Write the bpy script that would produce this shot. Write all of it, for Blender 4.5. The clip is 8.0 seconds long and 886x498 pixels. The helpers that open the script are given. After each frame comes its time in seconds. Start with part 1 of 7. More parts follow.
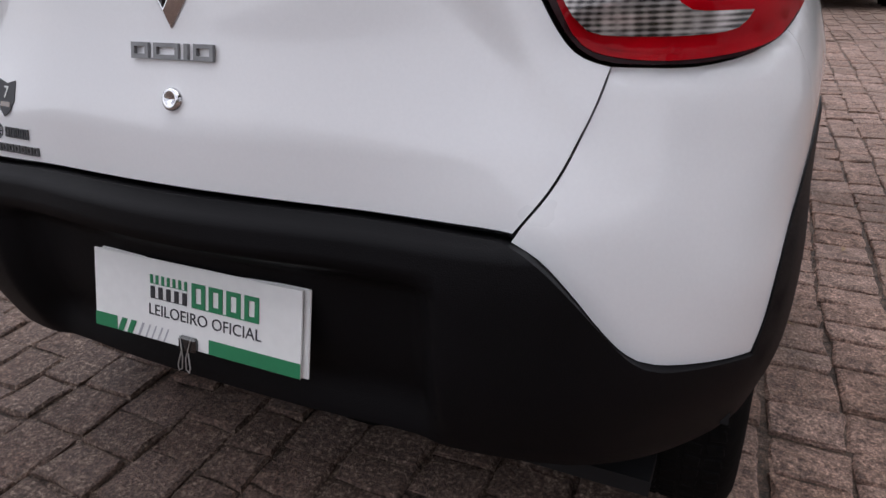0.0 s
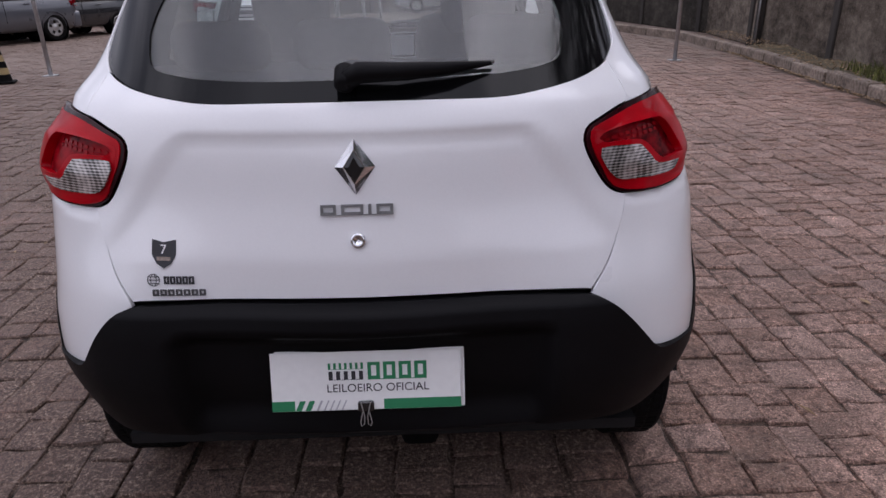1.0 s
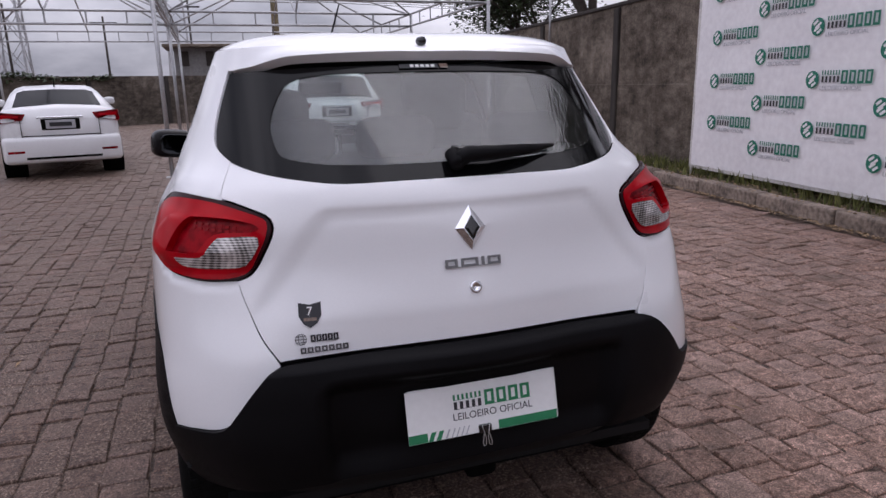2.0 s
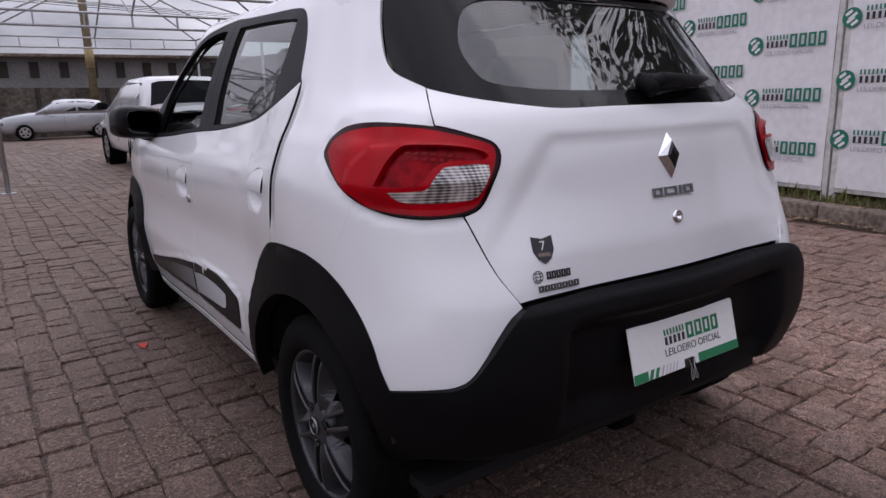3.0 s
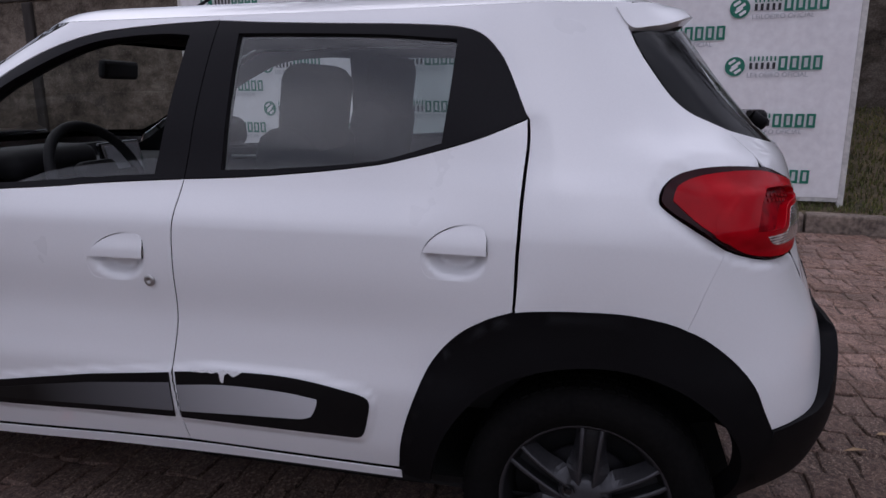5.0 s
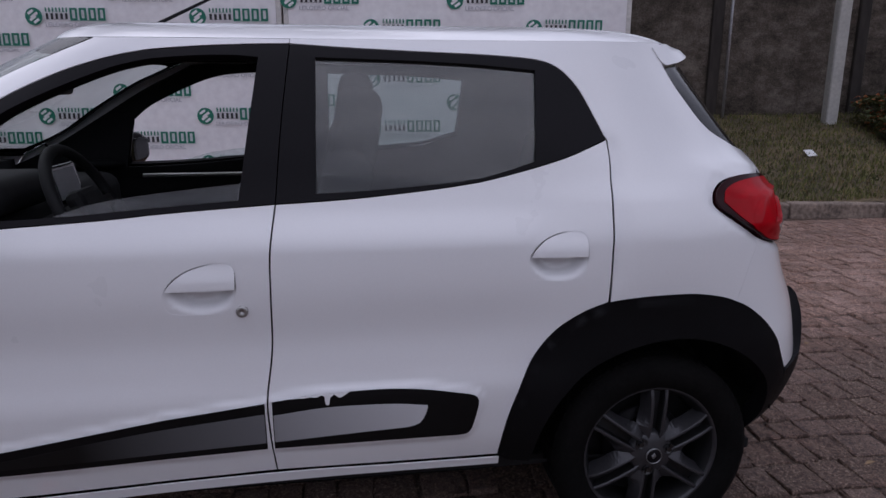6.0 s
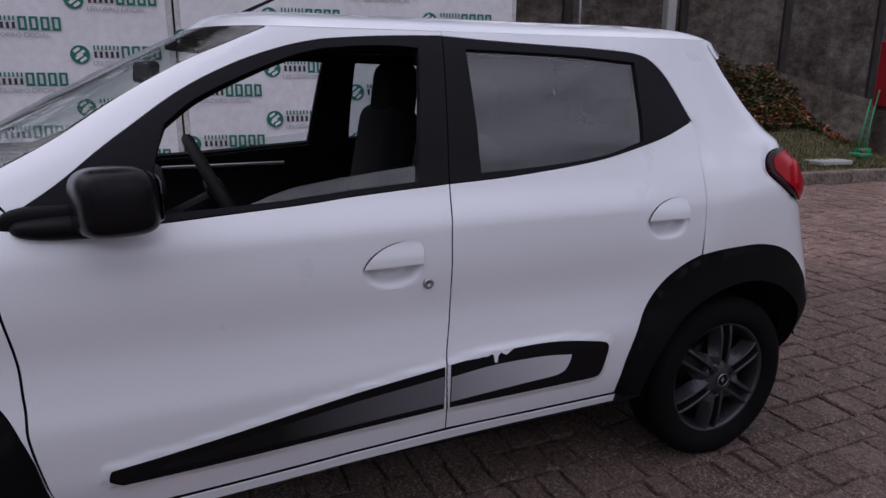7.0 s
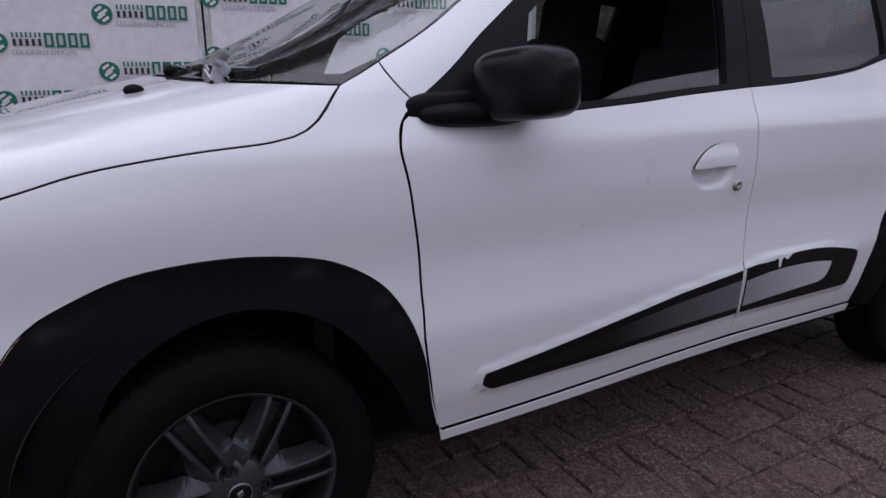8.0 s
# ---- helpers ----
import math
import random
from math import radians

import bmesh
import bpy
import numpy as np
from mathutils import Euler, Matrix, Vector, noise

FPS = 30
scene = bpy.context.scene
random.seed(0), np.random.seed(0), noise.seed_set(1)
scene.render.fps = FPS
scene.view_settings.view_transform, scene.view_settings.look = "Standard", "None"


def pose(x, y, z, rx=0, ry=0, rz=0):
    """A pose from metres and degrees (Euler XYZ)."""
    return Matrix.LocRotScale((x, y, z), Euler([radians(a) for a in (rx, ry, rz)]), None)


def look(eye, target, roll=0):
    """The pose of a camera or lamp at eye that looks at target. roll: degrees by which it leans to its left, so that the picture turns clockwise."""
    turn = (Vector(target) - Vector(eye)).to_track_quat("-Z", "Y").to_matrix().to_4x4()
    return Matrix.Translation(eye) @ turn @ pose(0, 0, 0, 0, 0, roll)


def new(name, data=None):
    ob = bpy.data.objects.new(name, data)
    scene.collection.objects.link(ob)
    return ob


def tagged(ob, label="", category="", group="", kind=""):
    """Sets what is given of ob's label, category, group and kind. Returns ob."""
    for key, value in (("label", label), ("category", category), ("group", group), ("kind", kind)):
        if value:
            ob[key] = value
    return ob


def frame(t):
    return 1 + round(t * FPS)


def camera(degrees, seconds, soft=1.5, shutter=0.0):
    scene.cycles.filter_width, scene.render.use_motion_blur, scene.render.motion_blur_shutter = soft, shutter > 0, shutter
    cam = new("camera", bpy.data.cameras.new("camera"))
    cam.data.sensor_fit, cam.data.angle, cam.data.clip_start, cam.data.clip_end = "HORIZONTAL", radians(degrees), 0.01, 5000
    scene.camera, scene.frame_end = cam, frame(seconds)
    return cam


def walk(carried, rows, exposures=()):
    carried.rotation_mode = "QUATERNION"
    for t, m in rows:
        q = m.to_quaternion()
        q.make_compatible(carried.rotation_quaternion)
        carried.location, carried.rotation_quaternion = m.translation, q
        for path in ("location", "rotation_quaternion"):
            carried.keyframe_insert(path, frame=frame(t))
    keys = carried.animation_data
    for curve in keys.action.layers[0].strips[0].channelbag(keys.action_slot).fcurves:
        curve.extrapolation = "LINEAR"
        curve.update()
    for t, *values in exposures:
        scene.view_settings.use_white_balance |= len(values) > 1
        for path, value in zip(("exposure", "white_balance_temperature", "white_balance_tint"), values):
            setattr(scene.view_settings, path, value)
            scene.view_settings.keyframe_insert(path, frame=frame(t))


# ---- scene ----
cam = camera(67.4, 8.0)
PATH = [
    (0, (0.712, -1.165, 1.0), (-0.074, 0.472, 0.162), -1.9),
    (0.5, (0.488, -1.495, 1.219), (0.072, 0.288, 0.414), -1.7),
    (1, (0.149, -1.747, 1.304), (0.179, 0.103, 0.545), -1.3),
    (1.5, (-0.205, -2.0, 1.326), (0.14, -0.129, 0.711), -1.4),
    (1.7, (-0.343, -1.995, 1.329), (0.114, -0.119, 0.806), -1.4),
    (2.8, (-1.214, -1.634, 1.137), (-0.206, 0.035, 0.691), -1.3),
    (3, (-1.339, -1.491, 1.108), (-0.251, 0.127, 0.664), -1.4),
    (3.5, (-1.663, -1.179, 1.06), (-0.34, 0.251, 0.609), -1.1),
    (4, (-1.87, -0.772, 1.03), (-0.28, 0.347, 0.564), -0.7),
    (4.5, (-2.063, -0.371, 1.141), (-0.298, 0.453, 0.687), -0.6),
    (4.7, (-2.079, -0.236, 1.179), (-0.267, 0.475, 0.719), -0.7),
    (5.8, (-2.297, 0.663, 1.272), (-0.359, 0.479, 0.815), 0.1),
    (6, (-2.319, 0.827, 1.278), (-0.392, 0.556, 0.816), 0.0),
    (6.5, (-2.223, 1.239, 1.228), (-0.366, 0.657, 0.767), 0.4),
    (7, (-2.286, 1.72, 1.272), (-0.506, 0.949, 0.785), 0.1),
    (7.5, (-2.085, 2.131, 1.183), (-0.381, 1.215, 0.677), 0.3),
    (8, (-1.886, 2.611, 1.067), (-0.198, 1.679, 0.537), -0.2),
]
walk(cam, [(t, look(eye, target, roll)) for t, eye, target, roll in PATH],
     exposures=[(0.0, 0.06, 6400, 10), (0.6, -0.14, 6250, 16), (1.5, -0.20, 6200, 18), (3.0, -0.27, 6250, 18), (3.8, -0.22, 6250, 18), (4.5, -0.50, 6100, 18), (6.5, -0.80, 5920, 18), (8.0, -0.60, 5900, 18)])

# ---- light ----
SUN_UP, SUN_ROUND = 58.0, 50.0
world = bpy.data.worlds.new("overcast_sky")
scene.world = world
world.use_nodes = True
wn, wl = world.node_tree.nodes, world.node_tree.links
wn.clear()
sky = wn.new("ShaderNodeTexSky")
sky.sky_type, sky.sun_disc = "NISHITA", False
sky.sun_elevation, sky.sun_rotation = radians(SUN_UP), radians(SUN_ROUND)
sky.dust_density = 3.0
coord = wn.new("ShaderNodeTexCoord")
stretch = wn.new("ShaderNodeMapping")
stretch.inputs["Scale"].default_value = (1.0, 1.0, 2.6)
clouds = wn.new("ShaderNodeTexNoise")
clouds.inputs["Scale"].default_value, clouds.inputs["Detail"].default_value, clouds.inputs["Roughness"].default_value = 2.2, 7.0, 0.55
shade = wn.new("ShaderNodeValToRGB")
shade.color_ramp.elements[0].position, shade.color_ramp.elements[0].color = 0.36, (4.0, 4.1, 4.7, 1)
shade.color_ramp.elements[1].position, shade.color_ramp.elements[1].color = 0.64, (11.6, 11.5, 12.2, 1)
cover = wn.new("ShaderNodeMixRGB")
cover.inputs["Fac"].default_value = 0.88
back = wn.new("ShaderNodeBackground")
back.inputs["Strength"].default_value = 0.108
out = wn.new("ShaderNodeOutputWorld")
wl.new(coord.outputs["Generated"], stretch.inputs["Vector"])
wl.new(stretch.outputs["Vector"], clouds.inputs["Vector"])
wl.new(clouds.outputs["Fac"], shade.inputs["Fac"])
wl.new(sky.outputs["Color"], cover.inputs["Color1"])
wl.new(shade.outputs["Color"], cover.inputs["Color2"])
split, rise, dome = wn.new("ShaderNodeSeparateXYZ"), wn.new("ShaderNodeMapRange"), wn.new("ShaderNodeMixRGB")
dome.blend_type, dome.inputs["Fac"].default_value = "MULTIPLY", 1.0
rise.inputs["From Min"].default_value, rise.inputs["From Max"].default_value = 0.0, 1.0
rise.inputs["To Min"].default_value, rise.inputs["To Max"].default_value = 0.82, 1.90
wl.new(coord.outputs["Generated"], split.inputs["Vector"])
wl.new(split.outputs["Z"], rise.inputs["Value"])
wl.new(cover.outputs["Color"], dome.inputs["Color1"])
wl.new(rise.outputs["Result"], dome.inputs["Color2"])
wl.new(dome.outputs["Color"], back.inputs["Color"])
wl.new(back.outputs["Background"], out.inputs["Surface"])

sun = new("sun", bpy.data.lights.new("sun", "SUN"))
sun.data.energy, sun.data.angle, sun.data.color = 0.85, radians(70), (1.0, 0.97, 0.93)
sun.matrix_world = pose(0, 0, 30, 90 - SUN_UP, 0, 180 - SUN_ROUND)


# ---- materials ----
def material(name, colour, rough=0.5, metal=0.0, coat=0.0, vary=0.12, grain=40.0, stain=3.0, bump=0.0, spread=0.0, tint=None, coat_rough=0.03, specular=0.5, fall=1.0):
    """A surface with fine grain and large stains; spread: how far alike pieces differ from one another; tint: a second colour in the stains; fall: below 1 the stains run down."""
    m = bpy.data.materials.new(name)
    m.use_nodes = True
    nt = m.node_tree
    n, l = nt.nodes, nt.links
    b = n["Principled BSDF"]
    b.inputs["Metallic"].default_value, b.inputs["Coat Weight"].default_value = metal, coat
    b.inputs["Coat Roughness"].default_value = coat_rough
    b.inputs["Specular IOR Level"].default_value = specular
    tc = n.new("ShaderNodeTexCoord")
    fine, large = n.new("ShaderNodeTexNoise"), n.new("ShaderNodeTexNoise")
    fine.inputs["Scale"].default_value, fine.inputs["Detail"].default_value = grain, 4.0
    large.inputs["Scale"].default_value, large.inputs["Detail"].default_value = stain, 5.0
    run = n.new("ShaderNodeMapping")
    run.inputs["Scale"].default_value = (1.0, 1.0, fall)
    l.new(tc.outputs["Object"], run.inputs["Vector"])
    for t in (fine, large):
        l.new(run.outputs["Vector"], t.inputs["Vector"])
    both = n.new("ShaderNodeMath")
    both.operation = "ADD"
    l.new(fine.outputs["Fac"], both.inputs[0])
    l.new(large.outputs["Fac"], both.inputs[1])
    ramp = n.new("ShaderNodeValToRGB")
    dark = [c * (1 - vary) for c in colour]
    light = [min(1, c * (1 + vary)) for c in (tint or colour)]
    ramp.color_ramp.elements[0].position, ramp.color_ramp.elements[0].color = 0.36, (*dark, 1)
    ramp.color_ramp.elements[1].position, ramp.color_ramp.elements[1].color = 0.64, (*light, 1)
    half = n.new("ShaderNodeMath")
    half.operation, half.inputs[1].default_value = "MULTIPLY", 0.5
    l.new(both.outputs[0], half.inputs[0])
    l.new(half.outputs[0], ramp.inputs["Fac"])
    last = ramp.outputs["Color"]
    if spread:
        info, hsv, scale = n.new("ShaderNodeObjectInfo"), n.new("ShaderNodeHueSaturation"), n.new("ShaderNodeMapRange")
        geo, add, wrap = n.new("ShaderNodeNewGeometry"), n.new("ShaderNodeMath"), n.new("ShaderNodeMath")
        add.operation, wrap.operation = "ADD", "FRACT"
        l.new(info.outputs["Random"], add.inputs[0])
        l.new(geo.outputs["Random Per Island"], add.inputs[1])
        l.new(add.outputs[0], wrap.inputs[0])
        scale.inputs["To Min"].default_value, scale.inputs["To Max"].default_value = 1 - spread, 1 + spread
        l.new(wrap.outputs[0], scale.inputs["Value"])
        l.new(scale.outputs[0], hsv.inputs["Value"])
        l.new(last, hsv.inputs["Color"])
        last = hsv.outputs["Color"]
    l.new(last, b.inputs["Base Color"])
    rr = n.new("ShaderNodeMapRange")
    rr.inputs["To Min"].default_value, rr.inputs["To Max"].default_value = max(0.02, rough - 0.08), min(1, rough + 0.08)
    l.new(large.outputs["Fac"], rr.inputs["Value"])
    l.new(rr.outputs[0], b.inputs["Roughness"])
    if bump:
        bp = n.new("ShaderNodeBump")
        bp.inputs["Strength"].default_value, bp.inputs["Distance"].default_value = min(1, bump), 0.01
        l.new(half.outputs[0], bp.inputs["Height"])
        l.new(bp.outputs["Normal"], b.inputs["Normal"])
    return m


def glass(name, clear, rough=0.0, sheen=0.07, dust=0.0):
    """A thin pane: what it lets through, its sheen and the film of dust on it."""
    m = bpy.data.materials.new(name)
    m.use_nodes = True
    n, l = m.node_tree.nodes, m.node_tree.links
    n.clear()
    see, gloss, mix, edge, steep, fres, o = (n.new("ShaderNode" + k) for k in ("BsdfTransparent", "BsdfGlossy", "MixShader", "LayerWeight", "Math", "MapRange", "OutputMaterial"))
    see.inputs["Color"].default_value = (*clear, 1)
    gloss.inputs["Roughness"].default_value = rough
    edge.inputs["Blend"].default_value = 0.5
    steep.operation, steep.inputs[1].default_value = "POWER", 5.0
    fres.inputs["To Min"].default_value = sheen
    l.new(edge.outputs["Facing"], steep.inputs[0])
    l.new(steep.outputs[0], fres.inputs["Value"])
    l.new(fres.outputs[0], mix.inputs[0])
    l.new(see.outputs[0], mix.inputs[1])
    l.new(gloss.outputs[0], mix.inputs[2])
    film, veil, tc, cloud, amount = (n.new("ShaderNode" + k) for k in ("BsdfDiffuse", "MixShader", "TexCoord", "TexNoise", "MapRange"))
    film.inputs["Color"].default_value = (0.55, 0.53, 0.50, 1)
    cloud.inputs["Scale"].default_value, cloud.inputs["Detail"].default_value = 5.0, 6.0
    amount.inputs["To Min"].default_value, amount.inputs["To Max"].default_value = dust * 0.4, dust * 1.6
    l.new(tc.outputs["Object"], cloud.inputs["Vector"])
    l.new(cloud.outputs["Fac"], amount.inputs["Value"])
    l.new(amount.outputs[0], veil.inputs[0])
    l.new(mix.outputs[0], veil.inputs[1])
    l.new(film.outputs[0], veil.inputs[2])
    l.new(veil.outputs[0], o.inputs["Surface"])
    return m


white_paint = material("white_car_paint", (0.82, 0.82, 0.835), 0.30, coat=1.0, vary=0.015, grain=220, stain=2.0)
black_plastic = material("black_grained_plastic", (0.0046, 0.0043, 0.0051), 0.52, vary=0.25, grain=500, stain=5, bump=0.15, specular=0.11)
seal_black = material("black_rubber_seal", (0.004, 0.004, 0.004), 0.8, vary=0.2, specular=0.05)
trim_black = material("black_satin_trim", (0.0085, 0.0078, 0.0095), 0.48, vary=0.15, grain=160, stain=4, specular=0.12)
gloss_black = material("gloss_black", (0.008, 0.008, 0.009), 0.10, vary=0.1, coat=0.6)
cabin_dark = material("cabin_dark_plastic", (0.010, 0.010, 0.011), 0.7, vary=0.15, specular=0.3)
seat_cloth = material("seat_cloth", (0.016, 0.016, 0.018), 0.9, vary=0.25, grain=300, bump=0.2)
rubber = material("tyre_rubber", (0.0030, 0.0030, 0.0032), 0.80, vary=0.25, grain=90, stain=8, bump=0.2, tint=(0.0055, 0.005, 0.005), specular=0.10)
alloy = material("grey_alloy", (0.054, 0.053, 0.058), 0.36, metal=0.45, vary=0.15, grain=120)
alloy_bright = material("machined_alloy", (0.22, 0.22, 0.225), 0.32, metal=0.6, vary=0.2, grain=90)
alloy_flank = material("alloy_flank", (0.115, 0.115, 0.12), 0.36, metal=0.6, vary=0.2, grain=90)
# dark alloy for recesses; in the spoke grooves it paints their shade
alloy_recess = material("recess_alloy", (0.014, 0.014, 0.015), 0.5, metal=0.3, vary=0.2)
sticker_black = material("black_sticker_film", (0.006, 0.0055, 0.006), 0.45, vary=0.15, specular=0.18)
pane_black = material("black_printed_glass", (0.004, 0.004, 0.0045), 0.9, vary=0.1, specular=0.0)
border_black = material("glossy_printed_glass", (0.004, 0.004, 0.0045), 0.06, vary=0.02, specular=0.20)
chrome = material("chrome", (0.78, 0.78, 0.80), 0.10, metal=1.0, vary=0.04)
dull_metal = material("dull_metal", (0.45, 0.44, 0.43), 0.38, metal=0.9, vary=0.15)
lamp_red = material("red_lens", (0.38, 0.0006, 0.006), 0.30, coat=0.26, vary=0.25, grain=14, stain=5, specular=0.04, coat_rough=0.015)
lamp_rim = material("dark_lamp_rim", (0.020, 0.0012, 0.003), 0.20, coat=0.08, vary=0.1, specular=0.15)
lamp_deep = material("deep_red_lens", (0.085, 0.0010, 0.004), 0.2, coat=0.06, vary=0.6, grain=45, stain=9, tint=(0.20, 0.002, 0.006), specular=0.06)
lamp_clear = material("clear_lens", (0.36, 0.33, 0.32), 0.20, metal=0.5, coat=1.0, vary=0.5, grain=160)
lamp_cell = material("red_light_cell", (0.26, 0.002, 0.006), 0.25, vary=0.3, grain=60, specular=0.2)
lamp_hatch = material("cross_ribbed_lens", (0.44, 0.41, 0.40), 0.18, metal=0.5, coat=0.8, vary=0.5, grain=60)


def add_hatch(m):
    """Fine level ribs, 6 mm apart, over broad upright flutes, moulded into the clear lens."""
    n, l = m.node_tree.nodes, m.node_tree.links
    b = n["Principled BSDF"]
    geo, axes = n.new("ShaderNodeNewGeometry"), n.new("ShaderNodeSeparateXYZ")
    l.new(geo.outputs["Position"], axes.inputs[0])

    def calc(kind, p, q=0.0):
        k = n.new("ShaderNodeMath")
        k.operation = kind
        for i, x in enumerate((p, q)):
            if isinstance(x, float):
                k.inputs[i].default_value = x
            else:
                l.new(x, k.inputs[i])
        return k.outputs[0]

    across = calc("SUBTRACT", calc("ABSOLUTE", axes.outputs["X"]), axes.outputs["Y"])
    wave = calc("ADD", calc("MULTIPLY", calc("SINE", calc("MULTIPLY", axes.outputs["Z"], 1050.0)), 0.34), calc("ADD", calc("MULTIPLY", calc("SINE", calc("MULTIPLY", across, 150.0)), 0.20), calc("MULTIPLY", calc("SINE", calc("MULTIPLY", across, 800.0)), 0.18)))
    tone = n.new("ShaderNodeMapRange")
    tone.inputs["From Min"].default_value, tone.inputs["From Max"].default_value = -0.45, 0.45
    tone.inputs["To Min"].default_value, tone.inputs["To Max"].default_value = 0.12, 1.45
    l.new(wave, tone.inputs["Value"])
    mix = n.new("ShaderNodeMixRGB")
    mix.blend_type, mix.inputs["Fac"].default_value = "MULTIPLY", 1.0
    l.new(b.inputs["Base Color"].links[0].from_socket, mix.inputs["Color1"])
    l.new(tone.outputs[0], mix.inputs["Color2"])
    l.new(mix.outputs["Color"], b.inputs["Base Color"])


add_hatch(lamp_hatch)
lamp_amber = material("amber_lens", (0.17, 0.115, 0.085), 0.15, coat=1.0, vary=0.4, grain=150)
tinted = glass("tinted_glass", (0.60, 0.68, 0.67), sheen=0.11, dust=0.022)
clear_glass = glass("clear_glass", (0.86, 0.92, 0.90), sheen=0.09, dust=0.018)
board_white = material("white_board", (0.80, 0.80, 0.79), 0.45, vary=0.03, grain=60)
green_print = material("green_print", (0.020, 0.20, 0.085), 0.5, vary=0.06)
teal_print = material("teal_print", (0.010, 0.17, 0.11), 0.55, vary=0.06)
dark_print = material("dark_print", (0.025, 0.025, 0.030), 0.5, vary=0.1)
grey_print = material("grey_print", (0.42, 0.42, 0.45), 0.55, vary=0.08)
banner_vinyl = material("white_vinyl", (0.80, 0.78, 0.80), 0.42, vary=0.05, grain=14, stain=0.9, bump=0.05, tint=(0.86, 0.85, 0.86))
galvanised = material("galvanised_steel", (0.42, 0.42, 0.43), 0.45, metal=0.7, vary=0.2, grain=30)
white_steel = material("chipped_white_steel", (0.58, 0.57, 0.55), 0.5, vary=0.18, grain=26, stain=6, tint=(0.62, 0.60, 0.57))


def wall_material(name, dark, mid, pale):
    """Rough cast concrete: coarse pits, blotches a hand wide, broad damp stains and faint runs of dirt."""
    m = bpy.data.materials.new(name)
    m.use_nodes = True
    n, l = m.node_tree.nodes, m.node_tree.links
    b = n["Principled BSDF"]
    tc = n.new("ShaderNodeTexCoord")

    def cloud(scale, detail, rough, tall=1.0):
        k, t = n.new("ShaderNodeMapping"), n.new("ShaderNodeTexNoise")
        k.inputs["Scale"].default_value = (1.0, 1.0, tall)
        t.inputs["Scale"].default_value, t.inputs["Detail"].default_value, t.inputs["Roughness"].default_value = scale, detail, rough
        l.new(tc.outputs["Object"], k.inputs["Vector"])
        l.new(k.outputs["Vector"], t.inputs["Vector"])
        return t.outputs["Fac"]

    def calc(kind, p, q):
        k = n.new("ShaderNodeMath")
        k.operation = kind
        for i, x in enumerate((p, q)):
            if isinstance(x, float):
                k.inputs[i].default_value = x
            else:
                l.new(x, k.inputs[i])
        return k.outputs[0]

    broad, blotch, pits, runs = cloud(0.7, 5, 0.6), cloud(4.5, 9, 0.68, 1.6), cloud(46, 5, 0.75), cloud(7.0, 4, 0.6, 0.10)
    mix = calc("ADD", calc("ADD", calc("MULTIPLY", broad, 0.30), calc("MULTIPLY", blotch, 0.34)), calc("ADD", calc("MULTIPLY", pits, 0.26), calc("MULTIPLY", runs, 0.10)))
    r = n.new("ShaderNodeValToRGB")
    r.color_ramp.elements.new(0.5)
    for e, (p, c) in zip(r.color_ramp.elements, ((0.41, dark), (0.50, mid), (0.60, pale))):
        e.position, e.color = p, (*c, 1)
    l.new(mix, r.inputs["Fac"])
    l.new(r.outputs["Color"], b.inputs["Base Color"])
    b.inputs["Roughness"].default_value, b.inputs["Specular IOR Level"].default_value = 0.92, 0.25
    bp = n.new("ShaderNodeBump")
    bp.inputs["Strength"].default_value, bp.inputs["Distance"].default_value = 0.9, 0.02
    l.new(calc("ADD", blotch, calc("MULTIPLY", pits, 0.6)), bp.inputs["Height"])
    l.new(bp.outputs["Normal"], b.inputs["Normal"])
    return m


concrete_wall = wall_material("stained_concrete", (0.038, 0.029, 0.022), (0.128, 0.104, 0.082), (0.270, 0.226, 0.186))
bank_wall = wall_material("damp_concrete", (0.032, 0.025, 0.019), (0.098, 0.081, 0.065), (0.215, 0.182, 0.152))
# a darker tone for the bend and the far side wall
dark_wall = wall_material("very_dark_concrete", (0.014, 0.012, 0.009), (0.036, 0.031, 0.025), (0.085, 0.074, 0.062))
concrete_dark = material("dark_wet_concrete", (0.036, 0.030, 0.026), 0.9, vary=0.4, grain=14, stain=3.0, bump=0.5, fall=0.3)
concrete_pale = material("pale_concrete", (0.44, 0.43, 0.40), 0.85, vary=0.14, grain=24, stain=2, bump=0.25)
kerb_stone = material("kerb_concrete", (0.135, 0.102, 0.082), 0.9, vary=0.5, grain=26, stain=2.6, bump=0.7, spread=0.14, tint=(0.215, 0.170, 0.138))
shed_grey = material("weathered_shed_wall", (0.20, 0.195, 0.19), 0.85, vary=0.25, grain=9, stain=0.8, bump=0.2)


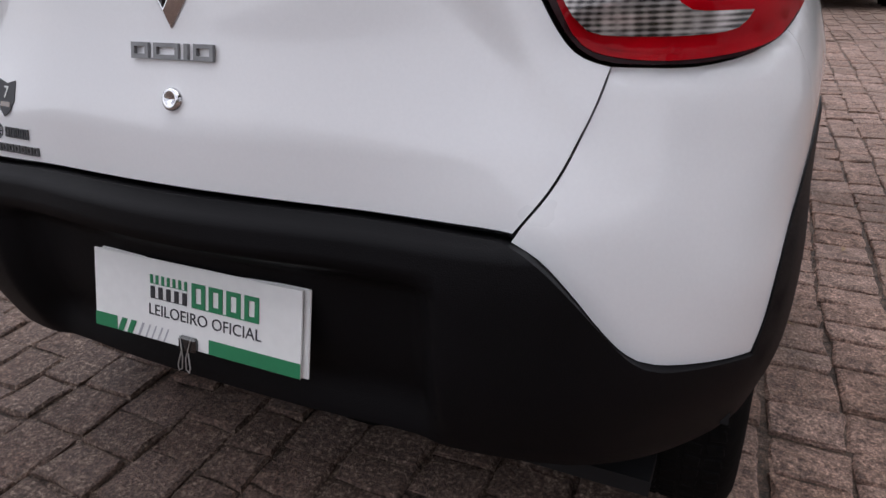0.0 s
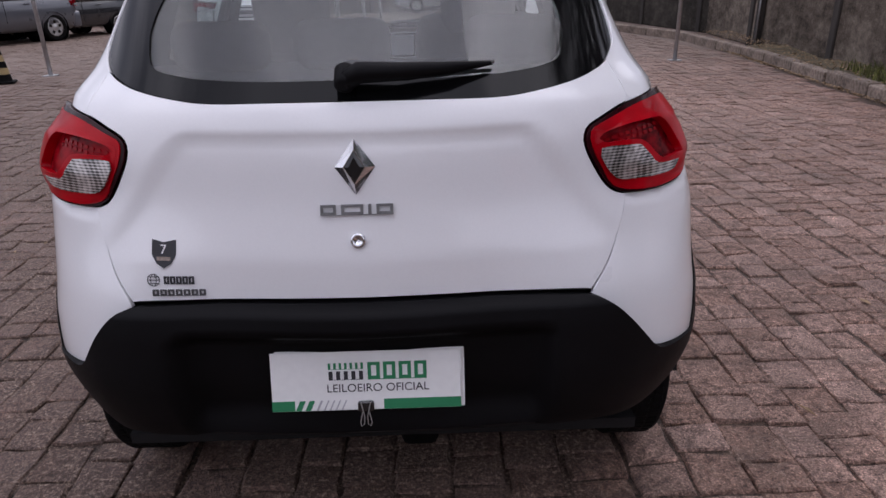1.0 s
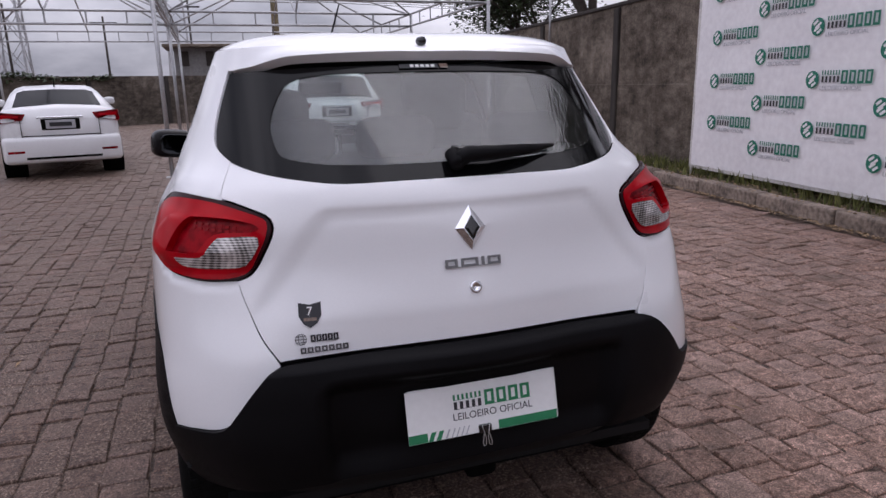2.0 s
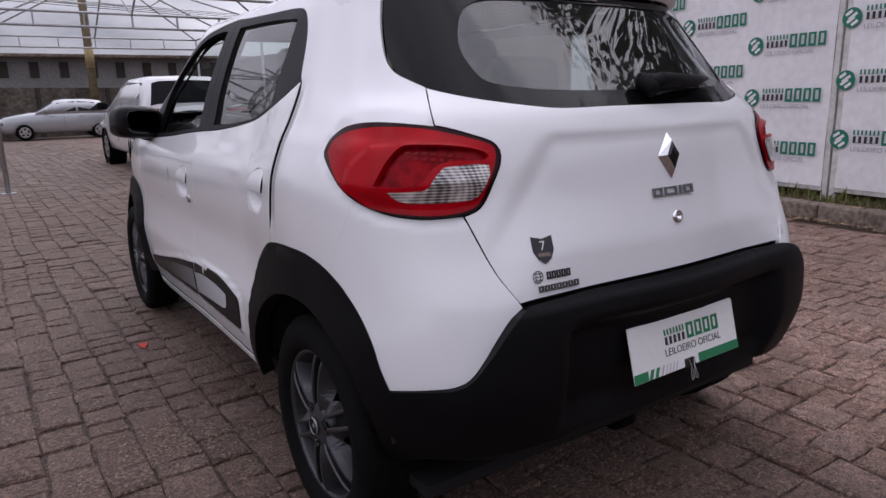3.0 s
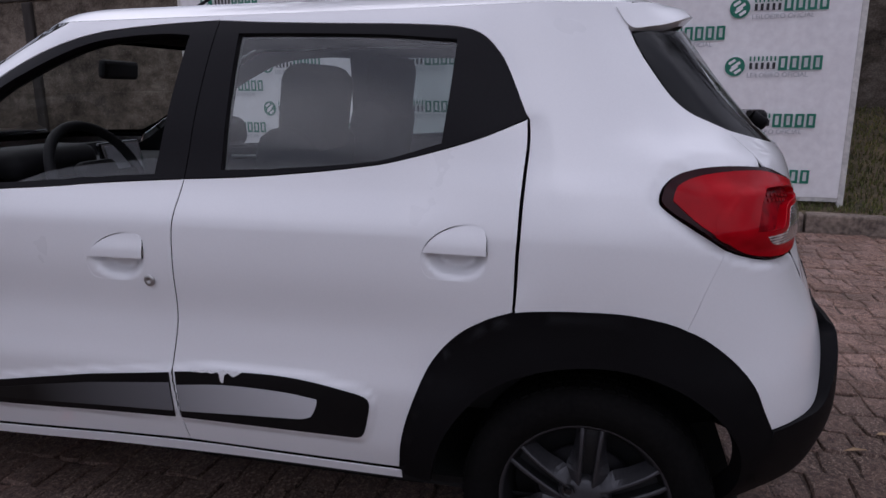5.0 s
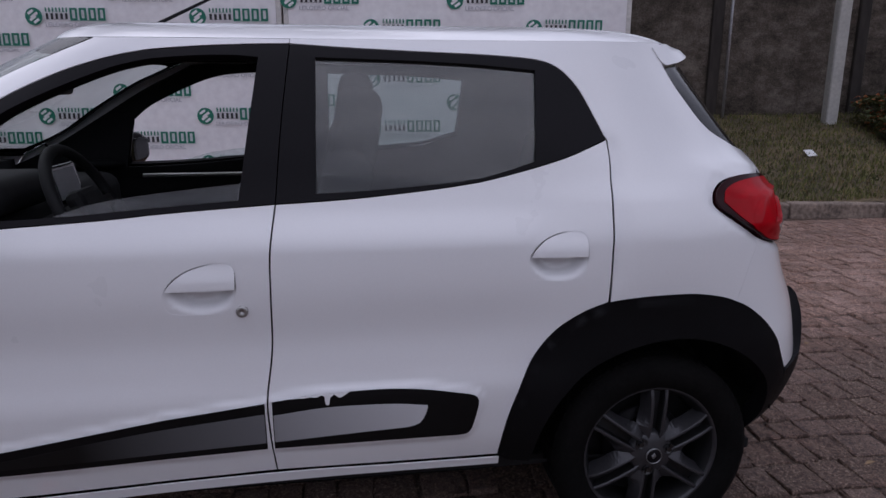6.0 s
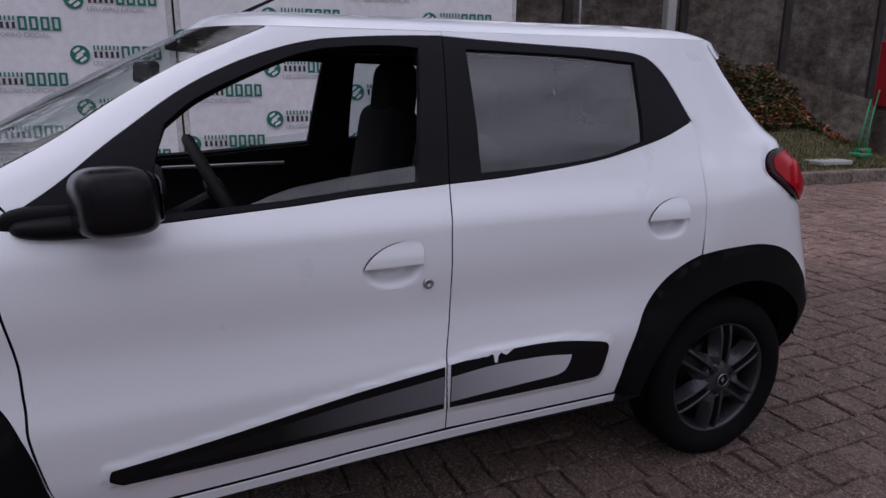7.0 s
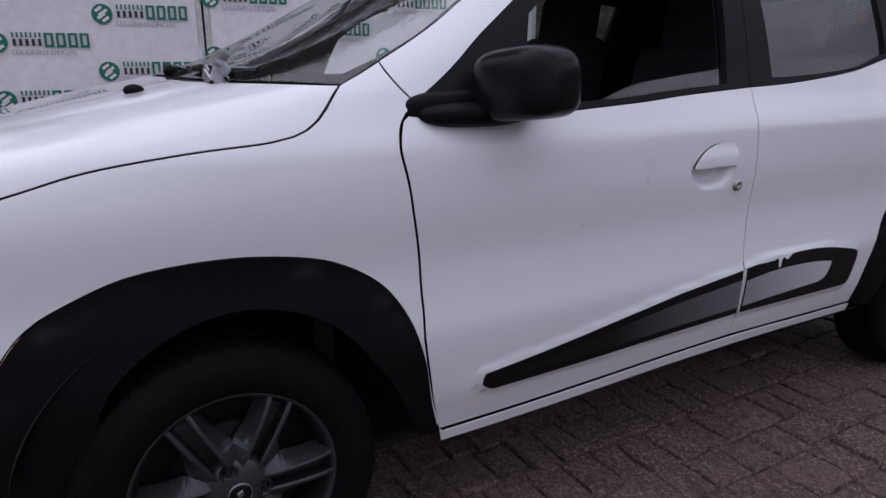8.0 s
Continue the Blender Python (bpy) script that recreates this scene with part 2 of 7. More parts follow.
def stone_material(name, dark, light, grey, spread):
    """Rough split stone: pitted grain, speckles and broad changes of tone, all in the yard's own measure."""
    m = bpy.data.materials.new(name)
    m.use_nodes = True
    n, l = m.node_tree.nodes, m.node_tree.links
    b = n["Principled BSDF"]
    geo, info = n.new("ShaderNodeNewGeometry"), n.new("ShaderNodeObjectInfo")

    def cloud(scale, detail, rough):
        t = n.new("ShaderNodeTexNoise")
        t.inputs["Scale"].default_value, t.inputs["Detail"].default_value, t.inputs["Roughness"].default_value = scale, detail, rough
        l.new(geo.outputs["Position"], t.inputs["Vector"])
        return t.outputs["Fac"]

    def calc(kind, a, c):
        k = n.new("ShaderNodeMath")
        k.operation = kind
        for i, q in enumerate((a, c)):
            if isinstance(q, (int, float)):
                k.inputs[i].default_value = q
            else:
                l.new(q, k.inputs[i])
        return k.outputs[0]

    def ramp(fac, *stops):
        r = n.new("ShaderNodeValToRGB")
        while len(r.color_ramp.elements) < len(stops):
            r.color_ramp.elements.new(0.5)
        for e, (p, c) in zip(r.color_ramp.elements, stops):
            e.position, e.color = p, (*c, 1)
        l.new(fac, r.inputs["Fac"])
        return r.outputs["Color"]

    def mix(kind, fac, a, c):
        k = n.new("ShaderNodeMixRGB")
        k.blend_type = kind
        if isinstance(fac, float):
            k.inputs["Fac"].default_value = fac
        else:
            l.new(fac, k.inputs["Fac"])
        l.new(a, k.inputs["Color1"])
        if isinstance(c, tuple):
            k.inputs["Color2"].default_value = (*c, 1)
        else:
            l.new(c, k.inputs["Color2"])
        return k.outputs["Color"]

    # brighter ground towards the kerb is put into the colour, with a ragged edge
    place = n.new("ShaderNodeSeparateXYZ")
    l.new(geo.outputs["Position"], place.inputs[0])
    kerb_gain = n.new("ShaderNodeMapRange")
    kerb_gain.inputs["From Min"].default_value, kerb_gain.inputs["From Max"].default_value = 0.8, 1.5
    kerb_gain.inputs["To Min"].default_value, kerb_gain.inputs["To Max"].default_value = 0.88, 1.72
    l.new(calc("ADD", place.outputs["X"], calc("MULTIPLY", cloud(0.7, 3, 0.6), 0.9)), kerb_gain.inputs["Value"])
    broad, grain, speck, blot = cloud(0.9, 4, 0.6), cloud(34, 7, 0.72), cloud(150, 4, 0.7), cloud(8.5, 6, 0.68)
    col = ramp(grain, (0.40, dark), (0.60, light))
    each = n.new("ShaderNodeMath")
    each.operation = "FRACT"
    l.new(calc("ADD", info.outputs["Random"], geo.outputs["Random Per Island"]), each.inputs[0])
    col = mix("MIX", calc("MULTIPLY", each.outputs[0], 0.35), col, grey)
    tone = calc("MULTIPLY", calc("ADD", calc("MULTIPLY", each.outputs[0], 2 * spread), 1 - spread), calc("MULTIPLY", kerb_gain.outputs[0], calc("MULTIPLY", calc("ADD", calc("MULTIPLY", broad, 0.9), 0.55), calc("ADD", calc("MULTIPLY", blot, 1.5), 0.25))))
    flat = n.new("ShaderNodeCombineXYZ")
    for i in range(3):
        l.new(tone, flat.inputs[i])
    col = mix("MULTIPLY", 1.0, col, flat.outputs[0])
    col = mix("MULTIPLY", 0.85, col, ramp(speck, (0.39, (0.30, 0.28, 0.27)), (0.47, (1, 1, 1)), (0.54, (1, 1, 1)), (0.61, (2.3, 2.22, 2.1))))
    # grit and dry soil lie over stones and joints in patches
    patch = n.new("ShaderNodeMapRange")
    patch.inputs["From Min"].default_value, patch.inputs["From Max"].default_value = 0.45, 0.57
    patch.inputs["To Max"].default_value = 0.85
    l.new(calc("SUBTRACT", calc("ADD", calc("MULTIPLY", cloud(2.6, 8, 0.7), 0.62), calc("MULTIPLY", grain, 0.42)), calc("MULTIPLY", calc("SUBTRACT", kerb_gain.outputs[0], 0.92), 0.10)), patch.inputs["Value"])
    soil_col = ramp(cloud(95, 5, 0.75), (0.41, (0.035, 0.022, 0.016)), (0.48, (0.105, 0.066, 0.050)), (0.54, (0.150, 0.100, 0.078)), (0.61, (0.42, 0.32, 0.25)))
    col = mix("MIX", patch.outputs[0], col, soil_col)
    # dry sand has drifted over the far end of the yard
    drift = n.new("ShaderNodeMapRange")
    drift.inputs["From Min"].default_value, drift.inputs["From Max"].default_value = 6.5, 11.0
    drift.inputs["To Max"].default_value = 0.75
    l.new(calc("ADD", place.outputs["Y"], calc("MULTIPLY", calc("SUBTRACT", cloud(1.3, 6, 0.65), 0.5), 9.0)), drift.inputs["Value"])
    col = mix("MIX", drift.outputs[0], col, ramp(cloud(21, 6, 0.7), (0.40, (0.150, 0.108, 0.086)), (0.60, (0.270, 0.205, 0.168))))
    l.new(col, b.inputs["Base Color"])
    b.inputs["Roughness"].default_value, b.inputs["Specular IOR Level"].default_value = 0.60, 0.34
    bp = n.new("ShaderNodeBump")
    bp.inputs["Strength"].default_value, bp.inputs["Distance"].default_value = 1.0, 0.012
    l.new(calc("ADD", grain, calc("MULTIPLY", speck, 0.5)), bp.inputs["Height"])
    l.new(bp.outputs["Normal"], b.inputs["Normal"])
    return m


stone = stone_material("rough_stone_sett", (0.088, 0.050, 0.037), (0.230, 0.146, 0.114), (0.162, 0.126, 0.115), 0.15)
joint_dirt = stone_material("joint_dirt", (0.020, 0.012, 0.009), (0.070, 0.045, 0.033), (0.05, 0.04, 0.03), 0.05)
far_paving = material("far_paving", (0.115, 0.080, 0.070), 0.6, vary=0.28, grain=7, stain=0.6, bump=0.5, tint=(0.18, 0.132, 0.118))
soil = material("grassy_soil", (0.062, 0.056, 0.026), 0.95, vary=0.45, grain=30, stain=2.4, bump=0.8, tint=(0.125, 0.092, 0.052))
grass_green = material("grass_blades", (0.075, 0.095, 0.022), 0.8, vary=0.35, spread=0.5, tint=(0.125, 0.125, 0.036))
grass_dry = material("dry_grass_blades", (0.19, 0.145, 0.066), 0.85, vary=0.3, spread=0.5)
leaf_green = material("leaf_green", (0.035, 0.055, 0.020), 0.6, vary=0.3, spread=0.4)
flower_red = material("red_flowers", (0.30, 0.052, 0.030), 0.7, vary=0.4, spread=0.5, tint=(0.40, 0.14, 0.045))
bed_green = material("bed_leaves", (0.040, 0.060, 0.018), 0.7, vary=0.35, spread=0.5, tint=(0.085, 0.090, 0.030))
bark = material("bark", (0.055, 0.045, 0.038), 0.9, vary=0.3, grain=18, bump=0.6)
dry_leaf = material("dry_leaf", (0.28, 0.19, 0.11), 0.8, vary=0.3, spread=0.4)
red_paint = material("red_paint", (0.32, 0.012, 0.016), 0.45, vary=0.12, grain=20, stain=3)
green_plastic = material("green_plastic", (0.02, 0.30, 0.13), 0.4, vary=0.08)


# ---- building helpers ----
def mesh_of(name, verts, faces, mat, smooth=False, normals=None):
    me = bpy.data.meshes.new(name)
    me.from_pydata([tuple(map(float, v)) for v in verts], [], [tuple(map(int, f)) for f in faces])
    for m in (mat if isinstance(mat, (list, tuple)) else [mat]):
        me.materials.append(m)
    if smooth:
        me.shade_smooth()
    me.update()
    if normals is not None:
        me.normals_split_custom_set_from_vertices([tuple(map(float, n)) for n in normals])
    return me


def part(name, geo, mat, parent=None, label="", smooth=False, at=None):
    """One mesh object from (verts, faces[, normals]), under a thing or a part."""
    me = mesh_of(name, geo[0], geo[1], [mat, seal_black] if len(geo) > 3 else mat, smooth or len(geo) > 2, geo[2] if len(geo) > 2 else None)
    if len(geo) > 3 and mat is white_paint:
        for i in geo[3]:
            me.polygons[i].material_index = 1
    ob = new(name, me)
    if parent is not None:
        ob.parent = parent
    if at is not None:
        ob.matrix_basis = at
    return tagged(ob, label)


def empty(name, label, category, at=None, group="", kind=""):
    ob = new(name)
    ob.empty_display_size = 0.1
    if at is not None:
        ob.matrix_basis = at
    return tagged(ob, label, category, group, kind)


def join(*geos):
    v, f = [], []
    for g in geos:
        k = len(v)
        v += [tuple(p) for p in g[0]]
        f += [tuple(i + k for i in q) for q in g[1]]
    return v, f


def moved(geo, m):
    return [tuple(m @ Vector(p)) for p in geo[0]], geo[1]


def box(cx, cy, cz, sx, sy, sz, bevel=0.0, turns=2):
    bm = bmesh.new()
    bmesh.ops.create_cube(bm, size=1.0)
    for v in bm.verts:
        v.co = Vector((v.co.x * sx, v.co.y * sy, v.co.z * sz))
    if bevel:
        bmesh.ops.bevel(bm, geom=bm.edges[:], offset=bevel, segments=turns, profile=0.5, affect="EDGES")
    bm.verts.index_update()
    g = ([(v.co.x + cx, v.co.y + cy, v.co.z + cz) for v in bm.verts], [[v.index for v in f.verts] for f in bm.faces])
    bm.free()
    return g


def tube(points, radius, sides=8, caps=True):
    """A round bar along the points; radius may be a list."""
    pts = [Vector(p) for p in points]
    rad = radius if isinstance(radius, (list, tuple)) else [radius] * len(pts)
    v, f = [], []
    up = None
    for i, p in enumerate(pts):
        d = (pts[min(i + 1, len(pts) - 1)] - pts[max(i - 1, 0)]).normalized()
        if up is None:
            up = d.orthogonal().normalized()
        up = (up - d * up.dot(d)).normalized()
        w = d.cross(up)
        for k in range(sides):
            a = 2 * math.pi * k / sides
            v.append(tuple(p + (up * math.cos(a) + w * math.sin(a)) * rad[i]))
    for i in range(len(pts) - 1):
        for k in range(sides):
            a, b = i * sides + k, i * sides + (k + 1) % sides
            f.append((a, b, b + sides, a + sides))
    if caps:
        f.append(tuple(range(sides - 1, -1, -1)))
        f.append(tuple(range(len(v) - sides, len(v))))
    return v, f


def lathe(profile, sides=32, axis="x"):
    """Turns (along, radius) pairs about an axis."""
    v, f = [], []
    for a, r in profile:
        for k in range(sides):
            t = 2 * math.pi * k / sides
            c, s = r * math.cos(t), r * math.sin(t)
            v.append({"x": (a, c, s), "y": (s, a, c), "z": (c, s, a)}[axis])
    for i in range(len(profile) - 1):
        for k in range(sides):
            a, b = i * sides + k, i * sides + (k + 1) % sides
            f.append((a, b, b + sides, a + sides))
    return v, f


def letters(text, size, mat, at, parent, name="lettering", depth=0.001):
    """Words in the built-in font, as a mesh in its own plane."""
    cu = bpy.data.curves.new(name, "FONT")
    cu.body, cu.size, cu.extrude, cu.align_x = text, size, depth, "LEFT"
    tmp = bpy.data.objects.new(name, cu)
    scene.collection.objects.link(tmp)
    me = bpy.data.meshes.new_from_object(tmp.evaluated_get(bpy.context.evaluated_depsgraph_get()))
    bpy.data.objects.remove(tmp)
    me.materials.clear()
    me.materials.append(mat)
    ob = new(name, me)
    ob.parent = parent
    ob.matrix_basis = at
    return ob


# the yard's edge: a kerb, which runs a little askew to the car
KD, KE, KP = Vector((0.1044, 0.9945, 0)), Vector((0.9945, -0.1044, 0)), Vector((4.3, 0, 0))


def yard(s, off, z=0.0):
    """A place s metres along the kerb and off metres behind its face."""
    p = KP + KD * s + KE * off
    return Vector((p.x, p.y, z))


def along(s, off, z=0.0):
    """A frame at that place: x along the kerb, y away from the yard."""
    m = Matrix.Identity(4)
    m.col[0], m.col[1], m.col[2], m.col[3] = (-KD).to_4d(), KE.to_4d(), (0, 0, 1, 0), (*yard(s, off, z), 1)
    m.col[0][3], m.col[1][3] = 0, 0
    return m
# ---- the hatchback's skin: a radius for each direction and height ----
YR, YF = 0.5, 1.3            # the fans' centres on the car's middle line
KR, KF = 0.9, 1.0            # metres of u for a radian of each fan
Z_ROWS = (0.18, 0.28, 0.40, 0.52, 0.60, 0.68, 0.80, 0.90, 1.00, 1.06, 1.13, 1.25, 1.36, 1.42)
HALF = (0.690, 0.716, 0.748, 0.757, 0.745, 0.737, 0.744, 0.737, 0.692, 0.670, 0.650, 0.606, 0.556, 0.520)
FAN = (0, 20, 35, 50, 60, 75, 90)
BACK = {
    20: (0.730, 0.765, 0.80, 0.81, 0.806, 0.806, 0.808, 0.800, 0.765, 0.735, 0.705, 0.650, 0.600, 0.565),
    35: (0.82, 0.87, 0.925, 0.942, 0.940, 0.937, 0.937, 0.930, 0.893, 0.850, 0.804, 0.736, 0.680, 0.650),
    50: (0.90, 1.01, 1.098, 1.128, 1.122, 1.106, 1.082, 1.062, 1.026, 0.993, 0.914, 0.828, 0.755, 0.72),
    60: (0.93, 1.04, 1.120, 1.150, 1.140, 1.125, 1.080, 1.050, 1.026, 1.000, 0.932, 0.838, 0.755, 0.70),
    75: (0.89, 0.98, 1.050, 1.080, 1.070, 1.050, 1.026, 1.006, 0.988, 0.966, 0.903, 0.796, 0.700, 0.61),
    90: (0.86, 0.95, 1.020, 1.050, 1.047, 1.034, 1.012, 0.993, 0.972, 0.946, 0.885, 0.770, 0.665, 0.57),
}
NOSE = (1.66, 1.76, 1.82, 1.83, 1.83, 1.82, 1.78, 1.68, 1.32, 1.03, 0.86, 0.64, 0.42, 0.29)
NOSE_N = (4.0, 4.0, 4.0, 4.0, 4.0, 4.0, 4.0, 4.0, 4.6, 4.8, 4.2, 3.6, 3.4, 3.4)


def curve(xs, ys):
    """A monotone cubic through the points."""
    xs, ys = np.array(xs, float), np.array(ys, float)
    h, d = np.diff(xs), np.diff(ys) / np.diff(xs)
    m = np.zeros(len(xs))
    for i in range(1, len(xs) - 1):
        m[i] = 0 if d[i - 1] * d[i] <= 0 else 3 * (h[i - 1] + h[i]) / ((2 * h[i] + h[i - 1]) / d[i - 1] + (h[i] + 2 * h[i - 1]) / d[i])
    m[0], m[-1] = d[0], d[-1]

    def value(x):
        x = np.clip(np.asarray(x, float), xs[0], xs[-1])
        i = np.clip(np.searchsorted(xs, x, side="right") - 1, 0, len(xs) - 2)
        t = (x - xs[i]) / h[i]
        return ((1 + 2 * t) * (1 - t) ** 2 * ys[i] + t * (1 - t) ** 2 * h[i] * m[i]
                + t * t * (3 - 2 * t) * ys[i + 1] + t * t * (t - 1) * h[i] * m[i + 1])
    return value


half_of = curve(Z_ROWS, HALF)
back_of = [half_of] + [curve(Z_ROWS, BACK[a]) for a in FAN[1:]]
nose_of, nose_n = curve(Z_ROWS, NOSE), curve(Z_ROWS, NOSE_N)
FAN_X = np.radians(np.array(FAN, float))


def skin(u, z, lift=0.0):
    """Points of the left side's skin: u runs from the tail's middle round to the nose's middle; lift stands off along the normal."""
    u, z = np.broadcast_arrays(np.asarray(u, float), np.asarray(z, float))
    shape = u.shape
    u, z = u.ravel(), z.ravel()
    r0 = half_of(z)
    x, y = -r0.copy(), u.copy()
    rear = u < YR
    if rear.any():
        a = np.clip((YR - u[rear]) / KR, 0, np.pi)
        b = np.minimum(a, np.pi - a)
        cols = np.array([f(z[rear]) for f in back_of])          # 7 x n
        # cubic through the columns, level at the tail's middle
        h = np.diff(FAN_X)
        d = np.diff(cols, axis=0) / h[:, None]
        m = np.zeros_like(cols)
        m[1:-1] = (d[:-1] * h[1:, None] + d[1:] * h[:-1, None]) / (h[1:] + h[:-1])[:, None]
        k = np.clip(np.searchsorted(FAN_X, b, side="right") - 1, 0, len(FAN) - 2)
        n = np.arange(len(b))
        t = (b - FAN_X[k]) / h[k]
        r = ((1 + 2 * t) * (1 - t) ** 2 * cols[k, n] + t * (1 - t) ** 2 * h[k] * m[k, n]
             + t * t * (3 - 2 * t) * cols[k + 1, n] + t * t * (t - 1) * h[k] * m[k + 1, n])
        x[rear], y[rear] = -r * np.cos(a), YR - r * np.sin(a)
    front = u > YF
    if front.any():
        a = np.clip((u[front] - YF) / KF, 0, np.pi)
        zz = z[front]
        n = nose_n(zz)
        r = ((np.abs(np.cos(a)) / r0[front]) ** n + (np.sin(a) / nose_of(zz)) ** n) ** (-1 / n)
        x[front], y[front] = -r * np.cos(a), YF + r * np.sin(a)
    p = np.stack([x, y, z], -1).reshape(*shape, 3)
    if np.any(lift):
        e = 0.004
        uu, zz = u.reshape(shape), z.reshape(shape)
        du = skin(uu + e, zz) - skin(uu - e, zz)
        dz = skin(uu, zz + e) - skin(uu, zz - e)
        n = np.cross(dz, du)
        n /= np.linalg.norm(n, axis=-1, keepdims=True) + 1e-12
        p = p + n * np.asarray(lift)[..., None] if np.ndim(lift) else p + n * lift
    return p


def u_of(x, y):
    """The u of a place beside the left skin."""
    if y < YR:
        return YR - KR * math.atan2(YR - y, abs(x))
    return y if y <= YF else YF + KF * math.atan2(y - YF, abs(x))


# ---- ground ----
def ring_ground():
    """One sheet to the horizon, dense near the car."""
    xs = [-400, -120, -40] + [x * 2.0 for x in range(-12, 8)] + [40, 120, 400]
    ys = [-400, -120, -40] + [y * 2.0 for y in range(-10, 18)] + [60, 140, 400]
    v = [(x, y, -0.030 if abs(x) < 60 and -30 < y < 60 else -0.05) for y in ys for x in xs]
    n = len(xs)
    return v, [(j * n + i, j * n + i + 1, (j + 1) * n + i + 1, (j + 1) * n + i) for j in range(len(ys) - 1) for i in range(n - 1)]


ground = tagged(part("ground", ring_ground(), far_paving), "stone-paved yard running out into open ground", "ground", kind="structure")


# ---- kerb, verge, walls ----
kerb = empty("kerb", "weathered concrete kerb along the paved yard", "kerb", kind="structure")
KERB_LINE = [yard(s, 0) for s in (-22, 9.5)] + [Vector((5.34, 12.6, 0)), Vector((4.75, 14.8, 0)), Vector((4.3, 20, 0)), Vector((4.6, 29, 0))]


def kerb_stones():
    rnd = random.Random(5)
    base = box(0.075, 0, 0.02, 0.15, 0.985, 0.25, 0.018, 2)
    me = mesh_of("kerb_stone", base[0], base[1], kerb_stone)
    for a, b in zip(KERB_LINE, KERB_LINE[1:]):
        d = b - a
        n = max(1, round(d.length))
        for i in range(n):
            p = a + d * ((i + 0.5) / n)
            ob = new("kerb_stone", me)
            ob.parent = kerb
            turn = math.degrees(math.atan2(-d.x, d.y))
            ob.matrix_basis = pose(p.x + rnd.uniform(-.006, .006), p.y, rnd.uniform(-.012, .008), rnd.uniform(-.6, .6), rnd.uniform(-1, 1), turn + rnd.uniform(-.5, .5)) @ Matrix.Diagonal((1, d.length / n, 1, 1))


kerb_stones()


def slope_z(s, off):
    """The verge: level behind the kerb and under the first banner, a bank further back."""
    k = min(1, max(0, (1.6 - s) / 1.5))
    if off > 2.98 and s < -7.45:
        return 1.44 + 0.22 * (s + 7.5) + 0.03 * noise.noise(Vector((s * 2, off * 2, 1.0)))
    k *= 1 - 0.85 * min(1, max(0, (-7.6 - s) / 0.9))
    bank = 0.13 + 0.25 * max(0, off - 0.13) * k
    return bank + 0.05 * noise.noise(Vector((s * 0.9, off * 0.9, 2.0))) + 0.015 * noise.noise(Vector((s * 4, off * 4, 7.0)))


def verge_geo(s0, s1, off0, off1, step=0.16):
    ns, no = int((s1 - s0) / step), max(2, int((off1 - off0) / step))
    v = []
    for i in range(ns + 1):
        for j in range(no + 1):
            s, o = s0 + (s1 - s0) * i / ns, off0 + (off1 - off0) * j / no
            v.append(tuple(yard(s, o, slope_z(s, o))))
    return v, [(i * (no + 1) + j, i * (no + 1) + j + 1, (i + 1) * (no + 1) + j + 1, (i + 1) * (no + 1) + j) for i in range(ns) for j in range(no)]


verge = tagged(part("verge", verge_geo(-20, 9.6, 0.10, 3.9), soil, smooth=True), "grassy earth bank behind the kerb", "verge", kind="structure")


def blades(name, n, place, mat, h0, h1, label, seed, lean=0.5, width=0.006):
    rnd = random.Random(seed)
    v, f = [], []
    for _ in range(n):
        p = place(rnd)
        a, h = rnd.uniform(0, 6.283), rnd.uniform(h0, h1)
        w = width * rnd.uniform(0.6, 1.4)
        dx, dy = math.cos(a), math.sin(a)
        lx, ly = rnd.uniform(-lean, lean) * h, rnd.uniform(-lean, lean) * h
        k = len(v)
        v += [(p[0] - dx * w, p[1] - dy * w, p[2] - 0.01), (p[0] + dx * w, p[1] + dy * w, p[2] - 0.01), (p[0] + lx * .5 + dx * w * .7, p[1] + ly * .5 + dy * w * .7, p[2] + h * .6), (p[0] + lx * .5 - dx * w * .7, p[1] + ly * .5 - dy * w * .7, p[2] + h * .6), (p[0] + lx, p[1] + ly, p[2] + h)]
        f += [(k, k + 1, k + 2, k + 3), (k + 3, k + 2, k + 4)]
    return tagged(part(name, (v, f), mat), label, "grass", kind="stuff")


def on_bank(rnd):
    s, o = rnd.uniform(-14, 1.5), 0.16 + 3.3 * rnd.random() ** 1.3
    return yard(s, o, slope_z(s, o))


def on_strip(rnd):
    s, o = rnd.uniform(1.2, 6.5), rnd.uniform(0.16, 0.65)
    return yard(s, o, slope_z(s, o))


blades("grass", 42000, on_bank, grass_green, 0.02, 0.07, "short patchy grass on the earth bank", 3)
blades("dry_grass", 15000, on_bank, grass_dry, 0.015, 0.06, "dry straw-coloured grass among the green on the bank", 6, lean=0.9)
blades("weeds", 1500, on_strip, grass_green, 0.04, 0.16, "weeds under the banner frames", 4, width=0.008)

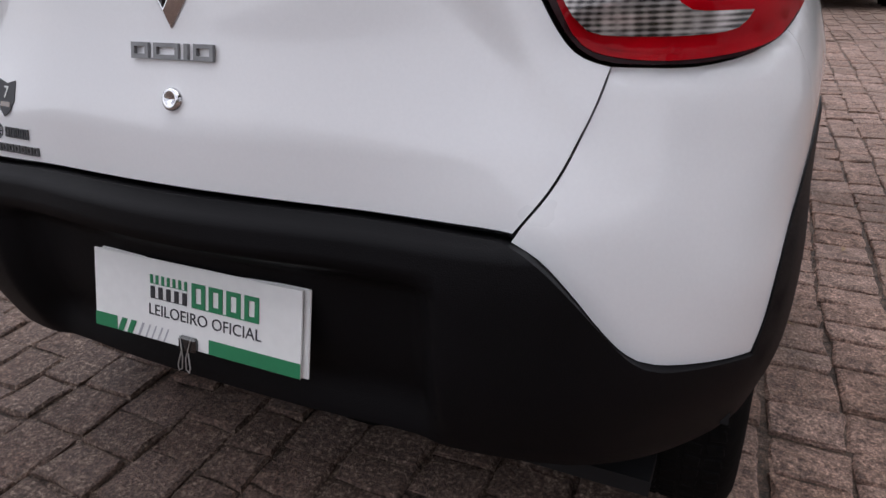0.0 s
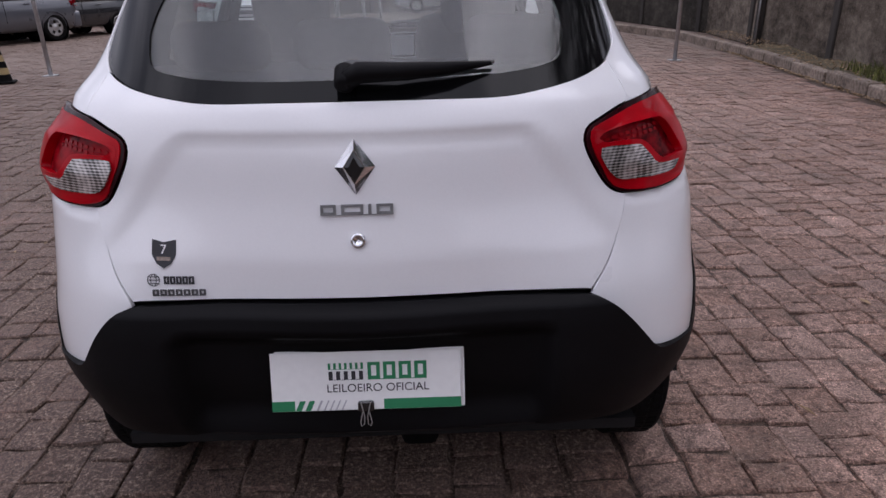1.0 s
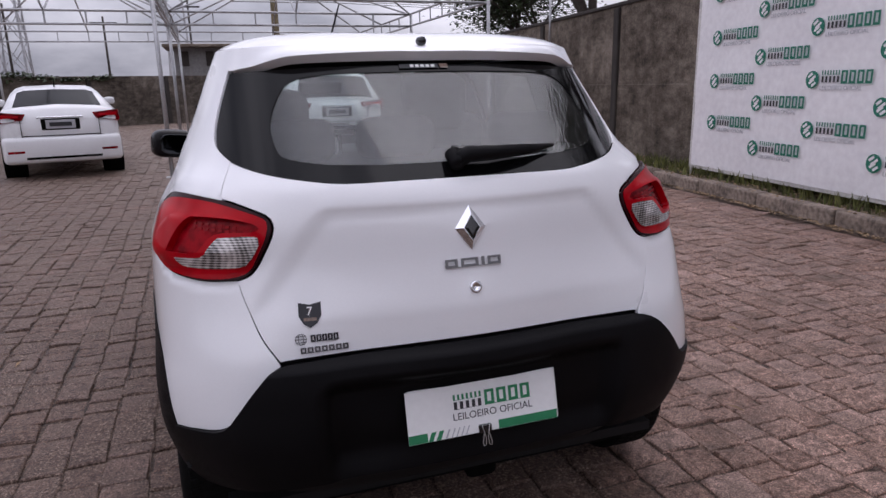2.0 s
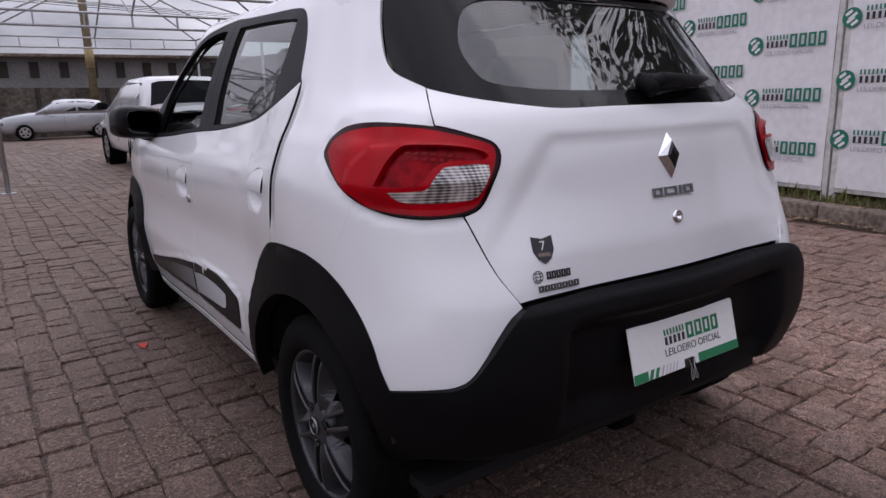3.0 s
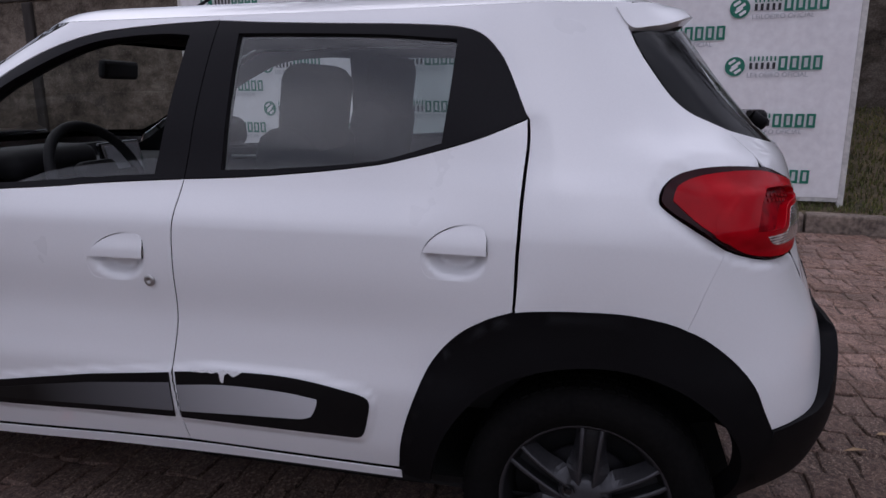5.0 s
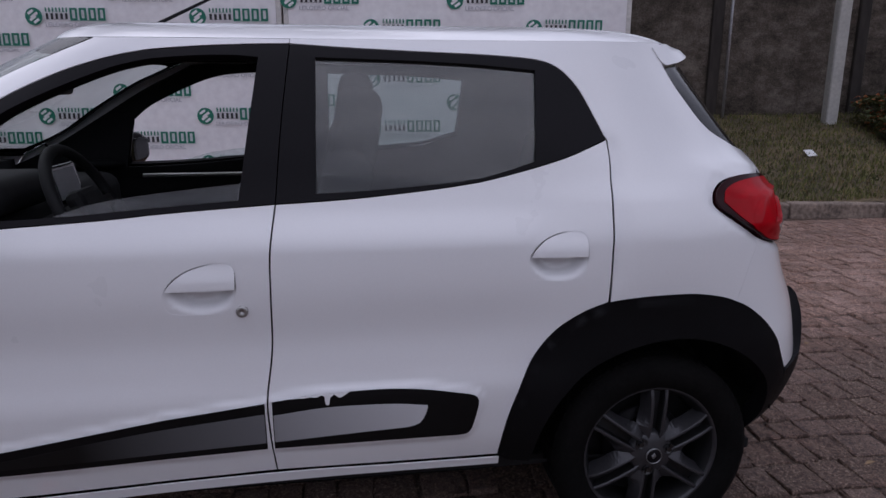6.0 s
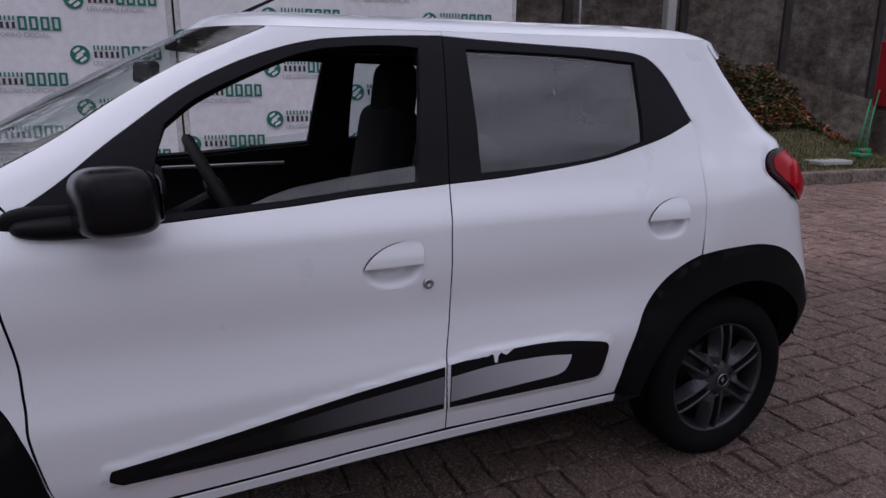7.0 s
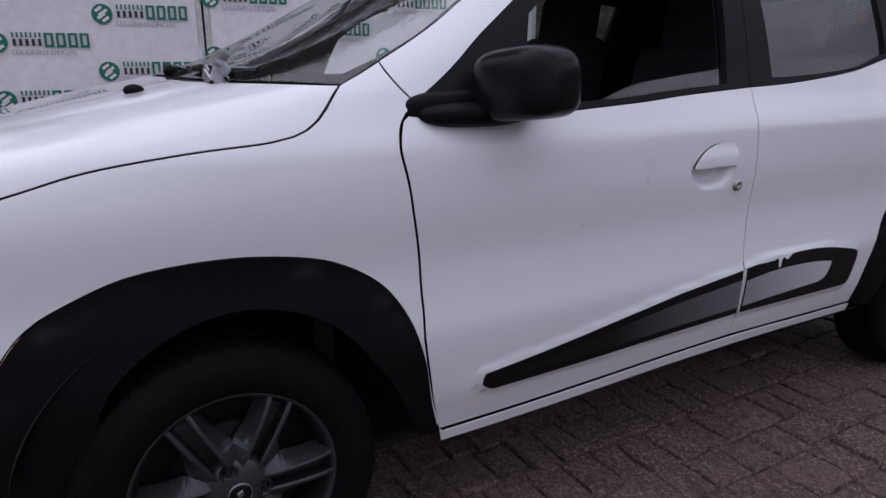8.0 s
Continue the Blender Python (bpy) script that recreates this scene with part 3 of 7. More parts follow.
# walls: (name, from, to, foot, top)
WALLS = (
    ("wall_east", yard(-1.0, 0.80), Vector((6.55, 13.9, 0)), 0.0, 2.46),
    ("wall_bend", Vector((6.55, 13.9, 0)), Vector((5.3, 22, 0)), 0.0, 2.40),
    ("wall_far_side", Vector((5.3, 22, 0)), Vector((6.0, 31.5, 0)), 0.0, 2.30),
    ("wall_north", Vector((6.0, 31.5, 0)), Vector((-16, 20.6, 0)), 0.0, 1.85),
    ("wall_bank", yard(-20, 3.42), yard(-1.0, 3.42), 0.4, 3.6),
    ("wall_return", yard(-1.0, 3.42), yard(-1.0, 0.80), 0.0, 3.6),
    ("wall_west", Vector((-22, 22, 0)), Vector((-22, -20, 0)), 0.0, 2.2),
    # unseen: closes the yard, made tall to darken the tail's low reflections
    ("wall_south", Vector((-22, -20, 0)), yard(-20, 3.42), 0.0, 5.5),
)
for wname, a, b, foot, top in WALLS:
    d = b - a
    turn = math.degrees(math.atan2(d.y, d.x))
    wall = tagged(part(wname, box(d.length / 2, 0, (top + foot) / 2 - 0.2, d.length, 0.14, top - foot + 0.4), bank_wall if wname in ("wall_bank", "wall_return", "wall_north") else dark_wall if wname in ("wall_bend", "wall_far_side") else concrete_wall, at=pose(a.x, a.y, 0, 0, 0, turn)), "rough weathered concrete boundary wall with dark streaks", "wall", kind="structure")
    if wname in ("wall_east", "wall_bend", "wall_bank", "wall_north"):
        first, gap = {"wall_east": (2.4, 3.28), "wall_bank": (0.6, 2.17)}.get(wname, (0.35, 2.9))
        while first < d.length - 0.1:
            part("pilaster", box(first, 0.045, (top + foot) / 2 - 0.2, 0.17, 0.15, top - foot + 0.36, 0.012, 1), concrete_dark, wall)
            first += gap
        if wname in ("wall_east", "wall_bend"):
            part("coping", box(d.length / 2, 0, top + 0.03, d.length, 0.2, 0.06, 0.01, 1), concrete_dark, wall)
            part("ledge", box(d.length / 2, 0.0, 0.62, d.length, 0.165, 1.24, 0.010, 1), concrete_wall if wname == "wall_east" else dark_wall, wall)


# ---- advertising banners ----
def comb(runs, z, tall, foot=0.1, deep=0.001, frames=()):
    """Upright bars (from, to) on a thin common foot, in one piece, that stand for a printed or raised name; frames: spans closed above and below."""
    xs = sorted({x for run in (*runs, *frames) for x in run})
    stroke = min(b - a for a, b in runs) * 0.9
    low = z - tall / 2
    zs = (low, low + tall * foot, low + tall * foot + (stroke if frames else tall * 0.2), z + tall / 2 - (stroke if frames else tall * 0.2), z + tall / 2)
    n, m = len(xs), 5 * len(xs)
    upright = [any(a <= xs[i] and xs[i + 1] <= b for a, b in runs) for i in range(n - 1)]
    closed = [upright[i] or any(a <= xs[i] and xs[i + 1] <= b for a, b in frames) for i in range(n - 1)]
    on = [[True] * (n - 1), closed, upright, closed]
    v = [(x, y, zz) for y in (-deep, 0) for zz in zs for x in xs]
    f = []
    for r in range(4):
        for i in range(n - 1):
            if on[r][i]:
                a, b, c, d = r * n + i, r * n + i + 1, (r + 1) * n + i + 1, (r + 1) * n + i
                f.append((a, b, c, d))
                for p, q, bare in ((a, b, r == 0 or not on[r - 1][i]), (b, c, i == n - 2 or not on[r][i + 1]), (c, d, r == 3 or not on[r + 1][i]), (d, a, i == 0 or not on[r][i - 1])):
                    if bare:
                        f.append((p, p + m, q + m, q))
    return v, f


def blocks(x0, x1, z, tall, count, stroke, gap, foot=0.03, deep=0.001):
    """Hollow blocks side by side that stand for large printed letters."""
    wide = (x1 - x0 - gap * (count - 1)) / count
    spans = [(x0 + (wide + gap) * k, x0 + (wide + gap) * k + wide) for k in range(count)]
    return comb([r for a, b in spans for r in ((a, a + stroke), (b - stroke, b))], z, tall, foot, deep, spans)


def bars(x0, x1, z, tall, count, stroke):
    """Even bars that stand for a printed name."""
    step = (x1 - x0) / count
    return comb([(x0 + step * (k + 0.5 - stroke / 2), x0 + step * (k + 0.5 + stroke / 2)) for k in range(count)], z, tall, 0.035)


NAME_BARS = (bars(0.105, 0.335, 0.062, 0.040, 7, 0.42), bars(0.105, 0.335, 0.002, 0.056, 5, 0.50), blocks(0.347, 0.685, 0.021, 0.118, 4, 0.020, 0.020))


def banner(s0, s1, phase, columns, rows):
    """A vinyl sheet in a steel frame; its print faces the yard."""
    mid, wide = (s0 + s1) / 2, s1 - s0
    foot, top = 0.26, 2.62
    b = empty("banner", "white vinyl advertising banner with repeated green marks in a steel frame", "banner", along(mid, 0.27), "banners by the kerb")
    nx, nz = 40, 26
    v = [((i / nx - 0.5) * wide, 0.010 * noise.noise(Vector((i * 0.35 + s0, j * 0.22, 1))), foot + (top - foot) * j / nz) for j in range(nz + 1) for i in range(nx + 1)]
    f = [(j * (nx + 1) + i, j * (nx + 1) + i + 1, (j + 1) * (nx + 1) + i + 1, (j + 1) * (nx + 1) + i) for j in range(nz) for i in range(nx)]
    part("sheet", (v, f), banner_vinyl, b, smooth=True)
    for x in (-wide / 2 - 0.025, wide / 2 + 0.025):
        part("post", box(x, 0.03, top / 2, 0.05, 0.05, top + 0.1, 0.004, 1), white_steel, b, "chipped white steel post")
    for z in (foot - 0.02, top + 0.02):
        part("rail", box(0, 0.03, z, wide, 0.04, 0.04, 0.004, 1), white_steel, b)
    for x in (-0.9, 0.9):
        part("brace", tube([(x, 0.05, foot + 0.4), (x, 0.45, 0.05)], 0.015, 6), white_steel, b)
    # marks: x runs against s, so that they read from the yard
    for c, s in enumerate(columns):
        for z in rows[(c + phase) % 2]:
            x = mid - s
            y = -0.016
            mark = part("printed_mark", lathe([(0, 0.0005), (0, 0.082)], 28, "y"), teal_print, b, at=pose(x, y, z))
            part("emblem", join(*[moved(box(0, 0, 0, w, 0.002, 0.024), pose(dx, -0.003, dz, 0, -35, 0)) for dx, dz, w in ((-0.026, 0.040, 0.062), (0.006, 0.012, 0.082), (-0.008, -0.016, 0.070), (0.024, -0.042, 0.060))]), banner_vinyl, mark)
            for geo, ink in zip(NAME_BARS, (teal_print, dark_print, teal_print)):
                part("name_bar", geo, ink, mark)
            letters("LEILOEIRO OFICIAL", 0.056, grey_print, pose(0.10, 0.001, -0.095, 90, 0, 0), mark)
    return b


banner(1.53, 5.00, 0, (2.29, 3.10, 3.86, 4.62), ((0.56, 1.035, 1.51, 1.985, 2.46), (0.80, 1.27, 1.75, 2.22)))
banner(-1.95, 1.41, 0, (-1.02, -0.23, 0.60, 1.43 - 0.03), ((0.42, 0.91, 1.40, 1.89, 2.38), (0.68, 1.17, 1.67, 2.15)))


# ---- steel pavilion frames over the parking rows ----
def pavilion(x0, x1, y0, y1, eave, apex, poles, label):
    p = empty("pavilion_frame", label, "pavilion", group="bare pavilion frames")
    for x, y in poles:
        part("pole", tube([(x, y, -0.02), (x, y, eave + 0.28)], 0.032, 8), galvanised, p, smooth=True)
        part("base_plate", box(x, y, 0.006, 0.18, 0.18, 0.012), galvanised, p)
    x0, x1, y0, y1 = x0 + 0.03, x1 - 0.03, y0 + 0.03, y1 - 0.03
    cx, cy = (x0 + x1) / 2, (y0 + y1) / 2
    for z in (eave, eave + 0.26):
        for a, b in (((x0, y0), (x1, y0)), ((x0, y1), (x1, y1)), ((x0, y0), (x0, y1)), ((x1, y0), (x1, y1))):
            part("eave_rail", tube([(*a, z), (*b, z)], 0.022, 6), galvanised, p, smooth=True)
    for a, b in (((x0, y0), (x1, y0)), ((x0, y1), (x1, y1)), ((x0, y0), (x0, y1)), ((x1, y0), (x1, y1))):
        for k in range(1, 6):
            x, y = a[0] + (b[0] - a[0]) * k / 6, a[1] + (b[1] - a[1]) * k / 6
            part("web", tube([(x, y, eave), (x, y, eave + 0.26)], 0.014, 6), galvanised, p)
    for x in (x0, cx, x1):
        for y in (y0, cy, y1):
            if (x, y) != (cx, cy):
                part("rafter", tube([(x, y, eave + 0.26), (cx, cy, apex)], 0.020, 6), galvanised, p, smooth=True)
    for k in (0.45,):
        q = [(cx + (x - cx) * k, cy + (y - cy) * k, apex + (eave + 0.26 - apex) * k) for x, y in ((x0, y0), (x1, y0), (x1, y1), (x0, y1), (x0, y0))]
        part("purlin", tube(q, 0.016, 6), galvanised, p)
    return p


PX, PY = (-5.72, -1.20, 4.05), (9.0, 13.6, 19.0)
pavilion(PX[0], PX[1], PY[0], PY[1], 2.62, 4.1, [(PX[0], PY[0]), (PX[1], PY[0]), (PX[0], PY[1]), (PX[1], PY[1])], "bare galvanised steel pavilion frame over parked cars")
pavilion(PX[1], PX[2], PY[0], PY[1], 2.62, 4.1, [(PX[2], PY[0]), (PX[2], PY[1])], "bare galvanised steel pavilion frame over parked cars")
pavilion(PX[0], PX[1], PY[1], PY[2], 2.62, 4.1, [(PX[0], PY[2]), (PX[1], PY[2])], "bare galvanised steel pavilion frame by the far wall")
pavilion(PX[1], PX[2], PY[1], PY[2], 2.62, 4.1, [(PX[2], PY[2])], "bare galvanised steel pavilion frame by the far wall")


def line(*segs, step=0.012):
    """An outline from smooth runs of points, with a corner where one run meets the next."""
    ring = []
    for seg in segs:
        p = [np.array(q, float) for q in seg]
        if len(p) == 2:
            run = p
        else:
            run = []
            ext = [2 * p[0] - p[1]] + p + [2 * p[-1] - p[-2]]
            for a, b, c, d in zip(ext, ext[1:], ext[2:], ext[3:]):
                n = max(2, int(np.linalg.norm(c - b) / step))
                for k in range(n):
                    t = k / n
                    run.append(0.5 * (2 * b + (c - a) * t + (2 * a - 5 * b + 4 * c - d) * t * t + (3 * b - a - 3 * c + d) * t ** 3))
            run.append(p[-1])
        for a, b in zip(run, run[1:]):
            n = max(1, int(np.linalg.norm(b - a) / (step * 1.8)))
            ring += [a + (b - a) * k / n for k in range(n)]
    out = [ring[0]]
    for q in ring[1:]:
        if np.linalg.norm(q - out[-1]) > 0.0015:
            out.append(q)
    if np.linalg.norm(out[0] - out[-1]) < 0.0015:
        out.pop()
    out = np.array(out)
    area = np.sum(out[:, 0] * np.roll(out[:, 1], -1) - np.roll(out[:, 0], -1) * out[:, 1])
    return out if area > 0 else out[::-1]


def shrink(ring, by):
    """The outline drawn in by that many metres (its turn is anticlockwise)."""
    if not by:
        return ring
    a, b = ring - np.roll(ring, 1, 0), np.roll(ring, -1, 0) - ring
    a /= np.linalg.norm(a, axis=1)[:, None]
    b /= np.linalg.norm(b, axis=1)[:, None]
    n = np.stack([-(a + b)[:, 1], (a + b)[:, 0]], 1)
    ln = np.linalg.norm(n, axis=1)
    n /= np.maximum(ln, 0.3)[:, None]
    return ring + n * by / np.maximum(ln / 2, 0.5)[:, None] ** 0.5


def inside(ring, q):
    x, y = q[:, 0], q[:, 1]
    hit = np.zeros(len(q), bool)
    a, b = ring, np.roll(ring, -1, 0)
    for (x0, y0), (x1, y1) in zip(a, b):
        cross = (y0 > y) != (y1 > y)
        if y0 != y1:
            hit ^= cross & (x < (x1 - x0) * (y - y0) / (y1 - y0) + x0)
    return hit


def normals_of(u, z, lift):
    e = 0.006
    f = lift if callable(lift) else (lambda uu, zz: np.full(np.shape(uu), float(lift)))
    g = lambda uu, zz: skin(uu, zz) + raw_normal(uu, zz) * f(uu, zz)[..., None]
    n = np.cross(g(u, z + e) - g(u, z - e), g(u + e, z) - g(u - e, z))
    return n / (np.linalg.norm(n, axis=-1, keepdims=True) + 1e-12)


def raw_normal(u, z):
    e = 0.004
    n = np.cross(skin(u, z + e) - skin(u, z - e), skin(u + e, z) - skin(u - e, z))
    return n / (np.linalg.norm(n, axis=-1, keepdims=True) + 1e-12)


def panel_geo(ring, side=1, lift=0.0, thick=0.012, holes=(), step=0.022, gap=0.0022):
    """A sheet of the skin inside an outline of (u, z), with turned-in edges. side -1: the car's right."""
    from mathutils.geometry import delaunay_2d_cdt
    ring = shrink(ring, gap)
    loops = [ring] + [np.array(h) for h in holes]
    lo, hi = ring.min(0), ring.max(0)
    gu, gz = np.meshgrid(np.arange(lo[0] + step / 2, hi[0], step), np.arange(lo[1] + step / 2, hi[1], step))
    q = np.stack([gu.ravel(), gz.ravel()], 1)
    keep = inside(ring, q)
    for h in loops[1:]:
        keep &= ~inside(h, q)
    q = q[keep]
    edge = np.concatenate(loops)
    if len(q):
        near = np.ones(len(q), bool)
        for c in range(0, len(q), 400):
            d = ((q[c:c + 400, None, :] - edge[None]) ** 2).sum(-1).min(1)
            near[c:c + 400] = d > (step * 0.55) ** 2
        q = q[near]
    pts = np.concatenate([edge, q]) if len(q) else edge
    edges, k = [], 0
    for lp in loops:
        n = len(lp)
        edges += [(k + i, k + (i + 1) % n) for i in range(n)]
        k += n
    vv, _, ff, *_ = delaunay_2d_cdt([Vector(map(float, p)) for p in pts], edges, [], 1, 1e-6)
    uv = np.array([(p.x, p.y) for p in vv])
    mid = np.array([uv[list(f)].mean(0) for f in ff])
    keep = inside(ring, mid)
    for h in loops[1:]:
        keep &= ~inside(h, mid)
    ff = [tuple(f) for f, ok in zip(ff, keep) if ok]
    f_lift = lift if callable(lift) else (lambda uu, zz: np.full(np.shape(uu), float(lift)))
    flip = np.array([side, 1, 1])

    def place(p, drop=0.0):
        return (skin(p[:, 0], p[:, 1]) + raw_normal(p[:, 0], p[:, 1]) * (f_lift(p[:, 0], p[:, 1]) - drop)[:, None]) * flip

    v = place(uv)
    nrm = normals_of(uv[:, 0], uv[:, 1], lift) * flip
    faces = []
    for f in ff:
        a, b, c = (v[i] for i in f)
        faces.append(f if np.dot(np.cross(b - a, c - a), nrm[f[0]]) > 0 else f[::-1])
    verts, norms, seal = [v], [nrm], []
    k = len(v)
    for li, lp in enumerate(loops):
        n = len(lp)
        top, mid_, low = place(lp), place(lp, min(0.003, thick * 0.4)), place(lp, thick)
        nn = normals_of(lp[:, 0], lp[:, 1], lift) * flip
        tan = np.roll(top, -1, 0) - np.roll(top, 1, 0)
        out_n = np.cross(tan, nn) * side * (-1 if li == 0 else 1)
        cen = v.mean(0)
        out_n /= np.linalg.norm(out_n, axis=1)[:, None] + 1e-12
        if li == 0 and ((top - cen) * out_n).sum() < 0:
            out_n = -out_n
        if li > 0 and ((top - top.mean(0)) * out_n).sum() > 0:
            out_n = -out_n
        verts += [top, mid_, low]
        norms += [out_n * 0.75 + nn * 0.65, out_n, out_n]
        for i in range(n):
            j = (i + 1) % n
            for band in (0, n):
                quad = (k + band + i, k + band + j, k + band + n + j, k + band + n + i)
                a, b, c = top[i], top[j], low[j]
                faces.append(quad if np.dot(np.cross(b - a, c - a), out_n[i]) > 0 else quad[::-1])
                seal.append(len(faces) - 1) if band else None
        k += 3 * n
    norms = np.concatenate(norms)
    norms /= np.linalg.norm(norms, axis=1)[:, None] + 1e-12
    return np.concatenate(verts), faces, norms, seal


def even_glass(geo):
    """The same sheet with the normals of one smooth bent surface, so that its sheen runs clean."""
    v, nrm = np.array(geo[0]), np.array(geo[2])
    x, z = v[:, 0], v[:, 2] - v[:, 2].mean()
    terms = np.stack([np.ones(len(v)), x ** 2, z, z ** 2, x ** 2 * z, x ** 4], 1)
    c = np.linalg.lstsq(terms, v[:, 1], rcond=None)[0]
    n = np.stack([-(2 * c[1] * x + 2 * c[4] * x * z + 4 * c[5] * x ** 3), np.ones(len(v)), -(c[2] + 2 * c[3] * z + c[4] * x ** 2)], 1)
    n /= np.linalg.norm(n, axis=1)[:, None]
    dot = (n * nrm).sum(1)
    n *= np.sign(dot)[:, None]
    return v, geo[1], np.where((np.abs(dot) > 0.75)[:, None], n, nrm)


UC = YR - KR * math.pi / 2           # the tail's middle line
UN = YF + KF * math.pi / 2           # the nose's middle line


def mirror_u(pts, at):
    return [(2 * at - u, z) for u, z in reversed(pts)]


def ux(x, y):
    return u_of(-abs(x), y)


def arc_u(cy, r, a0, a1, n=16, x=0.74, cz=0.287):
    """An arc round a wheel's centre, in (u, z); 0 degrees points forward, 90 up."""
    return [(ux(x, cy + r * math.cos(radians(a0 + (a1 - a0) * k / n))), cz + r * math.sin(radians(a0 + (a1 - a0) * k / n))) for k in range(n + 1)]


def smooth_step(a, b, x):
    t = np.clip((x - a) / (b - a), 0, 1)
    return t * t * (3 - 2 * t)


# ---- the white hatchback ----
car = empty("hatchback_car", "white compact hatchback with black plastic cladding on stone setts", "car")
REAR_Y, FRONT_Y, HUB_Z = 0.011, 2.421, 0.287

# seams and edges of the left side, in (u, z)
SEAM_B = [(1.037, 0.322), (1.045, 0.45), (1.046, 0.538), (1.030, 0.659), (1.025, 0.80), (1.022, 0.90), (1.008, 1.012)]
ARCH_R = [(0.443, 0.319), (0.430, 0.40), (0.402, 0.485), (0.346, 0.598), (0.274, 0.677), (0.200, 0.724), (0.139, 0.749)]
ARCH_RR = [(0.139, 0.749), (0.05, 0.762), (-0.055, 0.764), (-0.128, 0.750), (-0.159, 0.735)]
ARCH_RB = [(-0.159, 0.735), (-0.186, 0.717), (-0.226, 0.672), (-0.255, 0.618), (-0.271, 0.563), (-0.287, 0.519)]
REAR_EDGE = [(0.139, 0.749), (0.132, 0.887), (0.115, 0.994), (0.084, 1.10), (0.074, 1.157)]
BELT_R = [(0.074, 1.157), (0.213, 1.112), (0.402, 1.071), (0.573, 1.045), (0.716, 1.030), (0.855, 1.019), (1.008, 1.012)]
BELT_F = [(1.008, 1.012), (1.20, 1.001), (1.413, 0.987), (1.68, 0.975), (1.863, 0.966), (2.02, 0.962), (2.110, 0.975)]
FRONT_GAP = [(2.104, 1.000), (2.116, 0.964), (2.110, 0.918), (2.094, 0.842), (2.086, 0.762), (2.080, 0.642), (2.070, 0.548), (2.062, 0.413), (2.060, 0.280)]
TOP_F = [(2.104, 1.000), (2.053, 1.060), (1.979, 1.150), (1.850, 1.250), (1.680, 1.316), (1.470, 1.360), (1.255, 1.383), (1.110, 1.392), (0.966, 1.396)]
TOP_R = [(0.966, 1.396), (0.844, 1.388), (0.701, 1.381), (0.555, 1.375), (0.350, 1.367), (0.235, 1.358), (0.170, 1.340), (0.125, 1.300), (0.100, 1.250), (0.074, 1.157)]
LAMP = [(-0.133, 0.998), (-0.145, 1.023), (-0.175, 1.047), (-0.208, 1.058), (-0.246, 1.062), (-0.29, 1.061), (-0.333, 1.057), (-0.370, 1.052), (-0.405, 1.043), (-0.442, 1.030), (-0.474, 1.017), (-0.488, 0.999), (-0.488, 0.973), (-0.473, 0.933), (-0.456, 0.897), (-0.441, 0.880), (-0.418, 0.870), (-0.356, 0.867), (-0.308, 0.872), (-0.269, 0.881), (-0.238, 0.892), (-0.210, 0.909), (-0.180, 0.938), (-0.152, 0.965), (-0.136, 0.984), (-0.133, 0.998)]
LAMP_UNDER = [(-0.222, 0.900), (-0.238, 0.892), (-0.269, 0.881), (-0.308, 0.872), (-0.356, 0.867), (-0.418, 0.870)]
LAMP_OVER = [(-0.370, 1.052), (-0.333, 1.057), (-0.29, 1.061), (-0.246, 1.062), (-0.208, 1.058), (-0.175, 1.047), (-0.145, 1.023), (-0.133, 0.998), (-0.136, 0.984), (-0.152, 0.965), (-0.180, 0.938), (-0.222, 0.900)]
LAMP_IN = [(-0.418, 0.870), (-0.441, 0.880), (-0.456, 0.897), (-0.473, 0.933), (-0.488, 0.973), (-0.488, 0.999), (-0.474, 1.017), (-0.442, 1.030), (-0.405, 1.043), (-0.370, 1.052)]
GATE_LOW = [(-0.418, 0.870), (-0.440, 0.817), (-0.471, 0.750), (-0.510, 0.690)]
GATE_UP = [(-0.370, 1.052), (-0.361, 1.089), (-0.352, 1.131)]
GLASS_LOW = [(-0.285, 1.164), (-0.310, 1.148), (-0.352, 1.131), (-0.410, 1.116), (-0.473, 1.103), (-0.564, 1.089), (-0.639, 1.082), (-0.763, 1.083), (UC, 1.083)]
GLASS_SIDE = [(-0.285, 1.164), (-0.260, 1.20), (-0.243, 1.25), (-0.232, 1.30), (-0.228, 1.344)]
GLASS_TOP = [(-0.228, 1.344), (-0.30, 1.347), (-0.40, 1.351), (-0.52, 1.356), (-0.75, 1.360), (UC, 1.360)]
BUMP_TOP = [(-0.287, 0.519), (-0.340, 0.526), (-0.395, 0.534), (-0.420, 0.550), (-0.440, 0.580), (-0.467, 0.630), (-0.490, 0.665), (-0.512, 0.683), (-0.545, 0.688)]
Q_SEAM = [(-0.222, 0.900), (-0.190, 0.828), (-0.159, 0.735)]
HOOD_GAP = [(2.224, 1.034), (2.224, 0.990), (2.233, 0.956), (2.262, 0.938), (2.330, 0.925), (2.400, 0.902), (2.452, 0.866), (2.53, 0.82), (2.66, 0.79)]
SHIELD_EDGE = [(2.224, 1.034), (2.175, 1.090), (2.116, 1.148), (2.020, 1.240), (1.873, 1.318), (1.690, 1.372), (1.560, 1.405)]
ZR = 1.408                            # where the roof's crown begins

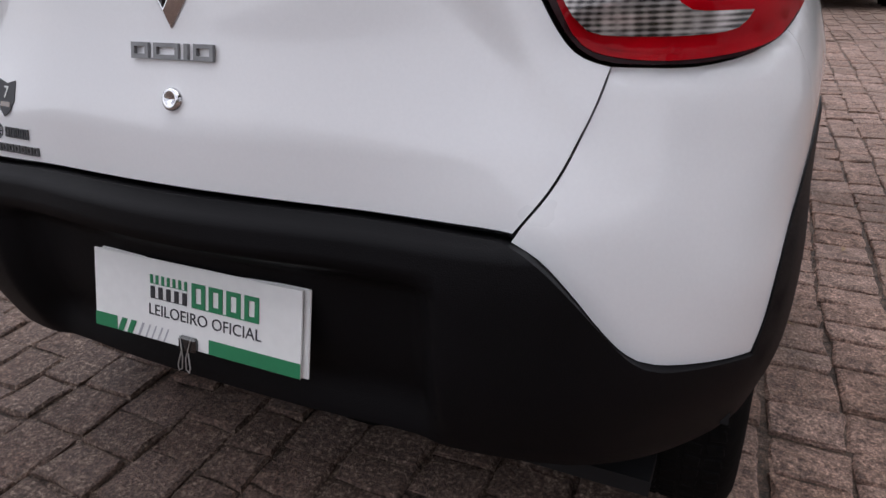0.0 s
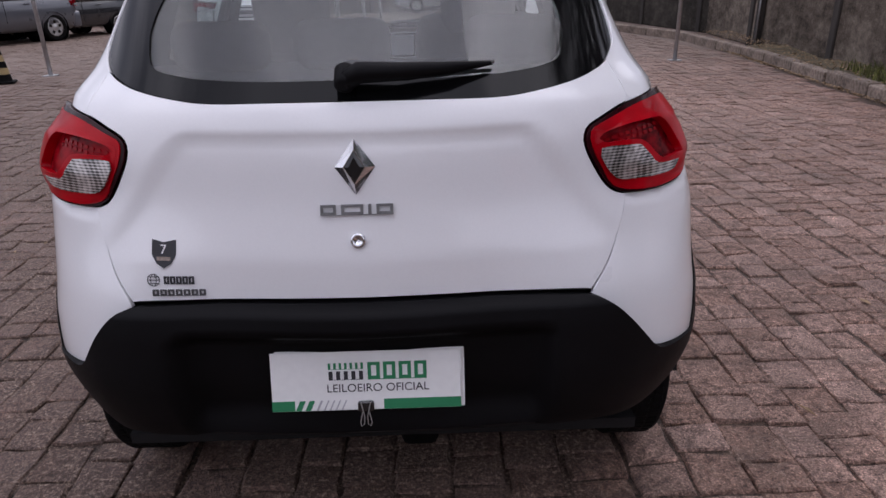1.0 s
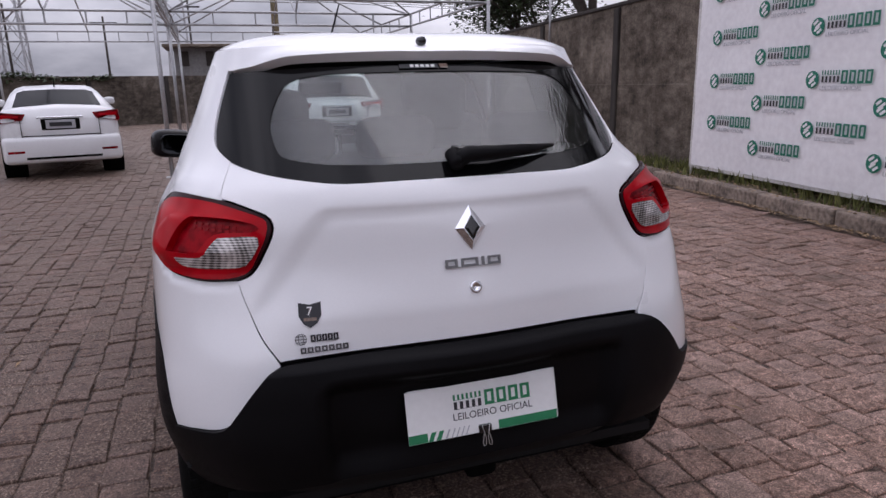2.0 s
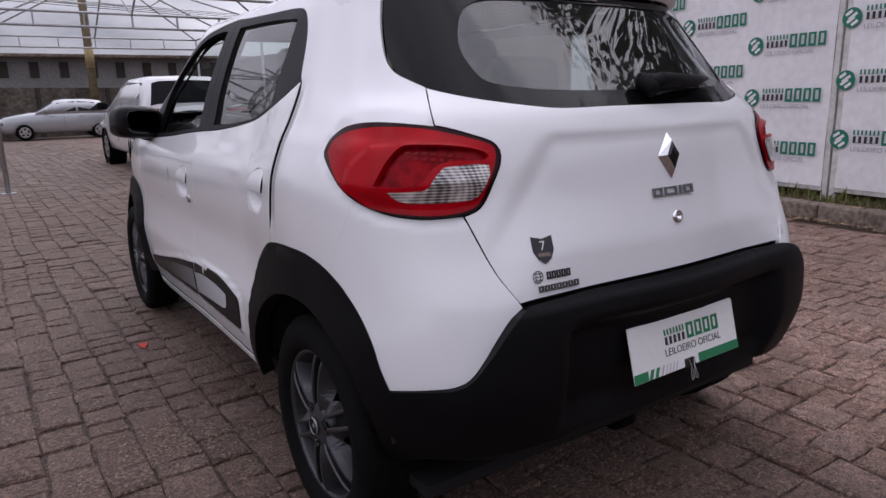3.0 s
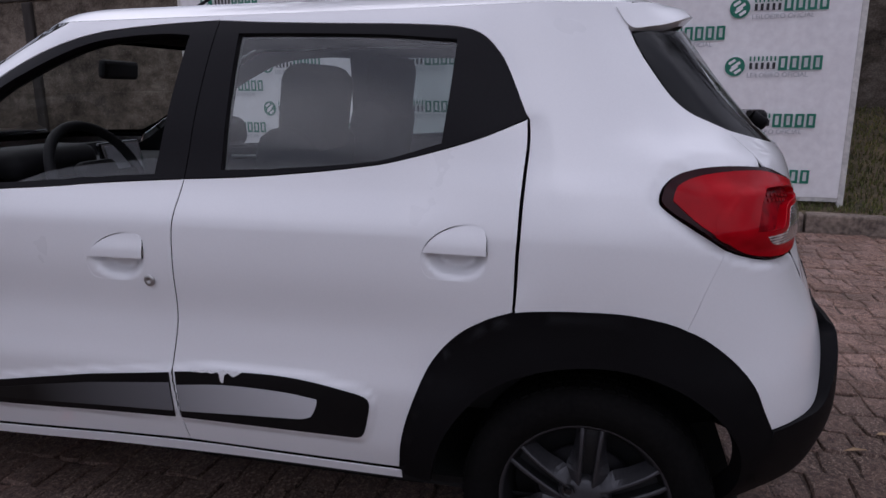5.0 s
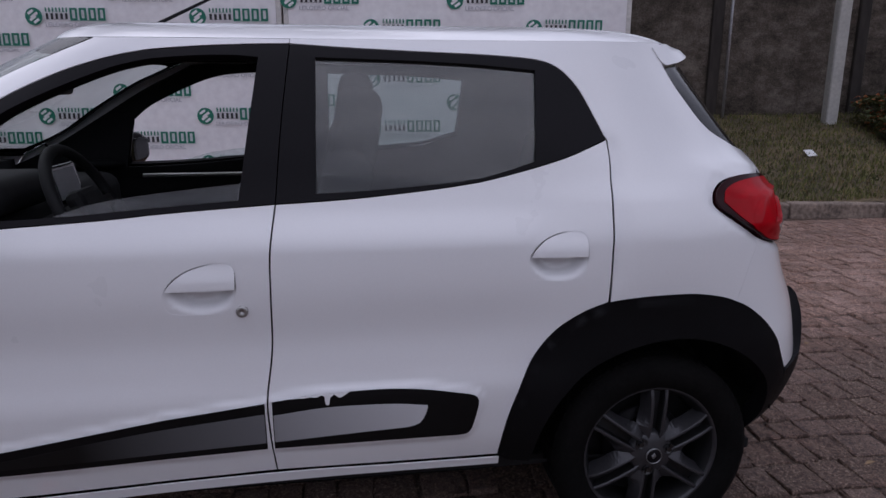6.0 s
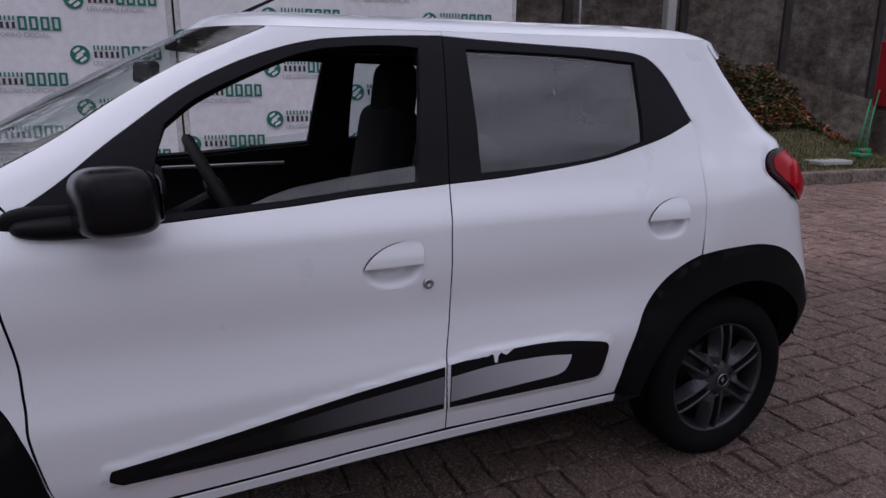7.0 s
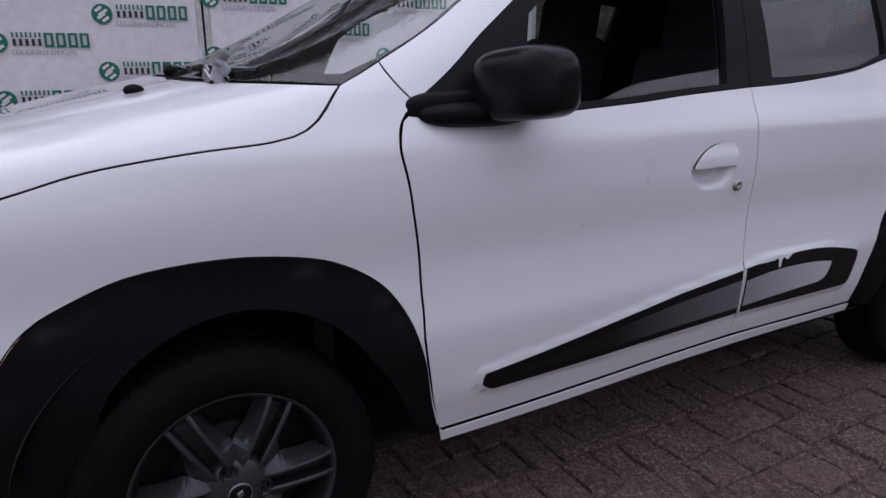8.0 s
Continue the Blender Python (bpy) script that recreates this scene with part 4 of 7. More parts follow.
F_GLASS = line([(1.095, 1.022), (1.043, 1.362)], [(1.043, 1.362), (1.121, 1.367), (1.254, 1.361), (1.446, 1.337), (1.644, 1.288), (1.790, 1.235), (1.865, 1.180)], [(1.865, 1.180), (1.880, 0.985)], [(1.880, 0.985), (1.60, 0.993), (1.30, 1.009), (1.095, 1.022)])
R_GLASS = line([(0.910, 1.034), (0.904, 1.362)], [(0.904, 1.362), (0.60, 1.352), (0.255, 1.332)], [(0.255, 1.332), (0.309, 1.103)], [(0.309, 1.103), (0.50, 1.063), (0.716, 1.043), (0.910, 1.034)])


def both_sides(name, ring, mat, lift=0.0, holes=(), parent=None, label="", thick=0.012, gap=0.0022, step=0.022, seal=True):
    obs = []
    for side in (1, -1):
        obs.append(part(name, panel_geo(ring, side, lift, thick, holes, step, gap)[:4 if seal else 3], mat, parent or car, label))
    return obs


def handle_ring(u0, z0, tall=0.060, wide=0.088):
    """The cup of a door handle, blunt behind and drawn out in front."""
    return line([(u0 - 0.083, z0), (u0 - 0.083, z0 + 0.042), (u0 - 0.066, z0 + 0.060), (u0 - 0.020, z0 + 0.061), (u0 + 0.030, z0 + 0.046), (u0 + 0.066, z0 + 0.022), (u0 + 0.086, z0 - 0.008), (u0 + 0.087, z0 - 0.034), (u0 + 0.074, z0 - 0.056), (u0 + 0.045, z0 - 0.062), (u0, z0 - 0.063), (u0 - 0.046, z0 - 0.060), (u0 - 0.074, z0 - 0.040), (u0 - 0.083, z0)], step=0.008)


def door_side(front):
    """One pair of doors, left and right, with trim, pane, handle and stickers on the left."""
    if front:
        ring = line(SEAM_B, BELT_F, [(2.110, 0.975), (2.116, 0.964)], FRONT_GAP[1:], [(2.060, 0.280), (1.55, 0.301), (1.037, 0.322)])
        trim = line([(1.008, 1.012), (0.990, 1.20), (0.966, 1.396)], TOP_F[::-1], [(2.104, 1.000), (2.110, 0.975)], BELT_F[::-1])
        hole, (hu, hz) = F_GLASS, (1.187, 0.820)
    else:
        ring = line([(1.037, 0.322), (0.74, 0.320), (0.443, 0.319)], ARCH_R, REAR_EDGE, BELT_R, SEAM_B[::-1])
        trim = line([(1.008, 1.012), (0.990, 1.20), (0.966, 1.396)], TOP_R, BELT_R)
        hole, (hu, hz) = R_GLASS, (0.277, 0.873)
    cup, field = handle_ring(hu, hz), sticker_ring(front)

    def raised(uu, zz):
        """The door swells to a flat raised field under the sticker."""
        p = np.stack([np.ravel(uu), np.ravel(zz)], 1)
        d = np.sqrt(((p[:, None, :] - field[None]) ** 2).sum(-1)).min(1)
        d[inside(field, p)] = 0
        return (0.0066 * smooth_step(0.020, 0.003, d)).reshape(np.shape(uu))

    for side in (1, -1):
        door = part("door", panel_geo(ring, side, raised, 0.014, [cup], step=0.015), white_paint, car, "white front door" if front else "white rear door")
        part("window_frame", panel_geo(trim, side, -0.001, 0.02, [hole], gap=0.0015), trim_black, door, "black window frame")
        bowl = lambda uu, zz: -0.030 * smooth_step(1.0, 0.50, np.hypot((uu - hu) / 0.088, (zz - hz) / 0.064)) - 0.001
        part("handle_cup", panel_geo(cup, side, bowl, 0.001, step=0.010, gap=0), white_paint, door)
        flap = line([tuple(p) for p in handle_flap(hu, hz)], step=0.008)
        part("handle", panel_geo(flap, side, lambda uu, zz: 0.007 * smooth_step(hz + 0.060, hz + 0.01, zz) + 0.0005, 0.007, step=0.010, gap=0.0024), white_paint, door, "white pull handle")
        if front:
            part("pane", panel_geo(line([(1.060, 0.99), (1.068, 1.066)], [(1.068, 1.066), (1.30, 1.043), (1.472, 1.026), (1.609, 0.996), (1.66, 0.97)], [(1.66, 0.97), (1.06, 0.99)]), side, -0.014, 0.004, gap=0), clear_glass, door, "lowered window pane").visible_shadow = False
            q, nn = skin(1.094, 0.762, 0.001), raw_normal(np.array(1.094), np.array(0.762))
            lock = lathe([(0.002, 0.0001), (0.006, 0.006), (0.007, 0.011), (0.004, 0.0145), (-0.004, 0.0145)], 20, "x")
            part("lock", moved(lock, pose(-side * 0 + q[0] * side, q[1], q[2], 0, 0, 180 if side == 1 else 0)), dull_metal, door, "round steel door lock", smooth=True)
        else:
            part("pane", even_glass(panel_geo(shrink(hole, -0.006), side, -0.010, 0.004, gap=0)), tinted, door, "tinted window pane").visible_shadow = False
        sticker_on(door, side, front)


def handle_flap(u0, z0):
    return [(u0 - 0.082, z0 - 0.004), (u0 - 0.082, z0 + 0.042), (u0 - 0.065, z0 + 0.059), (u0 - 0.020, z0 + 0.060), (u0 + 0.030, z0 + 0.045), (u0 + 0.065, z0 + 0.021), (u0 + 0.082, z0 - 0.003), (u0 + 0.060, z0 - 0.005), (u0, z0 - 0.005), (u0 - 0.060, z0 - 0.005), (u0 - 0.082, z0 - 0.004)]


def graded(name, a, b, y0, y1):
    """A print that runs from one tone to another along the car."""
    m = material(name, (0.4, 0.4, 0.4), 0.42, specular=0.25)
    n, l = m.node_tree.nodes, m.node_tree.links
    tc, sep, mr, rp = (n.new("ShaderNode" + k) for k in ("TexCoord", "SeparateXYZ", "MapRange", "ValToRGB"))
    l.new(tc.outputs["Object"], sep.inputs[0])
    l.new(sep.outputs["Y"], mr.inputs["Value"])
    mr.inputs["From Min"].default_value, mr.inputs["From Max"].default_value = y0, y1
    l.new(mr.outputs[0], rp.inputs["Fac"])
    rp.color_ramp.elements[0].color, rp.color_ramp.elements[1].color = (*a, 1), (*b, 1)
    l.new(rp.outputs[0], n["Principled BSDF"].inputs["Base Color"])
    return m


fade_front = graded("fading_silver_print", (0.17, 0.17, 0.18), (0.007, 0.007, 0.007), 1.00, 1.50)
fade_rear = graded("silver_print", (0.56, 0.56, 0.58), (0.24, 0.24, 0.25), 0.66, 1.06)


def sticker_ring(front):
    if front:
        return line([(1.054, 0.400), (1.30, 0.391), (1.60, 0.380), (1.945, 0.368)], [(1.945, 0.368), (1.966, 0.385), (1.958, 0.411)], [(1.958, 0.411), (1.60, 0.461), (1.30, 0.498), (1.054, 0.526)], [(1.054, 0.526), (1.054, 0.400)])
    return line([(1.036, 0.400), (0.80, 0.401), (0.575, 0.402)], [(0.575, 0.402), (0.548, 0.404), (0.532, 0.418), (0.518, 0.470), (0.514, 0.500), (0.525, 0.514), (0.546, 0.520)], [(0.546, 0.520), (0.65, 0.537), (0.76, 0.545), (0.909, 0.541), (1.036, 0.529)], [(1.036, 0.529), (1.036, 0.400)])


def sticker_on(door, side, front):
    dark = sticker_ring(front)
    if front:
        light = line([(1.056, 0.418), (1.45, 0.402), (1.86, 0.389)], [(1.86, 0.389), (1.865, 0.400)], [(1.865, 0.400), (1.50, 0.452), (1.056, 0.499)], [(1.056, 0.499), (1.056, 0.418)])
    else:
        light = line([(1.034, 0.419), (0.86, 0.429), (0.700, 0.437)], [(0.700, 0.437), (0.668, 0.447), (0.650, 0.480), (0.648, 0.496)], [(0.648, 0.496), (0.743, 0.506), (0.90, 0.507), (1.034, 0.494)], [(1.034, 0.494), (1.034, 0.419)])
    s = part("side_sticker", panel_geo(dark, side, 0.0088, 0.002, gap=0), sticker_black, door, "worn black and silver side sticker")
    part("silver_field", panel_geo(light, side, 0.0098, 0.001, gap=0), fade_front if front else fade_rear, s)
    if not front and side == 1:
        rnd = random.Random(8)
        chip = [(0.985 - 0.13 * k / 9, 0.529 + 0.006 * (k % 2) - 0.006 * rnd.random() + 0.006) for k in range(10)]
        part("torn_patch", panel_geo(line(chip, [chip[-1], (0.842, 0.546)], [(0.842, 0.546), (0.99, 0.538)], [(0.99, 0.538), chip[0]]), side, 0.0108, 0.001, gap=0, step=0.02), white_paint, s, "torn edge of the sticker")
        part("torn_patch", panel_geo(line([(0.908, 0.545), (0.905, 0.518), (0.898, 0.514), (0.895, 0.522), (0.893, 0.545), (0.908, 0.545)], step=0.006), side, 0.0110, 0.001, gap=0, step=0.01), white_paint, s)


door_side(True)
door_side(False)


def lamp_seat(uu, zz):
    """The body falls back in a narrow ledge round the tail lamp."""
    ring = line(LAMP)
    p = np.stack([np.ravel(uu), np.ravel(zz)], 1)
    d = np.sqrt(((p[:, None, :] - ring[None]) ** 2).sum(-1)).min(1).reshape(np.shape(uu))
    return -0.0085 * np.clip(1 - d / 0.019, 0, 1)


# wings, sills and pillars
def wing_step(uu, zz):
    """The rear wing lies a little deeper along the door's rear edge."""
    edge = np.interp(zz, [z for u, z in REAR_EDGE], [u for u, z in REAR_EDGE])
    near = smooth_step(-0.060, -0.006, uu - edge) * smooth_step(0.76, 0.84, zz) * smooth_step(1.18, 1.13, zz)
    return -0.007 * near + lamp_seat(uu, zz)


both_sides("quarter_panel", line([(0.135, 0.749)] + ARCH_RR[1:], Q_SEAM[::-1], LAMP_OVER[::-1], GATE_UP, [(-0.352, 1.131), (-0.310, 1.150), (-0.278, 1.168), (-0.253, 1.20), (-0.236, 1.25), (-0.225, 1.30), (-0.221, 1.349)], [(-0.221, 1.349), (-0.26, ZR)], [(-0.26, ZR), (0.30, ZR), (0.966, ZR)], [(0.966, ZR), (0.966, 1.398)], TOP_R, [(u - 0.004, z) for u, z in REAR_EDGE[::-1]]), white_paint, lift=wing_step, label="white rear wing", gap=0.0004, seal=False, step=0.016)
both_sides("front_pillar", line(TOP_F[::-1], [(2.104, 1.000), (2.186, 1.078)], [(2.186, 1.078), (2.116, 1.148), (2.020, 1.240), (1.873, 1.318), (1.690, 1.372), (1.560, 1.405)], [(1.560, 1.405), (1.560, ZR)], [(1.560, ZR), (1.25, ZR), (0.966, ZR)], [(0.966, ZR), (0.966, 1.396)]), white_paint, label="white windscreen pillar", gap=0.001)
both_sides("sill", line([(0.436, 0.314), (0.74, 0.315), (1.037, 0.316), (1.55, 0.296), (2.060, 0.275)], [(2.060, 0.285), (2.060, 0.244)], [(2.060, 0.244), (1.04, 0.282), (0.436, 0.286)], [(0.436, 0.286), (0.436, 0.314)]), white_paint, 0.003, label="white sill")
both_sides("under_sill", line([(0.40, 0.284), (1.04, 0.280), (2.08, 0.242)], [(2.08, 0.242), (2.08, 0.19)], [(2.08, 0.19), (0.40, 0.19)], [(0.40, 0.19), (0.40, 0.284)]), seal_black, -0.075)
F_ARCH = [(2.068, 0.458), (2.080, 0.525), (2.099, 0.577), (2.134, 0.642), (2.178, 0.692), (2.220, 0.721), (2.278, 0.737), (2.327, 0.736), (2.372, 0.721), (2.410, 0.685), (2.435, 0.648), (2.452, 0.586), (2.462, 0.50)]
both_sides("front_wing", line([(2.060, 0.30), (2.068, 0.458)], F_ARCH, [(2.462, 0.50), (2.53, 0.52), (2.56, 0.60), (2.57, 0.70)], [(2.57, 0.70), (2.50, 0.80), (2.452, 0.866)], HOOD_GAP[6::-1], [(2.224, 1.034), (2.186, 1.078)], [(2.186, 1.078), (2.104, 1.000)], FRONT_GAP), white_paint, label="white front wing")
both_sides("rear_bumper_corner", line(LAMP_UNDER, GATE_LOW, BUMP_TOP[7::-1], ARCH_RB[::-1], Q_SEAM[::-1]), white_paint, lift=lamp_seat, step=0.014, label="white bumper corner", gap=0.0004, seal=False)
# bonnet and nose
part("bonnet", panel_geo(line(HOOD_GAP, [(2.66, 0.79), (2.75, 0.80), (UN, 0.805), (2 * UN - 2.75, 0.80), (2 * UN - 2.66, 0.79)], mirror_u(HOOD_GAP, UN), [(2 * UN - 2.224, 1.034), (2 * UN - 2.40, 1.040), (UN, 1.046), (2.40, 1.040), (2.224, 1.034)]), 1, 0.0, 0.014, step=0.03), white_paint, car, "white bonnet")
part("front_bumper", panel_geo(line([(2.465, 0.50), (2.53, 0.515), (2.565, 0.60), (2.575, 0.70)], [(2.575, 0.70), (2.66, 0.785), (2.75, 0.795), (UN, 0.80), (2 * UN - 2.75, 0.795), (2 * UN - 2.66, 0.785), (2 * UN - 2.575, 0.70)], mirror_u([(2.465, 0.50), (2.53, 0.515), (2.565, 0.60), (2.575, 0.70)], UN), [(2 * UN - 2.465, 0.50), (2 * UN - 2.48, 0.22)], [(2 * UN - 2.48, 0.22), (UN, 0.22), (2.48, 0.22)], [(2.48, 0.22), (2.465, 0.50)]), 1, lambda uu, zz: 0.021 * smooth_step(0.28, 0.37, np.abs(uu - UN)) * smooth_step(0.60, 0.50, zz), 0.02, step=0.03), black_plastic, car, "black front bumper")

# wheel arch cladding
for arch, cy, top in ((ARCH_R + ARCH_RR[1:] + ARCH_RB[1:], REAR_Y, None), ([(2.062, 0.30)] + F_ARCH + [(2.476, 0.42), (2.484, 0.33)], FRONT_Y, None)):
    inner = arc_u(cy, 0.358, 178, 4, 24)
    inner = [p for p in (inner if arch[0][0] > arch[-1][0] else arc_u(cy, 0.358, 4, 178, 24)[::-1])]
    ring = line(arch, [arch[-1], inner[0] if abs(inner[0][0] - arch[-1][0]) < abs(inner[-1][0] - arch[-1][0]) else inner[-1]], inner if abs(inner[0][0] - arch[-1][0]) < abs(inner[-1][0] - arch[-1][0]) else inner[::-1], [inner[-1] if abs(inner[0][0] - arch[-1][0]) < abs(inner[-1][0] - arch[-1][0]) else inner[0], arch[0]])
    rim = line(arch, [arch[-1], arch[-1]])

    def swell(uu, zz):
        near = np.sqrt((np.ravel(uu)[:, None] - rim[None, :, 0]) ** 2 + (np.ravel(zz)[:, None] - rim[None, :, 1]) ** 2).min(1).reshape(np.shape(uu))
        full = 0.004 + 0.012 * smooth_step(-0.20, 0.30, uu) + (0.003 + 0.007 * smooth_step(-0.20, 0.30, uu)) * smooth_step(0.46, 0.34, np.hypot((uu - ux(0.74, cy)) * 0.95, zz - HUB_Z))
        return 0.003 + (full - 0.003) * smooth_step(0.0, 0.020, near)

    both_sides("arch_cladding", ring, black_plastic, swell, thick=0.04, label="black plastic wheel arch", gap=0.0)

# tail: gate, pane, bumper, spoiler


def flip(pts):
    return [(2 * UC - u, z) for u, z in pts]


gate_line = line(GATE_LOW, [(-0.510, 0.690), (-0.545, 0.694), (-0.66, 0.696), (UC, 0.700), (2 * UC + 0.66, 0.696), (2 * UC + 0.545, 0.694), (2 * UC + 0.510, 0.690)], mirror_u(GATE_LOW, UC), flip(LAMP_IN), flip(GATE_UP), flip(GLASS_LOW[2:]) + GLASS_LOW[-2:1:-1], GATE_UP[::-1], LAMP_IN[::-1])


def tuck(zz):
    """The lower flank stands out to a soft crease at z 0.77 and turns under it."""
    return 0.006 * smooth_step(0.90, 0.775, zz) * (zz >= 0.775) + (0.006 - 0.130 * np.clip(0.775 - zz, 0, 0.085)) * (zz < 0.775)


def gate_shape(uu, zz):
    """A shallow field between the lamps, under a crisp shelf below the pane; its sides lean in towards the top."""
    a = np.abs(uu - UC)
    side = 0.425 - 0.62 * np.clip(zz - 0.87, -0.10, 0.16)
    field = -0.0075 * smooth_step(0.020, -0.035, a - side) * smooth_step(1.036, 1.008, zz) * smooth_step(0.66, 0.84, zz)
    return field + tuck(zz)


tailgate = part("tailgate", panel_geo(gate_line, 1, gate_shape, 0.014, step=0.013), white_paint, car, "white tailgate")
pane_line = line(flip(GLASS_LOW) + GLASS_LOW[-2::-1], GLASS_SIDE, GLASS_TOP + flip(GLASS_TOP)[-2::-1], flip(GLASS_SIDE)[::-1])
CLEAR = [(-0.455, 1.170), (-0.432, 1.215), (-0.432, 1.27), (-0.462, 1.318), (-0.57, 1.336), (UC, 1.342)]
CLEAR_LOW = [(-0.455, 1.170), (-0.488, 1.142), (-0.58, 1.126), (-0.72, 1.120), (UC, 1.120)]
clear_line = line(CLEAR + flip(CLEAR)[-2::-1], flip(CLEAR_LOW) + CLEAR_LOW[-2::-1])
part("rear_pane", even_glass(panel_geo(shrink(clear_line, -0.006), 1, -0.007, 0.003, gap=0)), tinted, tailgate, "tinted rear window").visible_shadow = False
part("pane_border", even_glass(panel_geo(pane_line, 1, -0.004, 0.002, [clear_line], gap=0.001)), border_black, tailgate, "black printed border of the rear window")


def bumper_shape(uu, zz):
    a = np.abs(uu - UC)
    lip = smooth_step(0.694, 0.668, zz)                      # a rounded shelf along the top
    out = (0.010 + 0.024 * lip - 0.012 * smooth_step(0.645, 0.50, zz)) * smooth_step(0.60, 0.45, a) + 0.007 * smooth_step(0.45, 0.60, a) * lip
    dent = 0.046 * smooth_step(0.340, 0.300, a) * smooth_step(0.36, 0.44, zz) * smooth_step(0.632, 0.606, zz)
    return out - dent


LOW_EDGE = [(-0.262, 0.30), (-0.33, 0.338), (-0.45, 0.372), (-0.60, 0.378), (UC, 0.375)]
bump_line = line(BUMP_TOP + [(-0.66, 0.692), (UC, 0.695), (2 * UC + 0.66, 0.692)] + mirror_u(BUMP_TOP, UC), flip([(-0.287, 0.519), (-0.275, 0.42), (-0.262, 0.30)]), flip(LOW_EDGE) + LOW_EDGE[-2::-1], [(-0.262, 0.30), (-0.275, 0.42), (-0.287, 0.519)])
rear_bumper = part("rear_bumper", panel_geo(bump_line, 1, bumper_shape, 0.05, gap=0.001, step=0.016), black_plastic, car, "black grained rear bumper")

SPOIL = [(-0.205, 1.394), (-0.228, 1.350), (-0.30, 1.353), (-0.40, 1.358), (-0.52, 1.364), (-0.75, 1.368), (UC, 1.368)]
spoil_line = line(SPOIL + flip(SPOIL)[-2::-1], flip([(-0.205, 1.394), (-0.28, 1.405), (-0.45, 1.408), (UC, 1.409)]) + [(-0.45, 1.408), (-0.28, 1.405), (-0.205, 1.394)])
spoiler = part("spoiler", panel_geo(spoil_line, 1, lambda uu, zz: 0.004 + 0.026 * smooth_step(0.62, 0.45, np.abs(uu - UC)) * smooth_step(1.412, 1.375, zz), 0.03, gap=0)[:3], white_paint, car, "white roof spoiler")
q = skin(UC, 1.399, 0.026)
part("high_lamp", moved(lathe([(0.006, 0.0001), (0.006, 0.007), (0.003, 0.012), (-0.02, 0.013)], 16, "y"), pose(q[0], q[1] - 0.002, q[2], 0, 0, 180)), gloss_black, spoiler, smooth=True)
part("sticker", panel_geo(line([(-0.803, 1.347), (-0.803, 1.358)], [(-0.803, 1.358), (-0.95, 1.359)], [(-0.95, 1.359), (-0.95, 1.348)], [(-0.95, 1.348), (-0.803, 1.347)]), 1, 0.0005, 0.001, gap=0), dark_print, tailgate, "dark dealer sticker under the spoiler")
for k in range(5):
    u = -0.842 - 0.020 * k
    part("letter_bar", panel_geo(line([(u, 1.3495), (u, 1.3565)], [(u, 1.3565), (u - 0.014, 1.3566)], [(u - 0.014, 1.3566), (u - 0.014, 1.3496)], [(u - 0.014, 1.3496), (u, 1.3495)]), 1, 0.0012, 0.0005, gap=0), board_white, tailgate)
part("sticker", panel_geo(line([(-0.955, 1.348), (-0.955, 1.359)], [(-0.955, 1.359), (-0.985, 1.359)], [(-0.985, 1.359), (-0.985, 1.348)], [(-0.985, 1.348), (-0.955, 1.348)]), 1, 0.0006, 0.001, gap=0), lamp_amber, tailgate)


# roof: from the ring at ZR to the crown
def roof_geo():
    us = np.concatenate([np.linspace(UC, YR, 40, endpoint=False), np.linspace(YR, YF, 24, endpoint=False), np.linspace(YF, UN, 40)])
    ks = np.concatenate([np.linspace(1, 0.86, 12, endpoint=False), np.linspace(0.86, 0, 14)])
    ring = skin(us, np.full(len(us), ZR))
    mid = np.stack([np.zeros(len(us)), np.clip(us, YR, YF), np.full(len(us), ZR)], 1)
    mid[us < YR, 1], mid[us > YF, 1] = YR, YF
    rows = []
    for k in ks:
        p = mid + (ring - mid) * k
        p[:, 2] = ZR + 0.032 * (1 - k ** 10) + 0.034 * (1 - k ** 2)
        rows.append(p)
    v = np.concatenate(rows)
    n = len(us)
    f = []
    for j in range(len(ks) - 1):
        for i in range(n - 1):
            f.append((j * n + i, (j + 1) * n + i, (j + 1) * n + i + 1, j * n + i + 1))
    right = v * np.array([-1, 1, 1])
    m = len(v)
    return np.concatenate([v, right]), f + [tuple(m + i for i in reversed(q)) for q in f]


part("roof", roof_geo(), white_paint, car, "white roof", smooth=True)
part("roof_lining", (roof_geo()[0] - np.array([0, 0, 0.018]), roof_geo()[1]), cabin_dark, car, smooth=True)


def pebble_at(sx, sy, sz, n=14):
    """A small rounded knob."""
    v, f = [], []
    for j in range(n // 2 + 1):
        b = -math.pi / 2 + math.pi * j / (n // 2)
        v += [(sx * math.cos(b) * math.cos(2 * math.pi * i / n), sy * math.cos(b) * math.sin(2 * math.pi * i / n), sz * math.sin(b)) for i in range(n)]
    for j in range(n // 2):
        f += [(j * n + i, j * n + (i + 1) % n, (j + 1) * n + (i + 1) % n, (j + 1) * n + i) for i in range(n)]
    return v, f


